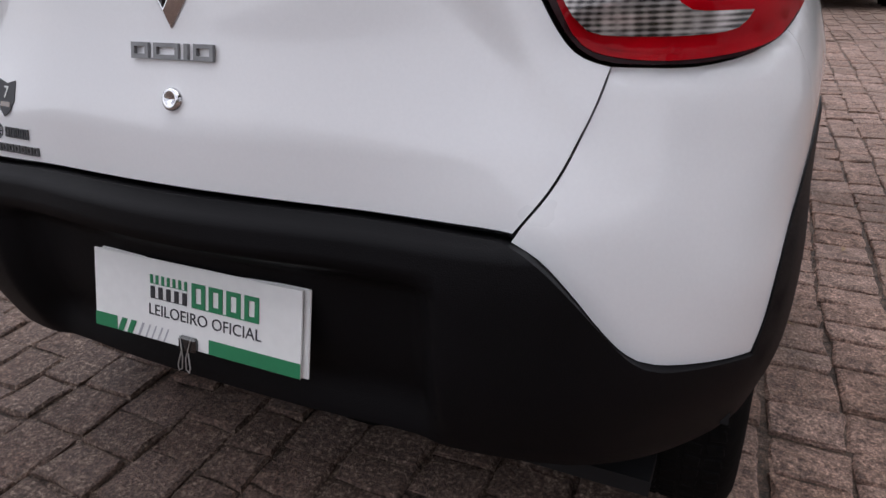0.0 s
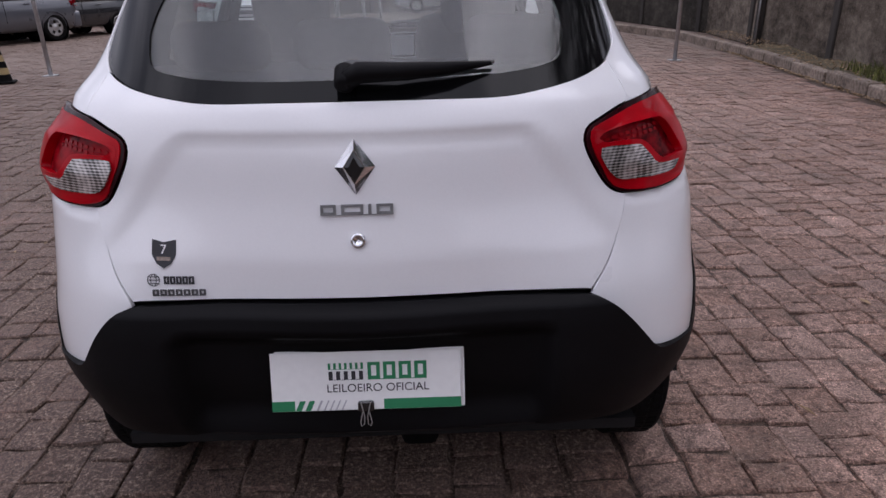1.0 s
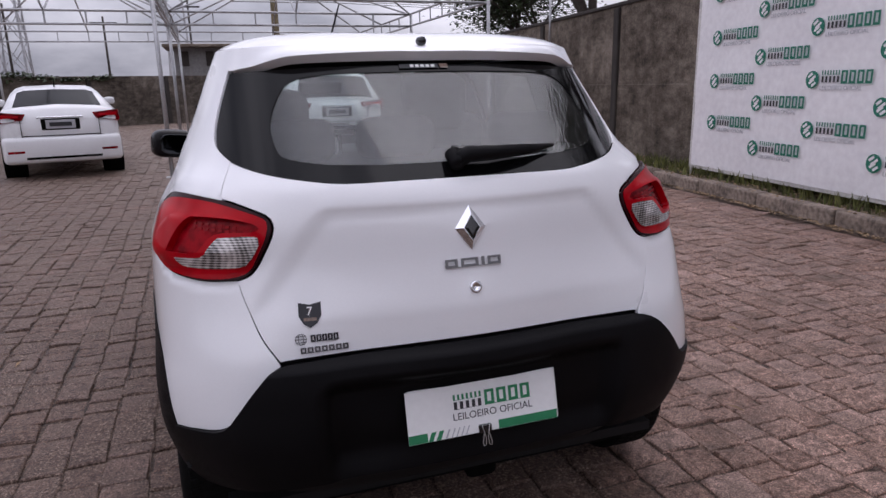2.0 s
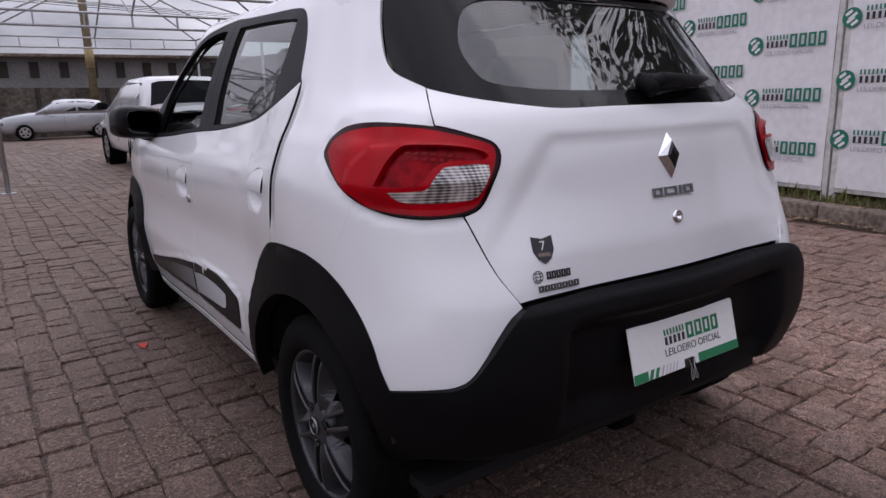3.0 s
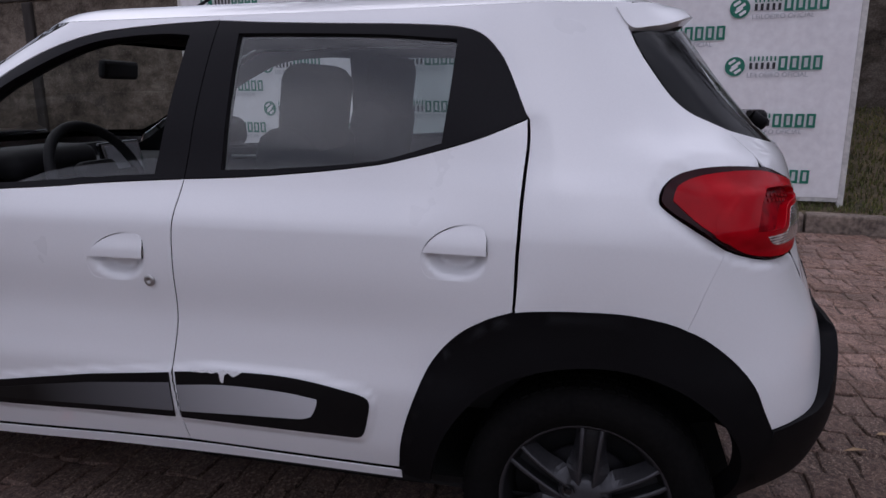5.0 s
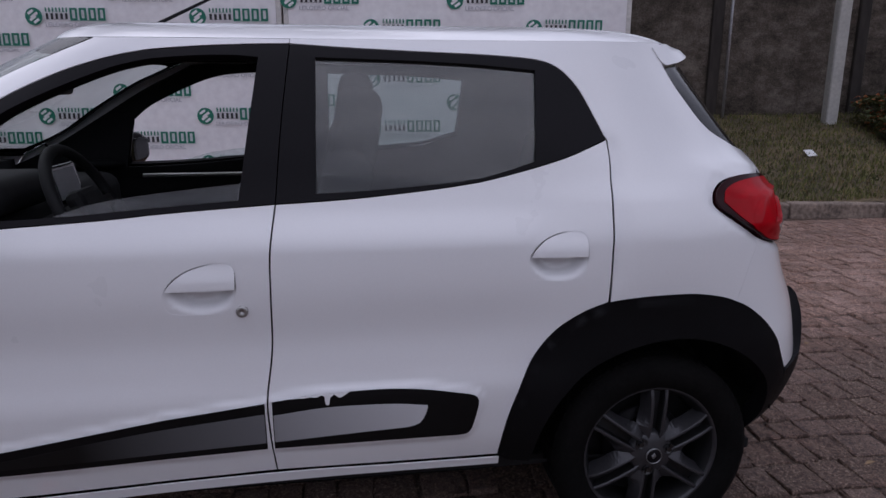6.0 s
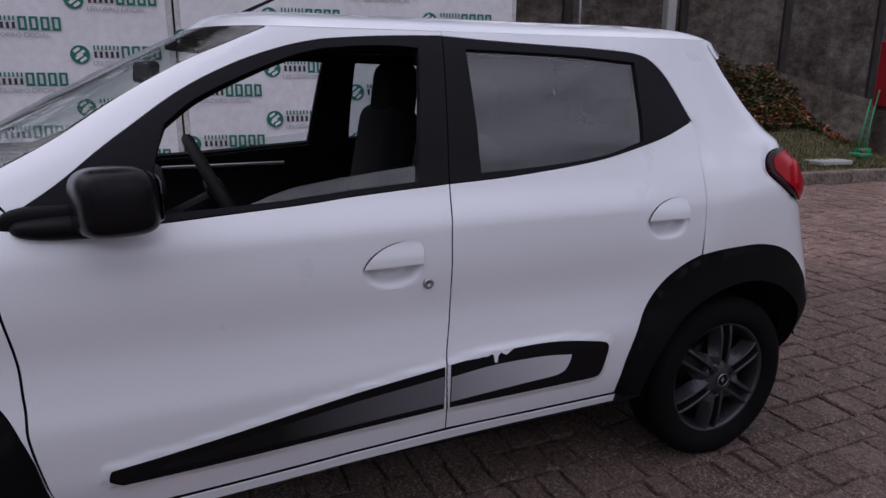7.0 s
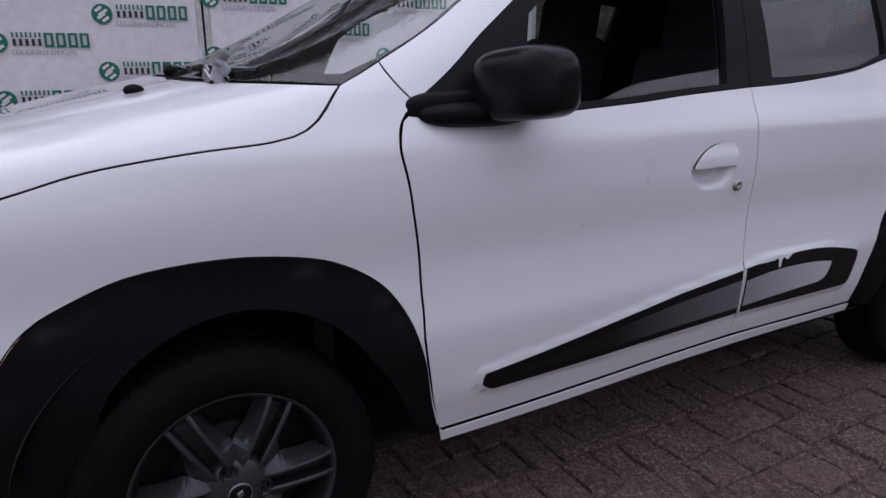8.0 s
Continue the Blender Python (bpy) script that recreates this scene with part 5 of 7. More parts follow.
# windscreen
shield_line = line(SHIELD_EDGE, [(1.560, 1.405), (1.72, 1.407), (UN, 1.407), (2 * UN - 1.72, 1.407), (2 * UN - 1.560, 1.405)], mirror_u(SHIELD_EDGE, UN), [(2 * UN - 2.224, 1.034), (2 * UN - 2.40, 1.042), (UN, 1.048), (2.40, 1.042), (2.224, 1.034)])
SHIELD_IN = [(2.235, 1.056), (2.150, 1.125), (2.055, 1.222), (1.91, 1.308), (1.76, 1.358), (1.70, 1.375)]
in_line = line(SHIELD_IN, [(1.70, 1.375), (1.85, 1.384), (UN, 1.388), (2 * UN - 1.85, 1.384), (2 * UN - 1.70, 1.375)], mirror_u(SHIELD_IN, UN), [(2 * UN - 2.235, 1.056), (2 * UN - 2.4, 1.060), (UN, 1.066), (2.4, 1.060), (2.235, 1.056)])
part("windscreen", even_glass(panel_geo(shield_line, 1, 0.001, 0.005, gap=0.001, step=0.03)), clear_glass, car, "clear windscreen").visible_shadow = False
part("screen_border", panel_geo(shield_line, 1, -0.003, 0.004, [in_line], gap=0.002, step=0.03), pane_black, car, "black border of the windscreen")
part("cowl", panel_geo(line([(2.224, 1.034), (2.40, 1.042), (UN, 1.048), (2 * UN - 2.40, 1.042), (2 * UN - 2.224, 1.034)], [(2 * UN - 2.224, 1.034), (2 * UN - 2.24, 1.045)], [(2 * UN - 2.24, 1.045), (UN, 1.056), (2.24, 1.045)], [(2.24, 1.045), (2.224, 1.034)]), 1, -0.006, 0.01, gap=0), black_plastic, car, "black scuttle panel")
for u0, z0, u1, z1 in ((2.42, 1.046, 2.60, 1.052), (2.86, 1.050, 3.08, 1.054)):
    a, b, c = skin(u0, z0, 0.008), skin((u0 + u1) / 2, (z0 + z1) / 2, 0.018), skin(u1, z1, 0.014)
    wiper = part("front_wiper", tube([a, b, c], [0.012, 0.008, 0.005], 8), black_plastic, car, "black wiper arm")
    part("pivot", moved(pebble_at(0.014, 0.018, 0.014), Matrix.Translation(Vector(skin(u0, z0, 0.008)))), black_plastic, wiper, smooth=True)
    part("blade", tube([skin(u0 - 0.04, z0 + 0.010, 0.006), skin(u1, z1, 0.012), skin(u1 + 0.04, z1 + 0.006, 0.010)], 0.006, 6), gloss_black, wiper)
rnd = random.Random(9)
bundle = part("wiper_cover", tube([(-0.505, 2.352, 1.012), (-0.500, 2.346, 1.045), (-0.492, 2.340, 1.075)], [0.012, 0.015, 0.012], 7), grey_print, car, "crumpled grey wrapping on the wiper pivots")
for k in range(16):
    a, h = rnd.uniform(0, 6.283), rnd.uniform(0.0, 0.066)
    r = 0.010 + 0.016 * h / 0.078 + rnd.uniform(0, 0.008)
    fold = moved(box(0, 0, 0, rnd.uniform(0.016, 0.034), rnd.uniform(0.004, 0.008), rnd.uniform(0.018, 0.040), 0.003, 1), pose(-0.500 + r * math.cos(a), 2.347 + r * math.sin(a), 1.022 + h, rnd.uniform(-50, 50), rnd.uniform(-50, 50), rnd.uniform(0, 180)))
    part("fold", fold, (grey_print, trim_black, dull_metal)[k % 3], bundle)
part("washer_nozzle", pebble_at(0.014, 0.020, 0.012), black_plastic, car, at=pose(-0.42, 2.494, 1.024), smooth=True)
part("antenna", join(tube([(0, 1.46, 1.455), (0, 1.435, 1.480)], [0.020, 0.010], 8), tube([(0, 1.44, 1.474), (0, 1.07, 1.648)], [0.006, 0.003], 6)), black_plastic, car, "black roof aerial")

# lamps
RED = [(-0.152, 0.995), (-0.166, 1.021), (-0.200, 1.039), (-0.246, 1.047), (-0.300, 1.048), (-0.366, 1.041), (-0.452, 1.017), (-0.477, 1.003), (-0.477, 0.973), (-0.463, 0.933), (-0.444, 0.892), (-0.410, 0.877), (-0.355, 0.874), (-0.279, 0.884), (-0.236, 0.901), (-0.184, 0.946), (-0.152, 0.995)]
PIPE = [(-0.268, 0.929), (-0.290, 0.976), (-0.313, 1.004), (-0.330, 1.009), (-0.400, 1.007), (-0.457, 0.996), (-0.458, 0.980), (-0.394, 0.976), (-0.368, 0.965), (-0.345, 0.934), (-0.325, 0.928), (-0.268, 0.929)]
CLEARL = [(-0.292, 0.918), (-0.350, 0.921), (-0.364, 0.938), (-0.380, 0.960), (-0.395, 0.966), (-0.463, 0.968), (-0.458, 0.933), (-0.445, 0.911), (-0.427, 0.900), (-0.356, 0.897), (-0.309, 0.902), (-0.292, 0.918)]
lens_swell = lambda h: (lambda uu, zz: h + 0.012 * smooth_step(0.075, 0.03, np.abs(zz - 0.965)) * smooth_step(-0.49, -0.40, uu) * smooth_step(-0.13, -0.22, uu))
BOWL = [(-0.202, 0.925), (-0.206, 0.953), (-0.224, 0.984), (-0.252, 1.008), (-0.284, 1.018), (-0.335, 1.021), (-0.400, 1.016), (-0.452, 1.002), (-0.470, 0.996), (-0.470, 0.973), (-0.456, 0.933), (-0.438, 0.897), (-0.408, 0.884), (-0.355, 0.881), (-0.281, 0.890), (-0.238, 0.905), (-0.214, 0.915), (-0.202, 0.925)]
bowl_ring = line(BOWL)


def bezel_lift(uu, zz):
    p = np.stack([np.ravel(uu), np.ravel(zz)], 1)
    d = np.sqrt(((p[:, None, :] - bowl_ring[None]) ** 2).sum(-1)).min(1).reshape(np.shape(uu))
    return lens_swell(0.0070)(uu, zz) + 0.0060 * smooth_step(0.0, 0.016, d)


for side in (1, -1):
    lamp = part("tail_lamp", panel_geo(line(LAMP), side, lens_swell(0.004), 0.03, [shrink(line(PIPE), -0.002)], gap=0.003, step=0.014), lamp_rim, car, "red tail lamp with a dark rim")
    lens = part("lens", panel_geo(line(RED), side, lens_swell(0.0065), 0.004, [shrink(line(PIPE), -0.002)], gap=0, step=0.014), lamp_red, lamp, "glossy red lens")
    part("bezel", panel_geo(line(BOWL), side, bezel_lift, 0.028, [line(PIPE)], gap=0, step=0.012), lamp_red, lens)
    part("reflector", panel_geo(line(PIPE), side, lens_swell(-0.006), 0.004, gap=0, step=0.010), lamp_deep, lens, "dark red reflector")
    for row in range(2):
        for k in range(9 - row):
            u0, z0 = -0.318 - 0.0150 * k, 0.9975 - 0.0105 * row - 0.0008 * k - 0.00012 * k * k
            cell = [(u0, z0 - 0.0030), (u0, z0 + 0.0030), (u0 - 0.0080, z0 + 0.0030), (u0 - 0.0080, z0 - 0.0030), (u0, z0 - 0.0030)]
            part("light_cell", panel_geo(line(cell), side, lens_swell(-0.004), 0.004, gap=0, step=0.02), lamp_cell, lens)
    part("clear_lens", panel_geo(line(CLEARL), side, lens_swell(0.0140), 0.003, gap=0, step=0.012), lamp_hatch, lens, "cross-ribbed clear lens")


# badges on the tailgate, as plain shapes
def on_skin(u, z, lift=0.0, side=1):
    """A frame on the skin: x along the outline towards the nose, z up it, y inwards."""
    p = skin(np.array(u), np.array(z), 0.0)
    n = normals_of(np.array([u]), np.array([z]), gate_shape)[0]
    p = p + raw_normal(np.array([u]), np.array([z]))[0] * (float(gate_shape(np.array([u]), np.array([z]))[0]) + lift)
    y = Vector(-n)
    x = Vector((0, 0, 1)).cross(y).normalized() * -1
    x = y.cross(Vector((0, 0, 1))).normalized()
    m = Matrix.Identity(4)
    z_ = x.cross(y)
    for i, c in enumerate((x, y, z_)):
        m.col[i] = (*c, 0)
    m.col[3] = (*p, 1)
    return m


def rhomb(w, h, d0, d1):
    """A diamond with a raised ridge."""
    v = [(-w, 0, d0), (0, 0, d0), (w, 0, d0), (0, 0, d0)]
    v = [(-w, d0, 0), (0, d0, h), (w, d0, 0), (0, d0, -h), (-w * .55, d1, 0), (0, d1, h * .62), (w * .55, d1, 0), (0, d1, -h * .62)]
    return v, [(0, 1, 5, 4), (1, 2, 6, 5), (2, 3, 7, 6), (3, 0, 4, 7), (4, 5, 6, 7)]


badge = part("diamond_badge", rhomb(0.040, 0.055, -0.001, -0.014), chrome, tailgate, "chrome diamond badge", at=on_skin(UC, 0.963))
part("badge_middle", moved(rhomb(0.020, 0.031, 0.0, -0.001), pose(0, -0.0145, 0)), gloss_black, badge)


def badge_bars(widths, gap, tall, deep, wire):
    """Raised bars that stand for a lettered badge: two for a broad letter, one for a narrow one."""
    runs, spans, x = [], [], -(sum(widths) + gap * (len(widths) - 1)) / 2
    for w in widths:
        runs += [(x, x + w)] if w < wire * 2.5 else [(x, x + wire), (x + w - wire, x + w)]
        spans.append((x, x + w))
        x += w + gap
    return comb(runs, 0, tall, 0.05, deep, spans)


part("lettered_badge", badge_bars((0.031, 0.044, 0.0065, 0.033), 0.010, 0.0215, 0.005, 0.0058), alloy_bright, tailgate, "raised chrome model badge", at=on_skin(UC, 0.880))
part("lettered_badge", badge_bars((0.0125,) * 7, 0.0038, 0.0135, 0.003, 0.0034), alloy_flank, tailgate, "raised grey maker badge", at=on_skin(-0.590, 0.713))
part("gate_lock", moved(lathe([(0.001, 0.0001), (-0.006, 0.007), (-0.008, 0.012), (-0.006, 0.0155), (0.004, 0.0165)], 24, "y"), Matrix.Identity(4)), chrome, tailgate, "round chrome lock", smooth=True, at=on_skin(UC, 0.819))
sh = [(-0.026, 0.030), (0.0, 0.024), (0.026, 0.030), (0.026, -0.002), (0.016, -0.020), (0.0, -0.030), (-0.016, -0.020), (-0.026, -0.002)]
shield_geo = lambda k, d: ([(x * k, -d, z * k) for x, z in sh] + [(x * k, 0, z * k) for x, z in sh], [tuple(range(8))] + [(i, i + 8, (i + 1) % 8 + 8, (i + 1) % 8) for i in range(8)])
decal = part("shield_sticker", shield_geo(1.0, 0.0012), dark_print, tailgate, "dark shield sticker with a white seven", at=on_skin(-0.562, 0.790))
letters("7", 0.028, board_white, pose(-0.008, -0.0016, 0.000, 90, 0, 0), decal, depth=0.0003)
part("gold_bar", box(0, -0.0016, -0.010, 0.030, 0.0006, 0.008), lamp_amber, decal)
part("dealer_sticker", blocks(-0.020, 0.044, 0.0, 0.0165, 5, 0.0042, 0.0016), dark_print, tailgate, "dark dealer sticker", at=on_skin(-0.580, 0.738) @ pose(0, -0.0012, 0))
globe = [tube([(r * math.cos(0.5236 * k), -0.001, 0.013 * math.sin(0.5236 * k)) for k in range(13)], 0.0007, 4, False) for r in (0.013, 0.006)]
part("globe_sticker", moved(join(*globe, *[box(0, -0.001, z, 0.024, 0.001, 0.0013) for z in (-0.007, 0, 0.007)]), pose(-0.036, 0, 0)), dark_print, tailgate, at=on_skin(-0.575, 0.738))

# rear wiper, laid along the foot of the pane
wp = [skin(u, z, l) for u, z, l in ((-0.900, 1.106, 0.020), (-0.93, 1.112, 0.034), (-1.00, 1.112, 0.034), (-1.10, 1.120, 0.026), (-1.19, 1.132, 0.014))]
rear_wiper = part("rear_wiper", tube(wp, [0.020, 0.021, 0.018, 0.013, 0.004], 10), black_plastic, tailgate, "black rear wiper", smooth=True)
part("blade", tube([skin(-0.90, 1.136, 0.016), skin(-1.02, 1.132, 0.016), skin(-1.20, 1.137, 0.008)], [0.009, 0.008, 0.004], 6), gloss_black, rear_wiper)
part("pivot", moved(lathe([(-0.03, 0.022), (0.012, 0.020), (0.018, 0.012), (0.019, 0.0001)], 16, "y"), Matrix.Translation(wp[0]) @ pose(0, 0, 0, -30, 0, 180)), black_plastic, rear_wiper, smooth=True)


# wheels
def wheel(x, y, side):
    w = empty("wheel", "", "", pose(x, y, HUB_Z, 0, 0, 0 if side == 1 else 180) @ pose(0, 0, 0, 30 if y > 1 else 4, 0, 0))
    w.parent = car
    R, rim = 0.287, 0.193
    prof = [(-0.060, rim - 0.004), (-0.078, rim + 0.012), (-0.0855, rim + 0.035), (-0.086, rim + 0.058), (-0.080, R - 0.022), (-0.070, R - 0.006), (-0.055, R - 0.001), (0.055, R - 0.001), (0.070, R - 0.006), (0.082, R - 0.03), (0.080, rim + 0.02), (0.060, rim - 0.004)]
    part("tyre", lathe(prof, 72, "x"), rubber, w, "black rubber tyre", smooth=True)
    tread = []
    for k in range(64):
        a = 360 * k / 64
        for dx, tw in ((-0.048, 22), (-0.016, -14), (0.016, 14), (0.048, -22)):
            tread.append(moved(box(dx, 0, R - 0.0045, 0.026, 0.021, 0.010, 0.002, 1), pose(0, 0, 0, a + dx * 40, 0, 0) @ pose(0, 0, 0, 0, 0, tw * 0.4)))
    part("tread", join(*tread), rubber, w)
    part("rim_ring", lathe([(-0.058, rim - 0.006), (-0.066, rim - 0.002), (-0.069, rim + 0.004), (-0.064, rim + 0.007), (-0.050, rim + 0.002)], 64, "x"), alloy, w, smooth=True)
    part("rim_barrel", lathe([(-0.060, rim - 0.005), (-0.040, rim - 0.018), (0.02, rim - 0.022), (0.05, rim - 0.02)], 48, "x"), alloy_recess, w, smooth=True)
    part("brake_disc", lathe([(-0.012, 0.0001), (-0.012, 0.115), (0.0, 0.118)], 40, "x"), trim_black, w, smooth=True)
    part("backing", lathe([(0.03, 0.0001), (0.03, rim - 0.02)], 40, "x"), cabin_dark, w)

    def spoke(a, groove=False):
        """Two ribs with a groove between them; broad flanks fall back and meet the next spoke's near the hub."""
        rows = ((0.046, 0.0205, 0.0122, -0.072, 0.028, 0.003), (0.066, 0.0210, 0.0124, -0.077, 0.0385, 0.010), (0.086, 0.0218, 0.0128, -0.078, 0.0500, 0.020), (0.099, 0.0223, 0.0132, -0.078, 0.0440, 0.033), (0.125, 0.0230, 0.0138, -0.077, 0.0370, 0.040), (0.160, 0.0245, 0.0150, -0.073, 0.0350, 0.044), (0.191, 0.0265, 0.0165, -0.064, 0.0365, 0.036))
        radii = np.linspace(rows[0][0], rows[-1][0], 17)
        runs = [curve([q[0] for q in rows], [q[k] for q in rows])(radii) for k in range(1, 6)]
        v, f = [], []
        for r, h, g, d, w, fall in zip(radii, *runs):
            for s in (-1, 1):
                cross = [(d + fall + 0.004, s * w), (d + fall * 0.35 + 0.002, s * (h + (w - h) * 0.4)), (d, s * h), (d - 0.0015, s * (h - 0.003)), (d - 0.0015, s * (g + 0.0025)), (d + 0.002, s * g), (d + 0.030, s * (g - 0.001))]
                v += [(x, y, r) for x, y in (cross if s < 0 else cross[::-1])]
        n = 14
        for i in range(len(radii) - 1):
            for k in range(n - 1):
                if (k in (5, 6, 7)) == groove:
                    f.append((i * n + k, i * n + k + 1, (i + 1) * n + k + 1, (i + 1) * n + k))
        return moved((v, f), pose(0, 0, 0, a, 0, 0))

    for k in range(6):
        arm = part("spoke", spoke(60 * k), alloy, w, "grey twin-ribbed spoke")
        # same alloy as the ribs; the groove's shade is put into its colour
        part("groove", spoke(60 * k, True), alloy_recess, arm, "groove between the ribs, its shade painted dark")
    part("hub", lathe([(-0.080, 0.0001), (-0.080, 0.026), (-0.076, 0.036), (-0.073, 0.056), (-0.066, 0.064), (-0.030, 0.066)], 40, "x"), alloy, w, smooth=True)
    cap = part("centre_cap", lathe([(-0.086, 0.0001), (-0.087, 0.021), (-0.082, 0.0235)], 32, "x"), trim_black, w, "black centre cap with a chrome rim", smooth=True)
    part("cap_rim", lathe([(-0.084, 0.0235), (-0.089, 0.0225), (-0.089, 0.0213), (-0.086, 0.0208)], 32, "x"), alloy_bright, w, smooth=True)
    part("cap_mark", moved(rhomb(0.008, 0.011, -0.086, -0.0885), pose(0, 0, 0, 0, 0, -90)), alloy_bright, w)
    for k in range(3):
        a = radians(50 + 120 * k)
        part("bolt_well", moved(lathe([(-0.0765, 0.0185), (-0.0772, 0.0170), (-0.0740, 0.0160)], 18, "x"), pose(0, 0.048 * math.sin(a), 0.048 * math.cos(a))), alloy_recess, w, smooth=True)
        part("wheel_bolt", moved(lathe([(-0.080, 0.0001), (-0.081, 0.0070), (-0.074, 0.0085), (-0.0765, 0.0145), (-0.060, 0.0155)], 14, "x"), pose(0, 0.048 * math.sin(a), 0.048 * math.cos(a))), gloss_black, w)
    return w


def well_geo(profile, turns=28):
    """The arched lining over a wheel, open below."""
    v = []
    for a, r in profile:
        for k in range(turns + 1):
            t = radians(14 + 152 * k / turns)
            v.append((a, r * math.cos(t), r * math.sin(t)))
    n = turns + 1
    return v, [(i * n + k, i * n + k + 1, (i + 1) * n + k + 1, (i + 1) * n + k) for i in range(len(profile) - 1) for k in range(turns)]


for y in (REAR_Y, FRONT_Y):
    for side in (1, -1):
        wheel(-0.660 if side == 1 else 0.690, y, side)
        liner = well_geo([(-0.715 * side, 0.372), (-0.50 * side, 0.372), (-0.42 * side, 0.32), (-0.42 * side, 0.02)])
        part("wheel_well", moved(liner, pose(0, y, HUB_Z + 0.01)), cabin_dark, car)

# cabin: lining with the openings, floor, seats, dashboard, wheel
LINE_RING = line([(UC, 0.24), (2.40, 0.24)], [(2.40, 0.24), (2.40, 0.86)], [(2.40, 0.86), (2.24, 1.0), (2.16, 1.09), (2.05, 1.19), (1.86, 1.305), (1.66, 1.37), (1.55, 1.400)], [(1.55, 1.400), (-0.22, 1.400)], [(-0.22, 1.400), (-0.265, 1.34), (-0.235, 1.26), (-0.245, 1.19), (-0.35, 1.105)], [(-0.35, 1.105), (-0.62, 1.062), (UC, 1.060)], [(UC, 1.060), (UC, 0.24)], step=0.03)


def well_ring(cy):
    pts = arc_u(cy, 0.372, 0, 180, 20)
    return line(pts, [pts[-1], (pts[-1][0], 0.25)], [(pts[-1][0], 0.25), (pts[0][0], 0.25)], [(pts[0][0], 0.25), pts[0]], step=0.03)


for side in (1, -1):
    part("cabin_lining", panel_geo(LINE_RING, side, -0.034, 0.003, [shrink(F_GLASS, -0.004), shrink(R_GLASS, -0.004), well_ring(REAR_Y), well_ring(FRONT_Y)], step=0.04, gap=0), cabin_dark, car)
part("floor_pan", box(0, 1.2, 0.235, 1.26, 3.1, 0.03), cabin_dark, car)
part("bulkhead", box(0, 2.20, 0.62, 1.24, 0.04, 0.78), cabin_dark, car)
for x, low in ((-0.335, 0.055), (0.335, 0.0)):
    seat = empty("front_seat", "", "")
    seat.parent = car
    part("cushion", box(x, 1.14, 0.50, 0.46, 0.50, 0.20, 0.06, 3), seat_cloth, seat, "dark cloth seat", smooth=True)
    part("backrest", moved(box(0, 0, 0.30, 0.45, 0.14, 0.66, 0.06, 3), pose(x, 0.94, 0.56 - low, 11, 0, 0)), seat_cloth, seat, smooth=True)
    part("headrest", moved(box(0, 0, 0, 0.27, 0.13, 0.25, 0.05, 3), pose(x, 0.805, 1.222 - low, 8, 0, 0)), seat_cloth, seat, smooth=True)
bench = empty("rear_bench", "", "")
bench.parent = car
part("cushion", box(0, 0.36, 0.50, 1.18, 0.46, 0.18, 0.05, 3), seat_cloth, bench, smooth=True)
part("backrest", moved(box(0, 0, 0.28, 1.16, 0.12, 0.56, 0.04, 3), pose(0, 0.13, 0.56, 14, 0, 0)), seat_cloth, bench, smooth=True)
for x in (-0.36, -0.06, 0.36):
    part("headrest", box(x, -0.02, 1.155, 0.24, 0.09, 0.12, 0.04, 3), seat_cloth, bench, smooth=True)
part("parcel_shelf", box(0, -0.14, 0.985, 1.0, 0.30, 0.02, 0.005, 1), cabin_dark, car)
dash = part("dashboard", join(box(0, 1.98, 0.86, 1.24, 0.42, 0.20, 0.06, 3), box(0, 1.86, 0.70, 1.2, 0.22, 0.30, 0.05, 3)), cabin_dark, car, "dark dashboard", smooth=True)
part("binnacle", box(-0.335, 1.80, 1.005, 0.36, 0.20, 0.10, 0.045, 3), cabin_dark, dash, smooth=True)
part("air_vent", moved(lathe([(-0.03, 0.055), (0.0, 0.055), (0.0, 0.045), (-0.02, 0.04)], 20, "y"), pose(-0.56, 1.77, 0.93)), gloss_black, dash)
tilt = pose(-0.335, 1.56, 0.955, 66, 0, 0)
ringpts = [(0.180 * math.cos(2 * math.pi * k / 40), 0.180 * math.sin(2 * math.pi * k / 40), 0) for k in range(41)]
steer = part("steering_wheel", moved(tube(ringpts, 0.016, 10, False), tilt), cabin_dark, car, "black steering wheel", smooth=True)
part("hub", moved(join(box(0, 0, 0.0, 0.15, 0.12, 0.05, 0.02, 2), box(0, 0, 0.0, 0.34, 0.04, 0.02, 0.006, 1), box(0, -0.09, 0.0, 0.05, 0.17, 0.02, 0.006, 1), box(0, 0, -0.16, 0.06, 0.06, 0.30, 0.01, 1)), tilt), cabin_dark, steer)
screen = part("media_screen", moved(box(0, 0, 0, 0.21, 0.018, 0.125, 0.008, 2), pose(0.0, 1.752, 0.985, -12, 0, 0)), gloss_black, dash, "glossy dark media screen")
# the screen's pale reflection is put into this grey face
part("screen_face", moved(box(0, -0.0102, 0, 0.165, 0.002, 0.095), pose(0.0, 1.752, 0.985, -12, 0, 0)), grey_print, screen, "screen glass with its pale reflection painted grey")
part("door_card_strip", box(0.655, 1.45, 0.93, 0.02, 0.50, 0.016, 0.004, 1), dull_metal, car)
part("inside_mirror", moved(box(0, 0, 0, 0.24, 0.03, 0.065, 0.012, 2), pose(0, 1.72, 1.30, 8, 0, 12)), cabin_dark, car)

# door mirrors
mirror_glass = material("mirror_glass", (0.05, 0.052, 0.056), 0.05, metal=1.0, vary=0.03)
mirror_black = material("glossy_mirror_housing", (0.008, 0.007, 0.008), 0.24, vary=0.10, grain=30, specular=0.13)


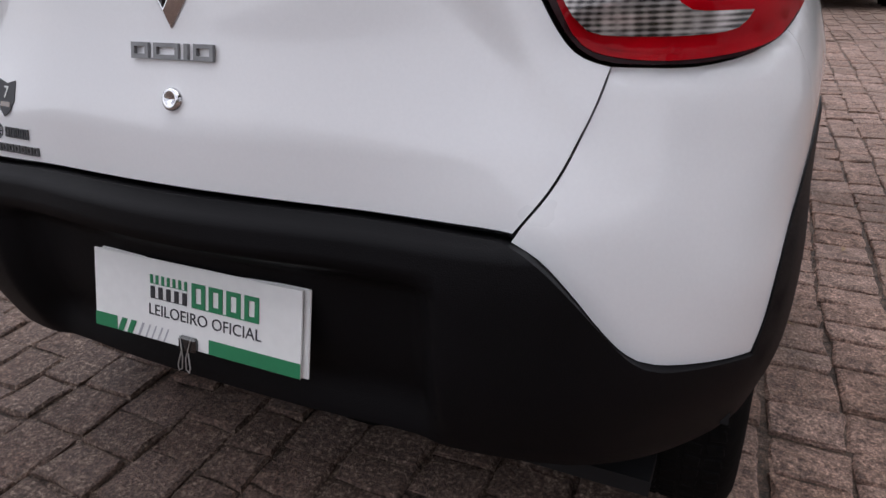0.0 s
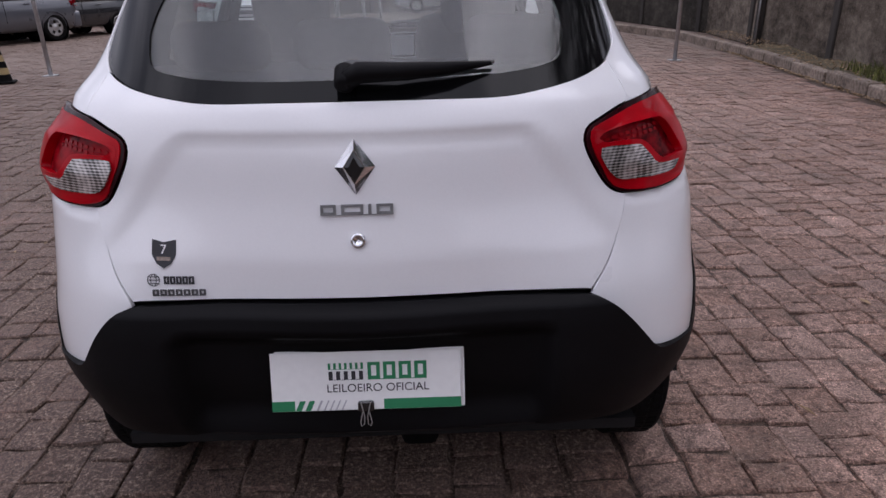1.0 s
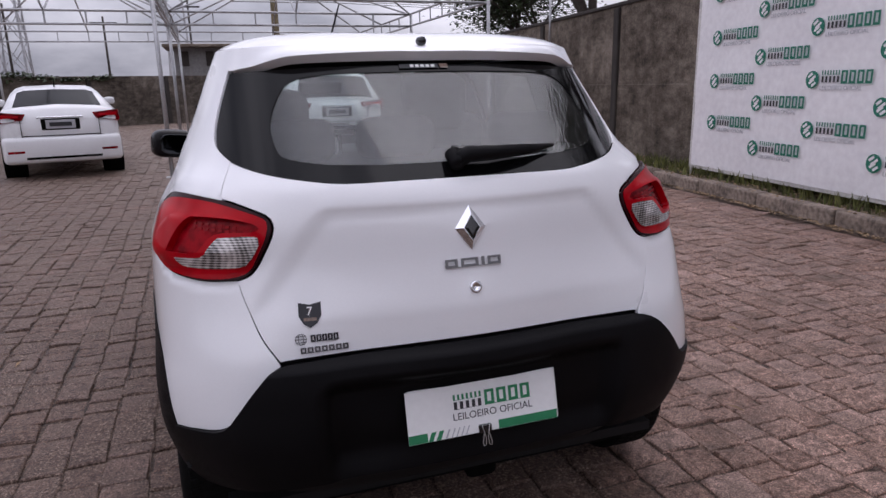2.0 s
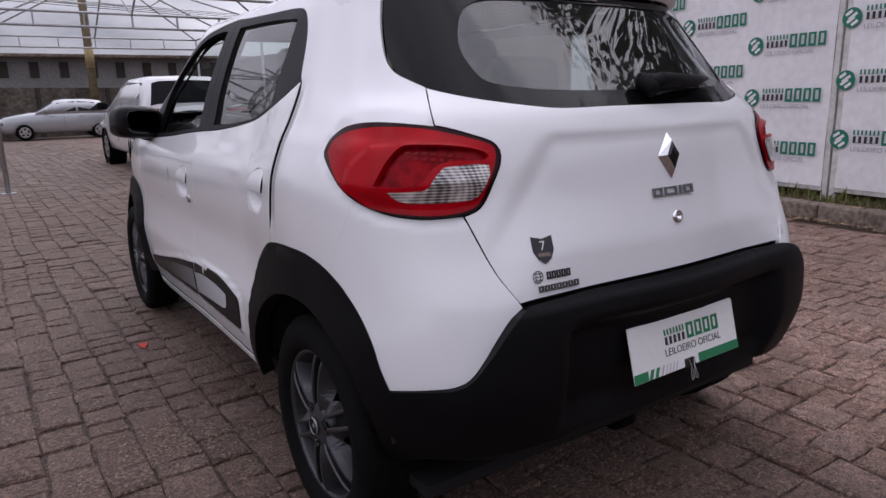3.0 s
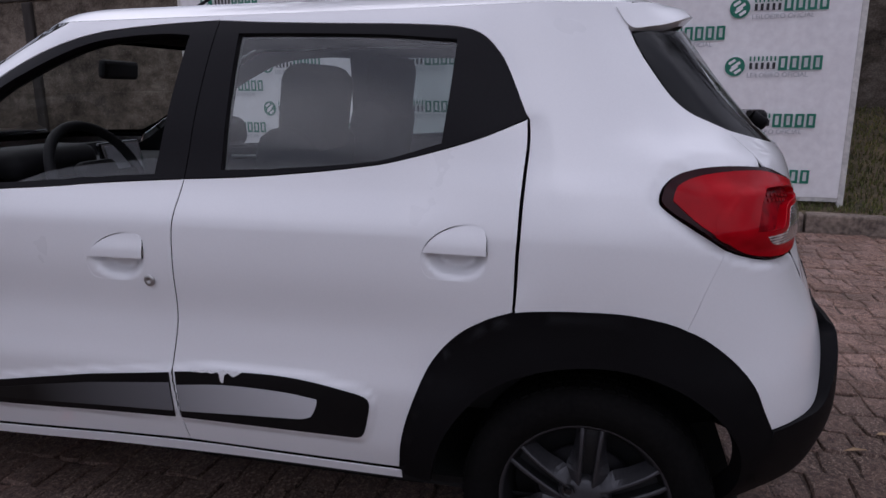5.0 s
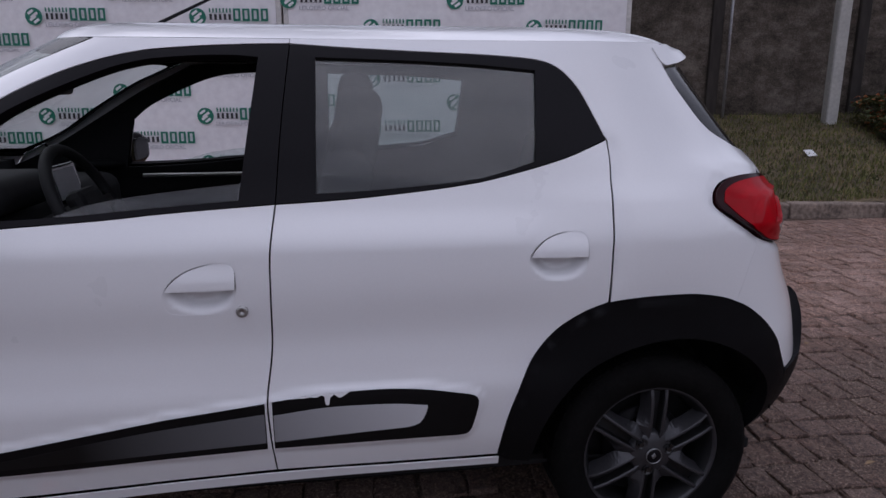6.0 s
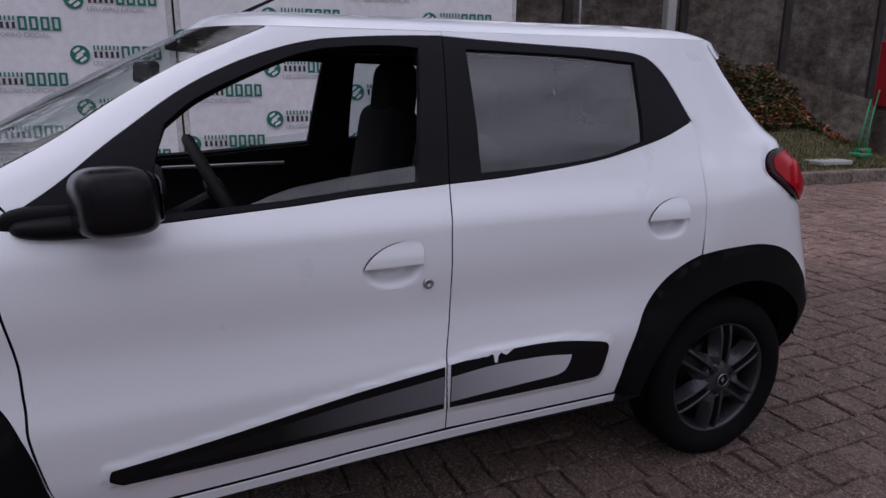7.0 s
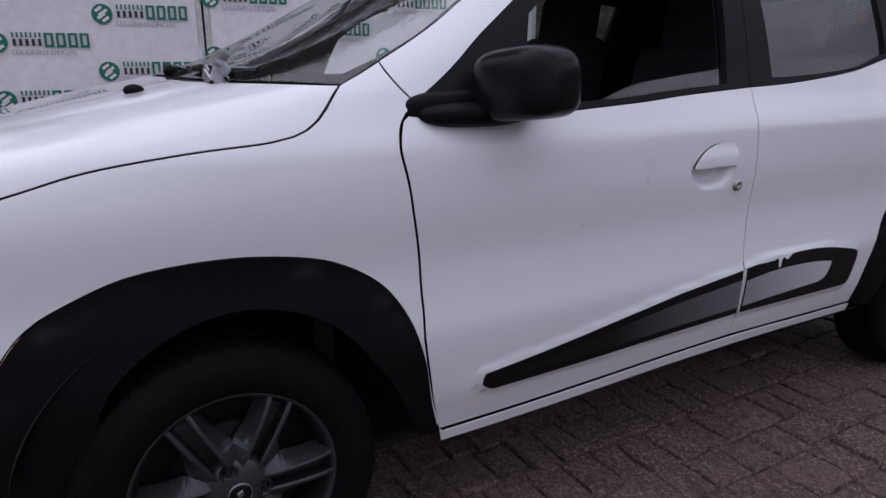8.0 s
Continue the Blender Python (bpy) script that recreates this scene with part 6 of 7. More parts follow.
def pebble(cx, cy, cz, sx, sy, sz, e=0.45, n=12, low=None):
    """A rounded block, from a ball at e = 1 towards a box at e = 0; low is the rounding of its underside."""
    v, f, seen = [], [], {}
    p = 2 / e

    def at(a, b, c):
        key = (round(a, 5), round(b, 5), round(c, 5))
        if key not in seen:
            q = 2 / low if low and c < 0 else p
            k = ((abs(a) ** p + abs(b) ** p) ** (q / p) + abs(c) ** q) ** (-1 / q)
            seen[key] = len(v)
            v.append((cx + sx * a * k, cy + sy * b * k, cz + sz * c * k))
        return seen[key]

    g = [math.tan(math.pi / 4 * (2 * i / n - 1)) for i in range(n + 1)]
    for face in range(3):
        for s in (-1, 1):
            for i in range(n):
                for j in range(n):
                    q = []
                    for a, b in ((i, j), (i + 1, j), (i + 1, j + 1), (i, j + 1)):
                        w = [g[a], g[b]]
                        w.insert(face, s)
                        q.append(at(*w))
                    f.append(tuple(q if (s > 0) == (face != 1) else q[::-1]))
    return v, f



for side in (1, -1):
    sx = -1 * side
    m = pose(sx * 0.770, 1.806, 1.033, 0, sx * -5, sx * -14)
    mirror = part("door_mirror", moved(pebble(0, 0, 0, 0.106, 0.080, 0.072, 0.60, n=18, low=0.46), m), mirror_black, car, "glossy black door mirror", smooth=True)
    part("mirror_pane", moved(pebble(0, -0.0775, 0, 0.076, 0.005, 0.050, 0.45, n=8), m), mirror_glass, mirror, "mirror glass")
    part("mirror_foot", join(moved(pebble(0, 0, 0, 0.062, 0.125, 0.026, 0.6, low=0.9), pose(sx * 0.690, 1.885, 0.974, 0, sx * 6, sx * 8)), moved(pebble(0, 0, 0, 0.030, 0.130, 0.036, 0.7), pose(sx * 0.678, 1.903, 0.984))), black_plastic, mirror, smooth=True)

# headlamps, grille (the nose is turned away from the walk)
both_sides("headlamp", line([(2.49, 0.80), (2.60, 0.77), (2.64, 0.70), (2.60, 0.66), (2.57, 0.70), (2.49, 0.80)]), lamp_clear, 0.006, label="clear headlamp")
part("underbody", join(box(0, 1.2, 0.20, 1.10, 3.0, 0.04), box(0.1, 0.9, 0.17, 0.10, 2.4, 0.06, 0.02, 2), box(0, REAR_Y, 0.27, 1.1, 0.08, 0.08, 0.02, 2)), seal_black, car)

# the right flank bulges a little further out low down than the left
for ob in car.children_recursive:
    if ob.type == "MESH" and ob.parent.name.split(".")[0] not in ("wheel", "spoke") and ob.matrix_basis.translation.length < 0.01:
        for p in ob.data.vertices:
            if p.co.x > 0.45:
                p.co.x += 0.030 * float(smooth_step(0.45, 0.70, p.co.x) * smooth_step(0.98, 0.80, p.co.z))

# the board clipped over the number plate
board = empty("sign_board", "white board with green stripes clipped over the rear plate", "sign board", pose(0, -0.551, 0.519, 90 - 14.0, 0, 0))
part("board", box(0, 0, 0, 0.400, 0.128, 0.003, 0.001, 1), board_white, board)
part("plate", box(0.008, 0, -0.008, 0.400, 0.130, 0.004, 0.0015, 1), board_white, board, "white plate edge behind the board")
part("green_band", box(0.118, -0.052, 0.0020, 0.164, 0.022, 0.0006), green_print, board)
part("green_band", box(-0.176, -0.052, 0.0020, 0.048, 0.022, 0.0006), green_print, board)
for k, w in enumerate((0.012, 0.012, 0.005, 0.003, 0.003, 0.003, 0.003)):
    x = -0.140 + (0.020 * k if k < 3 else 0.042 + 0.0125 * (k - 2))
    part("slanted_stripe", ([(x - w / 2 - 0.005, -0.063, 0.0022), (x + w / 2 - 0.005, -0.063, 0.0022), (x + w / 2 + 0.005, -0.041, 0.0022), (x - w / 2 + 0.005, -0.041, 0.0022)], [(0, 1, 2, 3)]), green_print if k < 2 else grey_print, board)
for geo, ink in ((bars(-0.082, -0.002, 0.0330, 0.014, 7, 0.45), green_print), (bars(-0.082, -0.002, 0.0125, 0.019, 5, 0.52), dark_print), (blocks(0.004, 0.128, 0.0215, 0.038, 4, 0.0075, 0.007), green_print)):
    part("name_bar", moved(geo, pose(0, 0, 0.0020, -90, 0, 0)), ink, board)
letters("LEILOEIRO OFICIAL", 0.0250, dark_print, pose(-0.084, -0.0235, 0.0021), board, depth=0.0003)
clip = part("binder_clip", join(box(-0.002, -0.055, 0.003, 0.034, 0.022, 0.012, 0.003, 1)), gloss_black, board, "black binder clip with wire arms")
for sgn in (-1, 1):
    w = [(-0.002 + sgn * 0.010, -0.046, 0.010), (-0.002 + sgn * 0.003, -0.075, 0.012), (-0.002 + sgn * 0.004, -0.092, 0.012), (-0.002 + sgn * 0.010, -0.096, 0.012), (-0.002 + sgn * 0.012, -0.088, 0.012), (-0.002 + sgn * 0.007, -0.066, 0.011)]
    part("clip_wire", tube(w, 0.0011, 6), dull_metal, clip)


# ---- parked vehicles ----
def loft(stations, ring):
    """Joins closed rings, one at each station."""
    v, f = [], []
    n = None
    for st in stations:
        r = ring(*st)
        n = len(r)
        v += r
    for i in range(len(stations) - 1):
        for k in range(n):
            f.append((i * n + k, i * n + (k + 1) % n, (i + 1) * n + (k + 1) % n, (i + 1) * n + k))
    f.append(tuple(range(n - 1, -1, -1)))
    f.append(tuple(range(len(v) - n, len(v))))
    return v, f


def body_ring(y, low, top, half, crown=0.03):
    """A cross-section of a car's lower body: full flanks, rounded shoulders."""
    pts = [(0.86, 0.0), (0.97, 0.10), (1.0, 0.35), (0.995, 0.62), (0.965, 0.86), (0.90, 0.97), (0.62, 1.0)]
    h = top - low
    right = [(half * a, y, low + h * b) for a, b in pts]
    left = [(-half * a, y, low + h * b) for a, b in reversed(pts)]
    return right + [(0, y, top + crown)] + left


def top_ring(y, low, top, half_low, half_top):
    pts = [(half_low, low), ((half_low * 0.35 + half_top * 0.65), low + (top - low) * 0.72), (half_top, top - 0.035), (half_top * 0.82, top - 0.004)]
    return [(a, y, z) for a, z in pts] + [(0, y, top + 0.012)] + [(-a, y, z) for a, z in reversed(pts)]


def simple_wheel(x, y, r, parent, side):
    w = part("wheel", moved(lathe([(-0.08, r * 0.64), (-0.092, r * 0.80), (-0.080, r * 0.96), (-0.05, r), (0.05, r), (0.08, r * 0.96), (0.09, r * 0.66)], 28, "x"), pose(x, y, r, 0, 0, 0 if side < 0 else 180)), rubber, parent, smooth=True)
    part("rim", moved(lathe([(-0.078, 0.0001), (-0.084, 0.03), (-0.070, 0.06), (-0.066, r * 0.52), (-0.085, r * 0.63), (-0.05, r * 0.66)], 28, "x"), pose(x, y, r, 0, 0, 0 if side < 0 else 180)), dull_metal, w, smooth=True)
    for k in range(5):
        a = 72 * k
        part("slot", moved(box(-0.082, 0, r * 0.40, 0.01, r * 0.20, r * 0.22, 0.004, 1), pose(x, y, r, 0, 0, 0 if side < 0 else 180) @ pose(0, 0, 0, a, 0, 0)), gloss_black, w)


dark_pane = material("dark_car_window", (0.012, 0.013, 0.015), 0.10, vary=0.1, specular=0.07)


def vehicle(name, label, at, paint, length, width, wheelbase, rear_hang, body, cabin, windows, r=0.30, low=0.24, cladding=None, tail=None, group=""):
    """body: (share of the length from the tail, top height, share of the half width); cabin: (y, top, half at the roof) from the tail on."""
    c = empty(name, label, "car", at, group)
    half = width / 2
    y0 = -rear_hang
    st = [(y0 + length * a, low if 0.02 < a < 0.98 else low + 0.10, t, half * w) for a, t, w in body]
    shell = part("body", loft(st, body_ring), paint, c, smooth=True)
    belt = max(t for _, t, _ in body) - 0.03
    cab = part("cabin", loft([(y, belt - 0.06, t, half * 0.955, h) for y, t, h in cabin], top_ring), paint, c, smooth=True)
    # side panes lie on the cabin's flank
    for side in (1, -1):
        for pane in windows:
            v = []
            for y, k in pane:
                tops = [q[1] for q in cabin]
                t = np.interp(y, [q[0] for q in cabin], tops)
                hh = np.interp(y, [q[0] for q in cabin], [q[2] for q in cabin])
                z = belt + (t - 0.05 - belt) * k
                kk = (z - (belt - 0.06)) / (t - belt + 0.06)
                hl = half * 0.955
                x = np.interp(kk, [0, 0.72, 0.97], [hl, hl * 0.35 + hh * 0.65, hh]) + 0.006
                v.append((side * x, y, z))
            n = len(v)
            part("side_window", (v + [(a - side * 0.02, b, z) for a, b, z in v], [tuple(range(n)) if side > 0 else tuple(range(n - 1, -1, -1))] + [(i, (i + 1) % n, n + (i + 1) % n, n + i) for i in range(n)]), dark_pane, cab)
    # the end panes follow the cabin's rounded ends
    for i, j, n, pname in ((0, 1, -1, "rear_window"), (-1, -2, 1, "windscreen")):
        a, b = (top_ring(cabin[q][0], belt - 0.06, cabin[q][1], half * 0.955, cabin[q][2]) for q in (i, j))
        v = []
        for k in (0.14, 0.52, 0.90):
            for q in (2, 3, 4, 5, 6):
                p = Vector(a[q]) * (1 - k) + Vector(b[q]) * k
                v.append((p.x * 0.94, p.y + n * 0.012, p.z + 0.014))
        v += [(x, y - n * 0.02, z - 0.03) for x, y, z in v]
        f = [(r * 5 + q, r * 5 + q + 1, r * 5 + q + 6, r * 5 + q + 5) for r in range(2) for q in range(4)]
        edge = [0, 1, 2, 3, 4, 9, 14, 13, 12, 11, 10, 5]
        f += [(edge[q], edge[(q + 1) % 12], edge[(q + 1) % 12] + 15, edge[q] + 15) for q in range(12)]
        part(pname, (v, f), dark_pane, cab, smooth=False)
    for y in (0, wheelbase):
        for side in (1, -1):
            simple_wheel(side * (half - 0.095), y, r, c, side)
            arch = moved(lathe([(0.0, r + 0.035), (-0.30 * side, r + 0.035)], 30, "x"), pose(side * (half + 0.004), y, r))
            part("wheel_arch", arch, seal_black, c)
    # tail lamps, bumper, plate
    yt = y0
    belt_t = body[1][1]
    lz, lh, lw = tail or (belt_t - 0.16, 0.15, 0.34)
    for side in (1, -1):
        # a lens that wraps round the corner, tall outside and narrow within
        xo, xi = half * 0.985, half * (0.985 - lw)
        front = [(xo, yt + 0.16, lz + lh * 0.42), (half * 0.95, yt + 0.015, lz + lh * 0.5), (xi, yt - 0.012, lz + lh * 0.30), (xi + 0.03, yt - 0.014, lz - lh * 0.22), (half * 0.95, yt + 0.010, lz - lh * 0.5), (xo, yt + 0.16, lz - lh * 0.34)]
        v = [(side * x, y, z) for x, y, z in front] + [(side * (x - 0.05), y + 0.08, z) for x, y, z in front]
        n = len(front)
        lens_ = part("tail_lamp", (v, [tuple(range(n)), tuple(range(2 * n - 1, n - 1, -1))] + [(i, n + i, n + (i + 1) % n, (i + 1) % n) for i in range(n)]), lamp_deep, c, "dark red tail lamp")
        part("lens", ([(side * x, y - 0.004, z) for x, y, z in ((half * 0.93, yt + 0.012, lz + lh * 0.30), (xi + 0.05, yt - 0.008, lz + lh * 0.16), (xi + 0.06, yt - 0.010, lz), (half * 0.93, yt + 0.010, lz - lh * 0.05))], [(0, 1, 2, 3)]), lamp_red, lens_)
        part("head_lamp", box(side * half * 0.74, y0 + length - 0.10, body[-2][1] - 0.10, half * 0.40, 0.22, 0.15, 0.05, 2), lamp_clear, c, "clear head lamp", smooth=True)
        part("door_mirror", pebble(side * (half + 0.06), cabin[-1][0] - 0.32, belt + 0.06, 0.10, 0.06, 0.07, 0.6), paint if not cladding else cladding, c, smooth=True)
    bump = part("rear_bumper", box(0, yt + 0.06, low + (0.12 if cladding else 0.22), width * 0.95, 0.24, 0.36 if cladding else 0.40, 0.07, 3), cladding or paint, c, smooth=True)
    pz = lz - 0.11
    hollow = part("plate_recess", box(0, yt + 0.006, pz, 0.52, 0.03, 0.17, 0.01, 1), seal_black, c)
    part("plate", box(0, yt - 0.015, pz, 0.40, 0.02, 0.13, 0.004, 1), grey_print, hollow, "pale number plate")
    part("plate_bar", box(0, yt - 0.028, pz, 0.30, 0.006, 0.06), dark_print, hollow)
    part("grip_strip", box(0, yt - 0.010, pz + 0.105, 0.62, 0.03, 0.022, 0.006, 1), chrome, c)
    for side in (1, -1):
        part("reflector", box(side * half * 0.74, yt - 0.062, low + 0.20, 0.22, 0.01, 0.035, 0.004, 1), lamp_deep, bump)
        part("lid_seam", box(side * half * 0.62, yt - 0.002, lz - 0.16, 0.008, 0.024, 0.30), seal_black, c)
    part("slot", box(0, yt - 0.062, low + 0.10, width * 0.60, 0.01, 0.035, 0.004, 1), seal_black, bump)
    part("lid_edge", box(0, yt - 0.003, low + 0.43, width * 0.62, 0.024, 0.008), seal_black, c)
    part("aerial", tube([(0, cabin[1][0] + 0.15, cabin[1][1] + 0.02), (0, cabin[1][0] - 0.02, cabin[1][1] + 0.17)], [0.012, 0.005], 6), seal_black, c)
    part("front_bumper", box(0, y0 + length - 0.05, low + 0.20, width * 0.92, 0.20, 0.26, 0.06, 3), cladding or paint, c, smooth=True)
    part("grille", box(0, y0 + length + 0.01, low + 0.42, width * 0.50, 0.06, 0.14, 0.02, 2), gloss_black, c)
    for side in (1, -1):
        for y in (wheelbase * 0.62, wheelbase * 0.24):
            part("door_handle", box(side * (half + 0.004), y, belt - 0.14, 0.03, 0.16, 0.03, 0.01, 2), paint, c)
        part("door_seam", box(side * (half * 0.998), wheelbase * 0.47, belt - 0.30, 0.012, 0.006, 0.50), seal_black, c)
    return c


car_white = material("parked_white_paint", (0.74, 0.74, 0.75), 0.3, coat=1.0, vary=0.03)
car_silver = material("parked_silver_paint", (0.42, 0.43, 0.45), 0.32, metal=0.5, coat=1.0, vary=0.05)
car_red = material("parked_red_paint", (0.20, 0.008, 0.018), 0.3, coat=1.0, vary=0.05)
car_black = material("parked_black_paint", (0.012, 0.013, 0.016), 0.25, coat=1.0, vary=0.1)
car_grey = material("parked_grey_paint", (0.10, 0.105, 0.12), 0.3, metal=0.4, coat=1.0, vary=0.05)

SEDAN_BODY = [(0.0, 0.84, 0.84), (0.012, 1.04, 0.92), (0.05, 1.10, 0.96), (0.20, 1.08, 0.99), (0.45, 0.99, 1.0), (0.70, 0.96, 1.0), (0.90, 0.84, 0.95), (0.98, 0.72, 0.86), (1.0, 0.60, 0.74)]
HATCH_BODY = [(0.0, 0.70, 0.82), (0.012, 0.92, 0.91), (0.05, 0.97, 0.96), (0.25, 0.97, 1.0), (0.55, 0.95, 1.0), (0.74, 0.93, 0.99), (0.93, 0.80, 0.94), (0.985, 0.70, 0.86), (1.0, 0.58, 0.72)]
SUV_BODY = [(0.0, 0.78, 0.84), (0.012, 1.04, 0.92), (0.05, 1.08, 0.97), (0.25, 1.08, 1.0), (0.55, 1.06, 1.0), (0.74, 1.04, 0.99), (0.93, 0.94, 0.94), (0.985, 0.82, 0.86), (1.0, 0.66, 0.74)]
PICKUP_BODY = [(0.0, 0.98, 0.92), (0.01, 1.02, 0.95), (0.30, 1.03, 1.0), (0.55, 1.03, 1.0), (0.74, 1.02, 0.99), (0.92, 0.96, 0.95), (0.985, 0.84, 0.88), (1.0, 0.66, 0.76)]

vehicle("sedan", "white sedan parked under a steel frame, seen from behind", pose(-2.90, 10.53, 0, 0, 0, 11.0), car_white, 4.23, 1.70, 2.50, 0.86, SEDAN_BODY,
        [(-0.46, 1.06, 0.67), (0.22, 1.36, 0.56), (0.55, 1.415, 0.55), (1.20, 1.42, 0.55), (1.65, 1.36, 0.57), (2.45, 0.98, 0.68)],
        [[(0.20, 0.03), (1.05, 0.03), (1.05, 0.93), (0.62, 0.92)], [(1.13, 0.03), (2.10, 0.03), (1.62, 0.90), (1.13, 0.94)]], tail=(0.945, 0.17, 0.42))
vehicle("suv", "silver-white compact suv with black lower cladding", pose(1.52, 10.56, 0, 0, 0, 1.5), car_white, 4.10, 1.76, 2.52, 0.72, SUV_BODY,
        [(-0.62, 1.06, 0.72), (-0.38, 1.51, 0.60), (0.10, 1.57, 0.60), (1.10, 1.58, 0.60), (1.60, 1.50, 0.62), (2.30, 1.06, 0.72)],
        [[(-0.30, 0.05), (0.95, 0.04), (0.95, 0.94), (-0.10, 0.92)], [(1.03, 0.04), (1.98, 0.04), (1.58, 0.90), (1.03, 0.94)]], r=0.335, low=0.27, cladding=black_plastic, tail=(0.985, 0.16, 0.46))
vehicle("hatchback", "old silver hatchback parked before the far wall", pose(2.12, 26.4, 0, 0, 0, 90), car_silver, 3.85, 1.62, 2.33, 0.72, HATCH_BODY,
        [(-0.60, 0.95, 0.62), (-0.10, 1.32, 0.52), (0.25, 1.37, 0.52), (1.00, 1.38, 0.52), (1.30, 1.33, 0.53), (1.95, 0.93, 0.64)],
        [[(-0.18, 0.05), (0.62, 0.05), (0.62, 0.93), (0.10, 0.90)], [(0.70, 0.05), (1.62, 0.05), (1.26, 0.88), (0.70, 0.93)]], r=0.28)
vehicle("pickup_truck", "red pickup truck parked near the far wall", pose(-9.60, 24.6, 0, 0, 0, 168) @ Matrix.Scale(0.88, 4), car_red, 4.70, 1.74, 2.75, 0.95, PICKUP_BODY,
        [(1.35, 1.02, 0.72), (1.42, 1.55, 0.60), (1.60, 1.62, 0.60), (2.00, 1.62, 0.60), (2.25, 1.55, 0.62), (2.85, 1.02, 0.72)],
        [[(1.55, 0.06), (2.55, 0.06), (2.22, 0.9), (1.55, 0.94)]], r=0.33, low=0.30)
vehicle("compact_car", "black compact car parked in the yard", pose(-9.30, 18.6, 0, 0, 0, 158), car_black, 3.83, 1.66, 2.45, 0.62, HATCH_BODY,
        [(-0.52, 0.96, 0.64), (-0.10, 1.44, 0.53), (0.30, 1.52, 0.53), (1.05, 1.52, 0.53), (1.45, 1.45, 0.55), (2.20, 0.95, 0.66)],
        [[(-0.10, 0.05), (0.90, 0.05), (0.90, 0.93), (0.10, 0.90)], [(0.98, 0.05), (1.92, 0.05), (1.45, 0.88), (0.98, 0.93)]], r=0.29)
vehicle("crossover_car", "dark grey crossover parked in the yard", pose(-9.95, 16.4, 0, 0, 0, 155), car_grey, 4.20, 1.78, 2.60, 0.78, SUV_BODY,
        [(-0.62, 1.06, 0.72), (-0.30, 1.52, 0.60), (0.20, 1.60, 0.60), (1.10, 1.60, 0.60), (1.60, 1.52, 0.62), (2.35, 1.06, 0.72)],
        [[(-0.20, 0.05), (0.95, 0.04), (0.95, 0.94), (0.0, 0.92)], [(1.03, 0.04), (2.02, 0.04), (1.58, 0.90), (1.03, 0.94)]], r=0.33, low=0.27)
vehicle("hatchback", "dark red hatchback parked across the yard", pose(-11.3, 12.9, 0, 0, 0, 60), car_red, 3.90, 1.66, 2.45, 0.70, HATCH_BODY,
        [(-0.52, 0.96, 0.64), (-0.10, 1.42, 0.53), (0.30, 1.48, 0.53), (1.05, 1.48, 0.53), (1.45, 1.42, 0.55), (2.20, 0.95, 0.66)],
        [[(-0.10, 0.05), (0.90, 0.05), (0.90, 0.93), (0.10, 0.90)], [(0.98, 0.05), (1.92, 0.05), (1.45, 0.88), (0.98, 0.93)]], r=0.29)
vehicle("suv", "white suv parked across the yard", pose(-15.6, 19.6, 0, 0, 0, 75), car_white, 4.30, 1.80, 2.60, 0.80, SUV_BODY,
        [(-0.62, 1.06, 0.72), (-0.30, 1.56, 0.60), (0.20, 1.64, 0.60), (1.10, 1.64, 0.60), (1.60, 1.56, 0.62), (2.35, 1.06, 0.72)],
        [[(-0.20, 0.05), (0.95, 0.04), (0.95, 0.94), (0.0, 0.92)], [(1.03, 0.04), (2.02, 0.04), (1.58, 0.90), (1.03, 0.94)]], r=0.34, low=0.27)


# ---- small things in the yard ----
def cone(x, y, turn=0):
    c = empty("traffic_cone", "black and yellow striped traffic cone", "traffic cone", pose(x, y, 0, 0, 0, turn), "cones in the yard")
    part("base", box(0, 0, 0.02, 0.26, 0.26, 0.03, 0.010, 2), rubber, c)
    for k, (z0, z1) in enumerate(((0.03, 0.13), (0.13, 0.22), (0.22, 0.31), (0.31, 0.40), (0.40, 0.48))):
        r = lambda z: 0.10 - 0.15 * z
        part("band", lathe([(z0, r(z0)), (z1, r(z1))] + ([(z1, 0.001)] if k == 4 else []), 20, "z"), cone_yellow if k % 2 else rubber, c, smooth=True)
    return c


cone_yellow = material("cone_yellow", (0.30, 0.22, 0.10), 0.6, vary=0.15)
cone(-5.95, 12.95)
cone(-5.98, 8.25, 20)
cone(-6.05, 16.7, 50)

# meter box on the wall with its conduit
mb = empty("meter_box", "pale grey metal box on a dark post by the wall", "meter box", along(10.7, 0.62))
part("cabinet", box(0, 0, 1.57, 0.42, 0.20, 0.46, 0.012, 2), concrete_pale, mb)
part("door", box(0, -0.106, 1.57, 0.36, 0.012, 0.40, 0.004, 1), concrete_pale, mb)
part("post", box(0, 0.03, 0.66, 0.16, 0.10, 1.36, 0.01, 1), concrete_dark, mb)
part("conduit", tube([(0.10, -0.03, 0.05), (0.10, -0.03, 1.35)], 0.014, 8), galvanised, mb, smooth=True)
part("conduit", tube([(0.05, 0, 1.80), (0.05, 0, 2.9)], 0.025, 8), galvanised, mb, smooth=True)

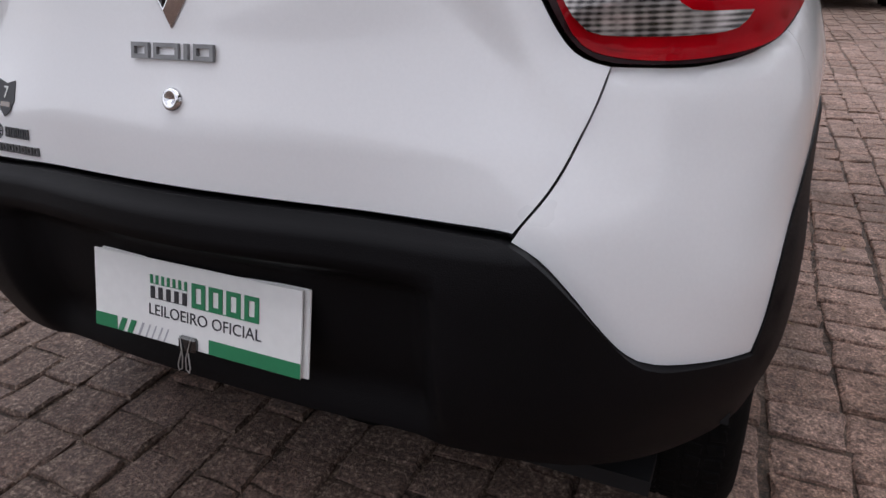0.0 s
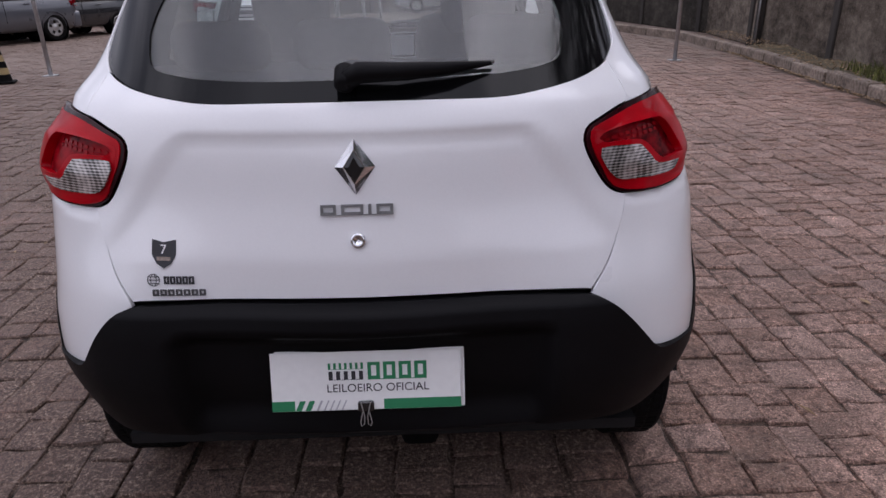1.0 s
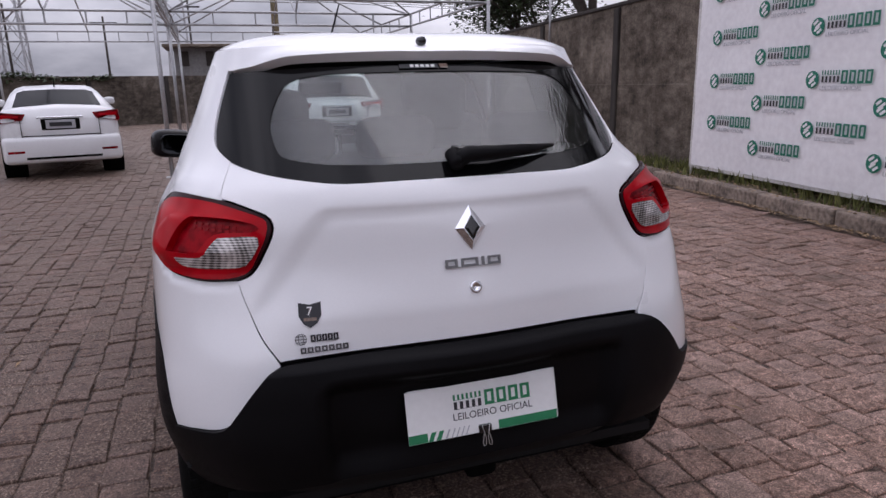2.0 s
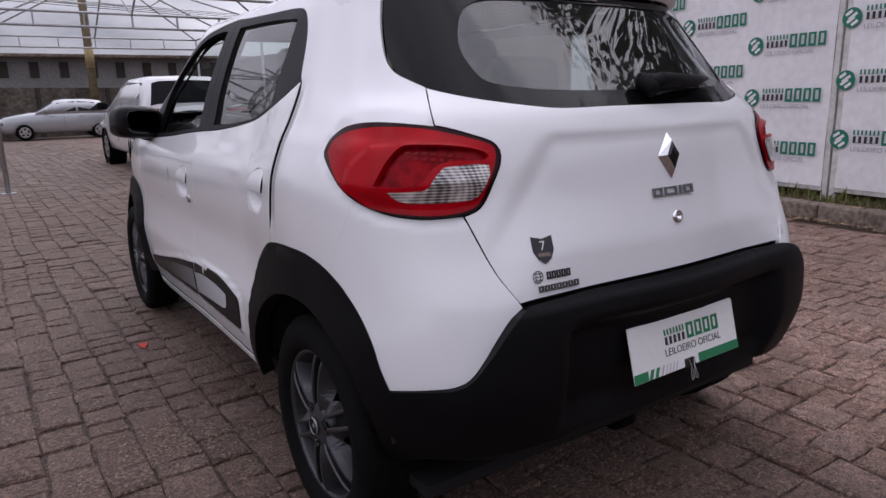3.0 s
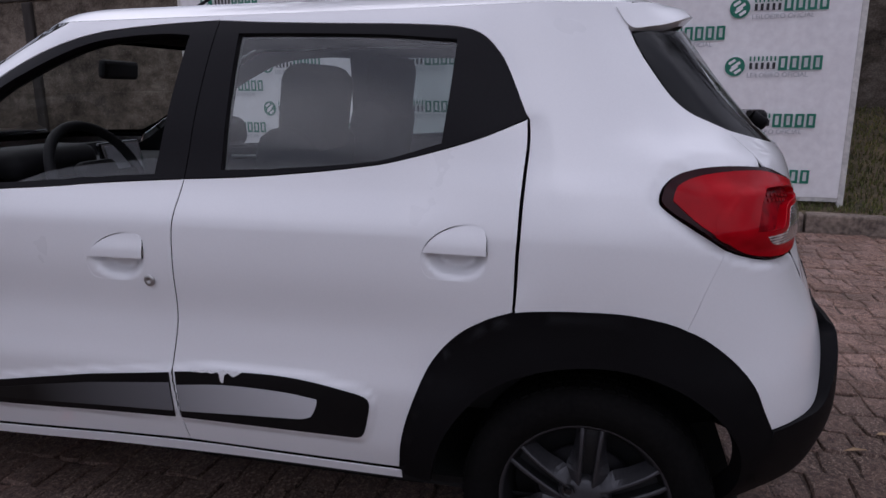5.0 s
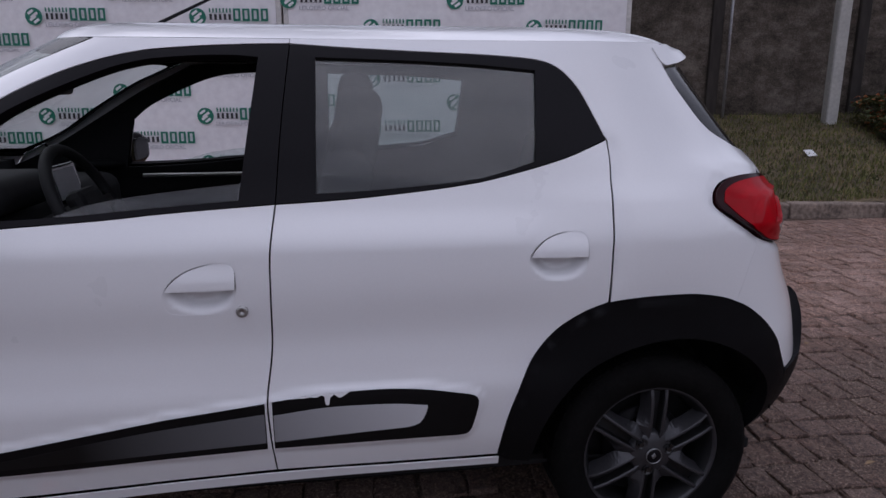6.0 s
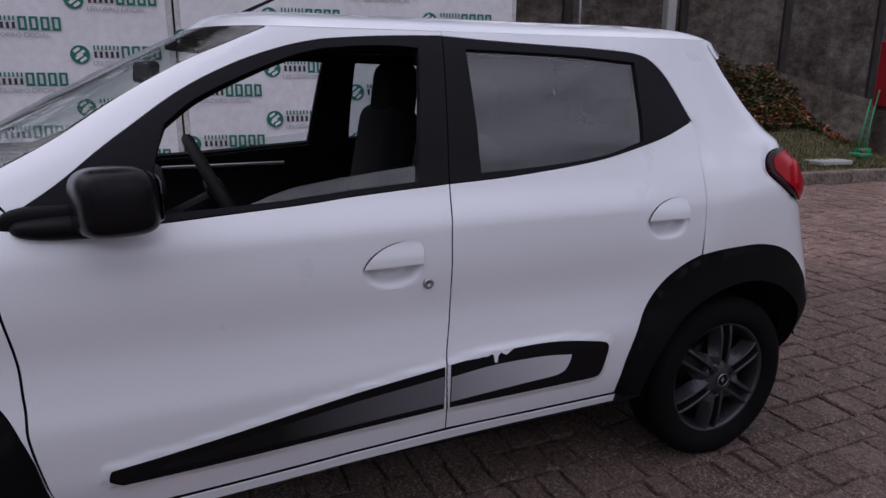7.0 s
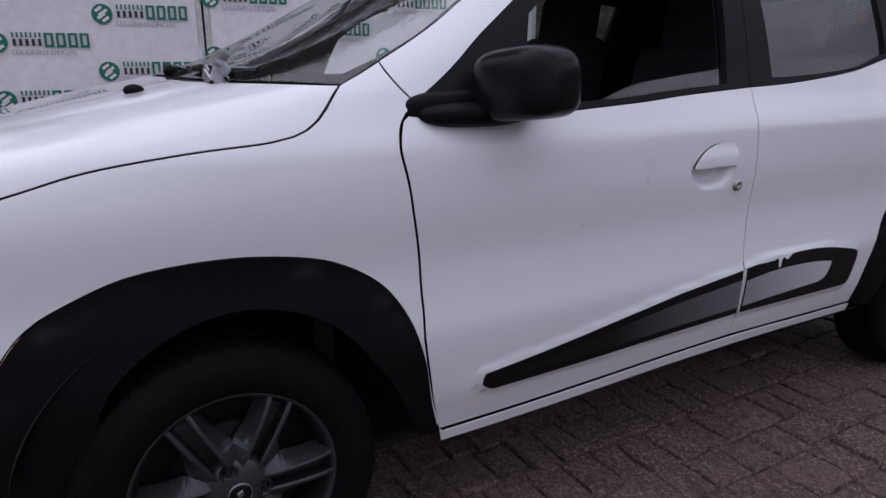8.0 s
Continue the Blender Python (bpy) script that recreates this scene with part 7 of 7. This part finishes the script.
# concrete pole on the bank, pipe on the wall
pole = tagged(part("concrete_post", box(0, 0, 1.9, 0.17, 0.15, 5.0, 0.015, 1), concrete_pale, at=along(-5.76, 2.86, slope_z(-5.76, 2.86) - 0.05)), "pale square concrete post on the bank", "post")
pipe = tagged(part("drain_pipe", tube([(0, 0, -0.4), (0, 0, 3.2)], 0.022, 8), galvanised, at=along(-4.36, 3.22, 0.9), smooth=True), "thin grey pipe on the wall", "pipe")
paper = tagged(part("paper", ([(-0.055, -0.08, 0.0), (0.055, -0.075, 0.01), (0.06, 0.07, 0.035), (-0.05, 0.075, 0.03), (-0.055, -0.08, -0.004), (0.055, -0.075, 0.006), (0.06, 0.07, 0.031), (-0.05, 0.075, 0.026)], [(0, 1, 2, 3), (7, 6, 5, 4), (0, 4, 5, 1), (1, 5, 6, 2), (2, 6, 7, 3), (3, 7, 4, 0)]), board_white, at=along(-4.75, 1.53, slope_z(-4.75, 1.53) + 0.02) @ pose(0, 0, 0, 14, 0, 0)), "white sheet of paper on the grass", "paper")

# low sloping parapet and the flower bed on the bank
parapet = tagged(part("parapet", ([(x, y, z) for y in (-0.08, 0.08) for x, z in ((0, 0.1), (3.0, 0.1), (3.0, 0.92), (0, 1.57))], [(3, 2, 1, 0), (4, 5, 6, 7), (0, 1, 5, 4), (1, 2, 6, 5), (2, 3, 7, 6), (3, 0, 4, 7)]), concrete_wall, at=along(-7.45, 2.9)), "weathered low concrete parapet that slopes down the bank", "parapet", kind="structure")


def clumps(name, mat, n, place, size, label, seed, category):
    """Small folded leaves or petals in clumps."""
    rnd = random.Random(seed)
    v, f = [], []
    for _ in range(n):
        c = Vector(place(rnd))
        a, b, s = rnd.uniform(0, 6.28), rnd.uniform(-0.9, 0.9), size * rnd.uniform(0.6, 1.4)
        ax, ay = Vector((math.cos(a), math.sin(a), b * 0.6)) * s, Vector((-math.sin(a), math.cos(a), rnd.uniform(-0.5, 0.9))) * s * 0.55
        k = len(v)
        v += [tuple(c - ax), tuple(c + ay * 0.9 + Vector((0, 0, s * 0.15))), tuple(c + ax), tuple(c - ay * 0.9 + Vector((0, 0, s * 0.15)))]
        f += [(k, k + 1, k + 2, k + 3)]
    return tagged(part(name, (v, f), mat), label, category, kind="stuff")


def bed(rnd, lift=0.0):
    """The mound: high against the parapet's upper end, falling towards the kerb and away along it."""
    s, o = rnd.uniform(-8.7, -6.0), rnd.uniform(1.75, 2.80)
    across = min(1, max(0, (o - 1.65) / 0.85))
    along_ = max(0.02, 1 - abs((s + 7.0) / (2.0 if s < -7.0 else 1.25)) ** 2.2)
    h = 0.74 * across * along_ * (1 + 0.55 * noise.noise(Vector((s * 2.6, o * 2.6, 0))))
    base = 0.13 + 0.25 * (o - 0.13)
    return yard(s, o, max(slope_z(s, o), (base if s > -8.0 else 0.3)) + h * (0.72 + 0.28 * rnd.random()) * (1 if rnd.random() < 0.8 else rnd.random()) + lift)


clumps("flower_bed_leaves", bed_green, 11000, bed, 0.036, "dense low leaves of the flower bed", 11, "plants")
clumps("flowers", flower_red, 2600, lambda r: bed(r, 0.04), 0.028, "small orange-red flowers over the bed", 12, "flowers")

def on_gutter(rnd):
    s, o = rnd.uniform(-1.0, 12.5), rnd.choice((rnd.gauss(-0.03, 0.035), rnd.uniform(0.15, 0.75)))
    return yard(s, o, 0.012 + 0.01 * rnd.random() if o < 0.02 else slope_z(min(s, 9.5), o) + 0.012 if o > 0.13 else 0.155)


clumps("leaf_litter", dry_leaf, 5200, on_gutter, 0.017, "dry brown leaf litter along the kerb and wall foot", 17, "leaves")

# red cabinet, broom and dustpan beside the bank
rc = empty("hose_cabinet", "red metal hose cabinet on a concrete plinth", "cabinet", along(-8.75, 0.95))
part("body", box(0, 0, 1.40, 1.05, 0.34, 0.94, 0.015, 2), red_paint, rc)
part("door", box(0, -0.178, 1.40, 0.96, 0.014, 0.86, 0.006, 1), red_paint, rc)
part("window", box(-0.12, -0.188, 1.40, 0.20, 0.010, 0.24, 0.004, 1), seal_black, rc)
part("plinth", box(0, 0.05, 0.45, 0.90, 0.30, 0.98, 0.02, 2), concrete_wall, rc)
part("valve", join(tube([(0.15, 0, 1.85), (0.15, 0, 2.02)], 0.03, 8), box(0.15, 0, 2.04, 0.16, 0.06, 0.04, 0.01, 2)), dull_metal, rc)
br = empty("broom", "green plastic broom leaning by the bank", "broom", along(-7.75, 0.75, slope_z(-7.75, 0.75)))
part("stick", tube([(0, 0, 0.05), (0.40, 0.22, 0.92)], 0.011, 8), green_plastic, br, smooth=True)
part("head", box(0, 0, 0.05, 0.26, 0.07, 0.09, 0.02, 2), green_plastic, br)
dp = empty("dustpan", "green long-handled dustpan on the grass", "dustpan", along(-7.55, 0.62, slope_z(-7.55, 0.62)))
part("pan", box(0, 0, 0.03, 0.24, 0.20, 0.05, 0.015, 2), green_plastic, dp)
part("stick", tube([(0, 0.05, 0.05), (0.24, 0.16, 0.80)], 0.010, 8), green_plastic, dp, smooth=True)
part("rag", box(0.03, -0.02, 0.075, 0.10, 0.05, 0.03, 0.012, 2), red_paint, dp)
slabt = tagged(part("concrete_slab", box(0, 0, 0.02, 0.55, 0.30, 0.06, 0.01, 1), concrete_pale, at=along(-6.75, 0.40, 0.20)), "small pale concrete slab behind the kerb", "slab")

# fallen leaves
rnd = random.Random(21)
red = tagged(part("red_leaf", ([(0, -0.03, 0.004), (0.022, 0, 0.016), (0.004, 0.034, 0.010), (-0.024, 0.004, 0.014), (0, 0, 0.002), (0, -0.03, 0.002), (0.022, 0, 0.013), (0.004, 0.034, 0.007), (-0.024, 0.004, 0.011)], [(0, 1, 2, 3), (8, 7, 6, 5), (0, 5, 6, 1), (1, 6, 7, 2), (2, 7, 8, 3), (3, 8, 5, 0)]), material("bright_red_leaf", (0.55, 0.03, 0.02), 0.6), at=pose(-0.872, 1.735, 0.004)), "bright red fallen leaf on the setts", "leaf")
leaf_me = mesh_of("fallen_leaf", [(0, -0.035, 0.0), (0.009, 0, 0.006), (0, 0.035, 0.003), (-0.009, 0, 0.007), (0, -0.035, -0.002), (0.009, 0, 0.004), (0, 0.035, 0.001), (-0.009, 0, 0.005)], [(0, 1, 2, 3), (7, 6, 5, 4), (0, 4, 5, 1), (1, 5, 6, 2), (2, 6, 7, 3), (3, 7, 4, 0)], dry_leaf)
spots = [(-0.86, -0.60), (-0.45, -0.95), (1.32, -0.02), (1.95, 0.7), (1.45, -0.6), (2.3, 1.9), (-0.62, -1.2), (0.35, -1.0), (1.55, -1.05), (1.0, -1.5)]
for i in range(46):
    x, y = spots[i] if i < len(spots) else (rnd.uniform(-2.2, 4.0), rnd.uniform(-3.5, 5.0))
    ob = new("fallen_leaf", leaf_me)
    ob.matrix_basis = pose(x, y, 0.007, rnd.uniform(-8, 8), rnd.uniform(-8, 8), rnd.uniform(0, 360)) @ Matrix.Diagonal((rnd.uniform(0.6, 1.3), rnd.uniform(0.5, 1.1), 1, 1))
    tagged(ob, "dry tan fallen leaf on the setts", "leaf", "fallen leaves")


# ---- trees, pylon, poles and sheds beyond the walls ----
def tree(x, y, height, crown_r, seed, label, density=1.0, bare=False, z0=0.0):
    rnd = random.Random(seed)
    t = empty("tree", label, "tree", pose(x, y, z0), "trees beyond the walls")
    limbs, tips = [], []

    def grow(p, d, ln, r, depth):
        q = p + d * ln
        m = (p + q) / 2 + Vector((rnd.uniform(-1, 1), rnd.uniform(-1, 1), 0)) * ln * 0.06
        limbs.append(tube([p, m, q], [r, r * 0.86, r * 0.70], 6 if depth < 2 else 4, False))
        if depth >= 4:
            tips.append(q)
            return
        if depth >= 2:
            tips.append(q)
        for _ in range(3 if depth else 4):
            nd = (d + Vector((rnd.uniform(-1, 1), rnd.uniform(-1, 1), rnd.uniform(-0.35, 0.6))) * 0.85).normalized()
            grow(q, nd, ln * rnd.uniform(0.58, 0.80), r * 0.62, depth + 1)

    grow(Vector((0, 0, 0)), Vector((0, 0, 1)), height * 0.36, height * 0.028, 0)
    part("trunk", join(*limbs), bark, t, smooth=True)
    v, f = [], []
    per = int((6 if bare else 34) * density)
    for c in tips:
        for _ in range(per):
            p = c + Vector((rnd.gauss(0, 1), rnd.gauss(0, 1), rnd.gauss(0, 0.8))) * crown_r * 0.13
            a, s = rnd.uniform(0, 6.28), rnd.uniform(0.045, 0.10)
            ax = Vector((math.cos(a), math.sin(a), rnd.uniform(-0.6, 0.6))) * s
            ay = Vector((-math.sin(a), math.cos(a), rnd.uniform(-0.6, 0.6))) * s * 0.5
            k = len(v)
            v += [tuple(p - ax), tuple(p + ay), tuple(p + ax), tuple(p - ay)]
            f.append((k, k + 1, k + 2, k + 3))
    part("crown", (v, f), leaf_green, t)
    return t


tree(8.8, 13.5, 7.0, 3.2, 31, "half-bare tree behind the concrete wall", 0.7, True)
tree(8.6, 16.2, 4.7, 4.4, 32, "dark leafy tree behind the concrete wall", 1.6)
tree(8.2, -1.0, 6.6, 4.2, 33, "leafy tree behind the banners", 2.0)
tree(9.6, 4.6, 13.0, 4.6, 40, "tall leafy tree behind the banners", 3.4)
tree(9.0, -7.0, 9.5, 4.5, 34, "leafy tree behind the bank wall", 1.0)
tree(8.4, 5.0, 9.0, 4.8, 35, "leafy tree behind the banners", 1.5)
tree(-19.4, 44, 4.0, 5.5, 36, "dark leafy tree beyond the far wall", 4.0)
tree(-24.0, 46, 4.6, 6.5, 37, "dark leafy tree beyond the far wall", 4.0)
tree(-19.0, 60, 3.2, 4.0, 38, "dark leafy tree beyond the far wall", 3.0)


def on_far_wall(r):
    k = 0.45 + 0.55 * r.random()
    a, b = Vector((6.0, 31.5, 0)), Vector((-16, 20.6, 0))
    p = a + (b - a) * k
    tall = max(0.0, noise.noise(Vector((k * 9, 0, 0))) + 0.35) * 0.45
    return (p.x + r.gauss(0, 0.12), p.y + r.gauss(0, 0.12), 1.80 + tall * r.random() - 0.15 * r.random())


clumps("ivy", leaf_green, 3600, on_far_wall, 0.07, "dark green creeper along the top of the far wall", 14, "creeper")


def pylon(x, y, h, w):
    p = empty("lattice_pylon", "grey steel lattice pylon beyond the wall", "pylon", pose(x, y, 0))
    lv = [(h * k / 9, w * (1 - 0.62 * k / 9)) for k in range(10)]
    for sx, sy in ((-1, -1), (1, -1), (1, 1), (-1, 1)):
        part("leg", tube([(sx * ww, sy * ww, z) for z, ww in lv], 0.12, 4), galvanised, p)
    bars = []
    for (z0, w0), (z1, w1) in zip(lv, lv[1:]):
        for (ax, ay), (bx, by) in (((-1, -1), (1, -1)), ((1, -1), (1, 1)), ((1, 1), (-1, 1)), ((-1, 1), (-1, -1))):
            bars.append(tube([(ax * w0, ay * w0, z0), (bx * w1, by * w1, z1)], 0.045, 4))
            bars.append(tube([(bx * w0, by * w0, z0), (ax * w1, ay * w1, z1)], 0.045, 4))
    part("lattice", join(*bars), galvanised, p)
    for z in (h * 0.72, h * 0.86):
        part("cross_arm", tube([(-w * 2.2, 0, z), (w * 2.2, 0, z)], 0.12, 4), galvanised, p)
    return p


pylon(-15.0, 62, 24, 1.05)
pylon(-3.5, 95, 22, 1.5)
for x, y, h in ((-14.0, 40, 7.0), (-11.6, 46, 6.5), (-6.5, 48, 6.0), (-1.3, 52, 7.5), (-17, 37, 8)):
    up = empty("utility_pole", "grey utility pole with a cross arm beyond the wall", "utility pole", pose(x, y, 0), "utility poles")
    part("shaft", tube([(0, 0, 0), (0, 0, h)], [0.09, 0.06], 8), concrete_dark, up, smooth=True)
    part("cross_arm", box(0, 0, h - 0.4, 1.6, 0.10, 0.10), concrete_dark, up)
pole_ochre = material("ochre_pole_paint", (0.17, 0.135, 0.075), 0.7, vary=0.3, grain=12)
bigp = empty("utility_pole", "stout concrete pole with a yellow band before the far shed", "utility pole", pose(2.5, 29.0, 0), "utility poles")
part("shaft", tube([(0, 0, 0), (0, 0, 9)], [0.17, 0.14], 10), pole_ochre, bigp, smooth=True)
part("band", tube([(0, 0, 2.6), (0, 0, 3.4)], 0.172, 10), cone_yellow, bigp, smooth=True)
for k in range(4):
    wire = [(-60 + 10 * i, 40 + 0.4 * i * i * 0.1 + k * 3, 6.6 + k * 0.5 - 0.6 * math.sin(math.pi * (i % 6) / 6)) for i in range(13)]
    tagged(part("power_line", tube(wire, 0.02, 4), seal_black), "thin dark power line in the sky", "cable")
shed = empty("shed", "long pale shed with dark openings beyond the far wall", "building")
part("wall", box(7, 36.5, 1.7, 18, 0.3, 3.4), shed_grey, shed)
part("roof", box(7, 37.5, 3.48, 19, 4.0, 0.16, 0.03, 1), concrete_wall, shed)
for k in range(14):
    part("opening", box(-1.5 + 1.25 * k, 36.33, 2.85, 0.40, 0.06, 0.75), concrete_dark, shed)


# ---- stone setts of the yard, last ----
setts = empty("setts", "uneven brownish stone setts laid in straight courses", "paving", kind="structure")


def sett_geo(x, y, w, l, rnd, plain=False):
    """One sett: a rough split top with worn, uneven edges."""
    j = lambda k: rnd.uniform(-k, k)
    hx, hy = w / 2 - rnd.uniform(0.001, 0.0052), l / 2 - rnd.uniform(0.001, 0.0048)
    top = rnd.uniform(-0.006, 0.004)
    tx, ty = j(0.034), j(0.038)
    if plain:
        base = [(-hx, -hy), (hx, -hy), (hx, hy), (-hx, hy)]
        base = [(a + j(.010), b + j(.010)) for a, b in base]
        v = [(x + a, y + b, -0.02) for a, b in base] + [(x + a * 0.93, y + b * 0.93, top + tx * a + ty * b) for a, b in base]
        return v, [(4, 5, 6, 7)] + [(k, (k + 1) % 4, 4 + (k + 1) % 4, 4 + k) for k in range(4)]
    e = 0.007
    base = [(-hx + j(e), -hy + j(e)), (j(.02), -hy + j(.006)), (hx + j(e), -hy + j(e)), (hx + j(.006), j(.02)), (hx + j(e), hy + j(e)), (j(.02), hy + j(.006)), (-hx + j(e), hy + j(e)), (-hx + j(.006), j(.02))]
    v = [(x + a, y + b, -0.030) for a, b in base]
    v += [(x + a * 0.985, y + b * 0.985, top - 0.006 + tx * a + ty * b + j(.003)) for a, b in base]
    v += [(x + a * rnd.uniform(.86, .95), y + b * rnd.uniform(.86, .95), top + tx * a + ty * b + j(.0028)) for a, b in base]
    v += [(x + j(.025), y + j(.025), top + 0.002 + j(.004))]
    f = []
    for r in (0, 8):
        f += [(r + k, r + (k + 1) % 8, r + 8 + (k + 1) % 8, r + 8 + k) for k in range(8)]
    f += [(16 + k, 16 + (k + 1) % 8, 24) for k in range(8)]
    return v, f


def lay_setts():
    rnd = random.Random(77)
    rest_v, rest_f = [], []
    near = []
    x = -15.0
    while x < 6.2:
        w = rnd.uniform(0.128, 0.172)
        y = -10.0 + rnd.uniform(0, 0.2)
        skew = -0.018
        while y < 27.0:
            l = rnd.choice((rnd.uniform(0.09, 0.12), rnd.uniform(0.11, 0.15), rnd.uniform(0.13, 0.19)))
            cx, cy = x + w / 2 + skew * (y + l / 2) + 0.022 * noise.noise(Vector((x * 1.7, y * 1.1, 4.0))), y + l / 2
            edge = 4.3 + 0.105 * cy - 0.03 if cy < 9.5 else (5.30 - (cy - 9.5) * 0.085 if cy < 16 else 4.2)
            if cx + w / 2 < edge:
                d = min(math.hypot(cx + 1.15, cy - 1.0), math.hypot(cx - 0.9, cy + 0.9), math.hypot(cx - 1.2, cy - 0.4))
                near.append((d, cx, cy, w, l))
            y += l
        x += w
    near.sort()
    for i, (d, cx, cy, w, l) in enumerate(near):
        if i < 300:
            v, f = sett_geo(0, 0, w, l, rnd)
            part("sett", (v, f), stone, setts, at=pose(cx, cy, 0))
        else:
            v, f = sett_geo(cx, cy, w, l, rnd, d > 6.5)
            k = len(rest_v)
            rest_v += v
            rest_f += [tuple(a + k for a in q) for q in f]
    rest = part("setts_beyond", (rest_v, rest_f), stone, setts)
    tagged(rest, kind="stuff")


lay_setts()
bed_sheet = tagged(part("sett_bed", ([(-15.2, -10.2, -0.0110), (6.6, -10.2, -0.0110), (6.6, 27.3, -0.0110), (-15.2, 27.3, -0.0110)], [(0, 1, 2, 3)]), joint_dirt), "dark gritty bedding in the joints between setts", "ground", kind="structure")
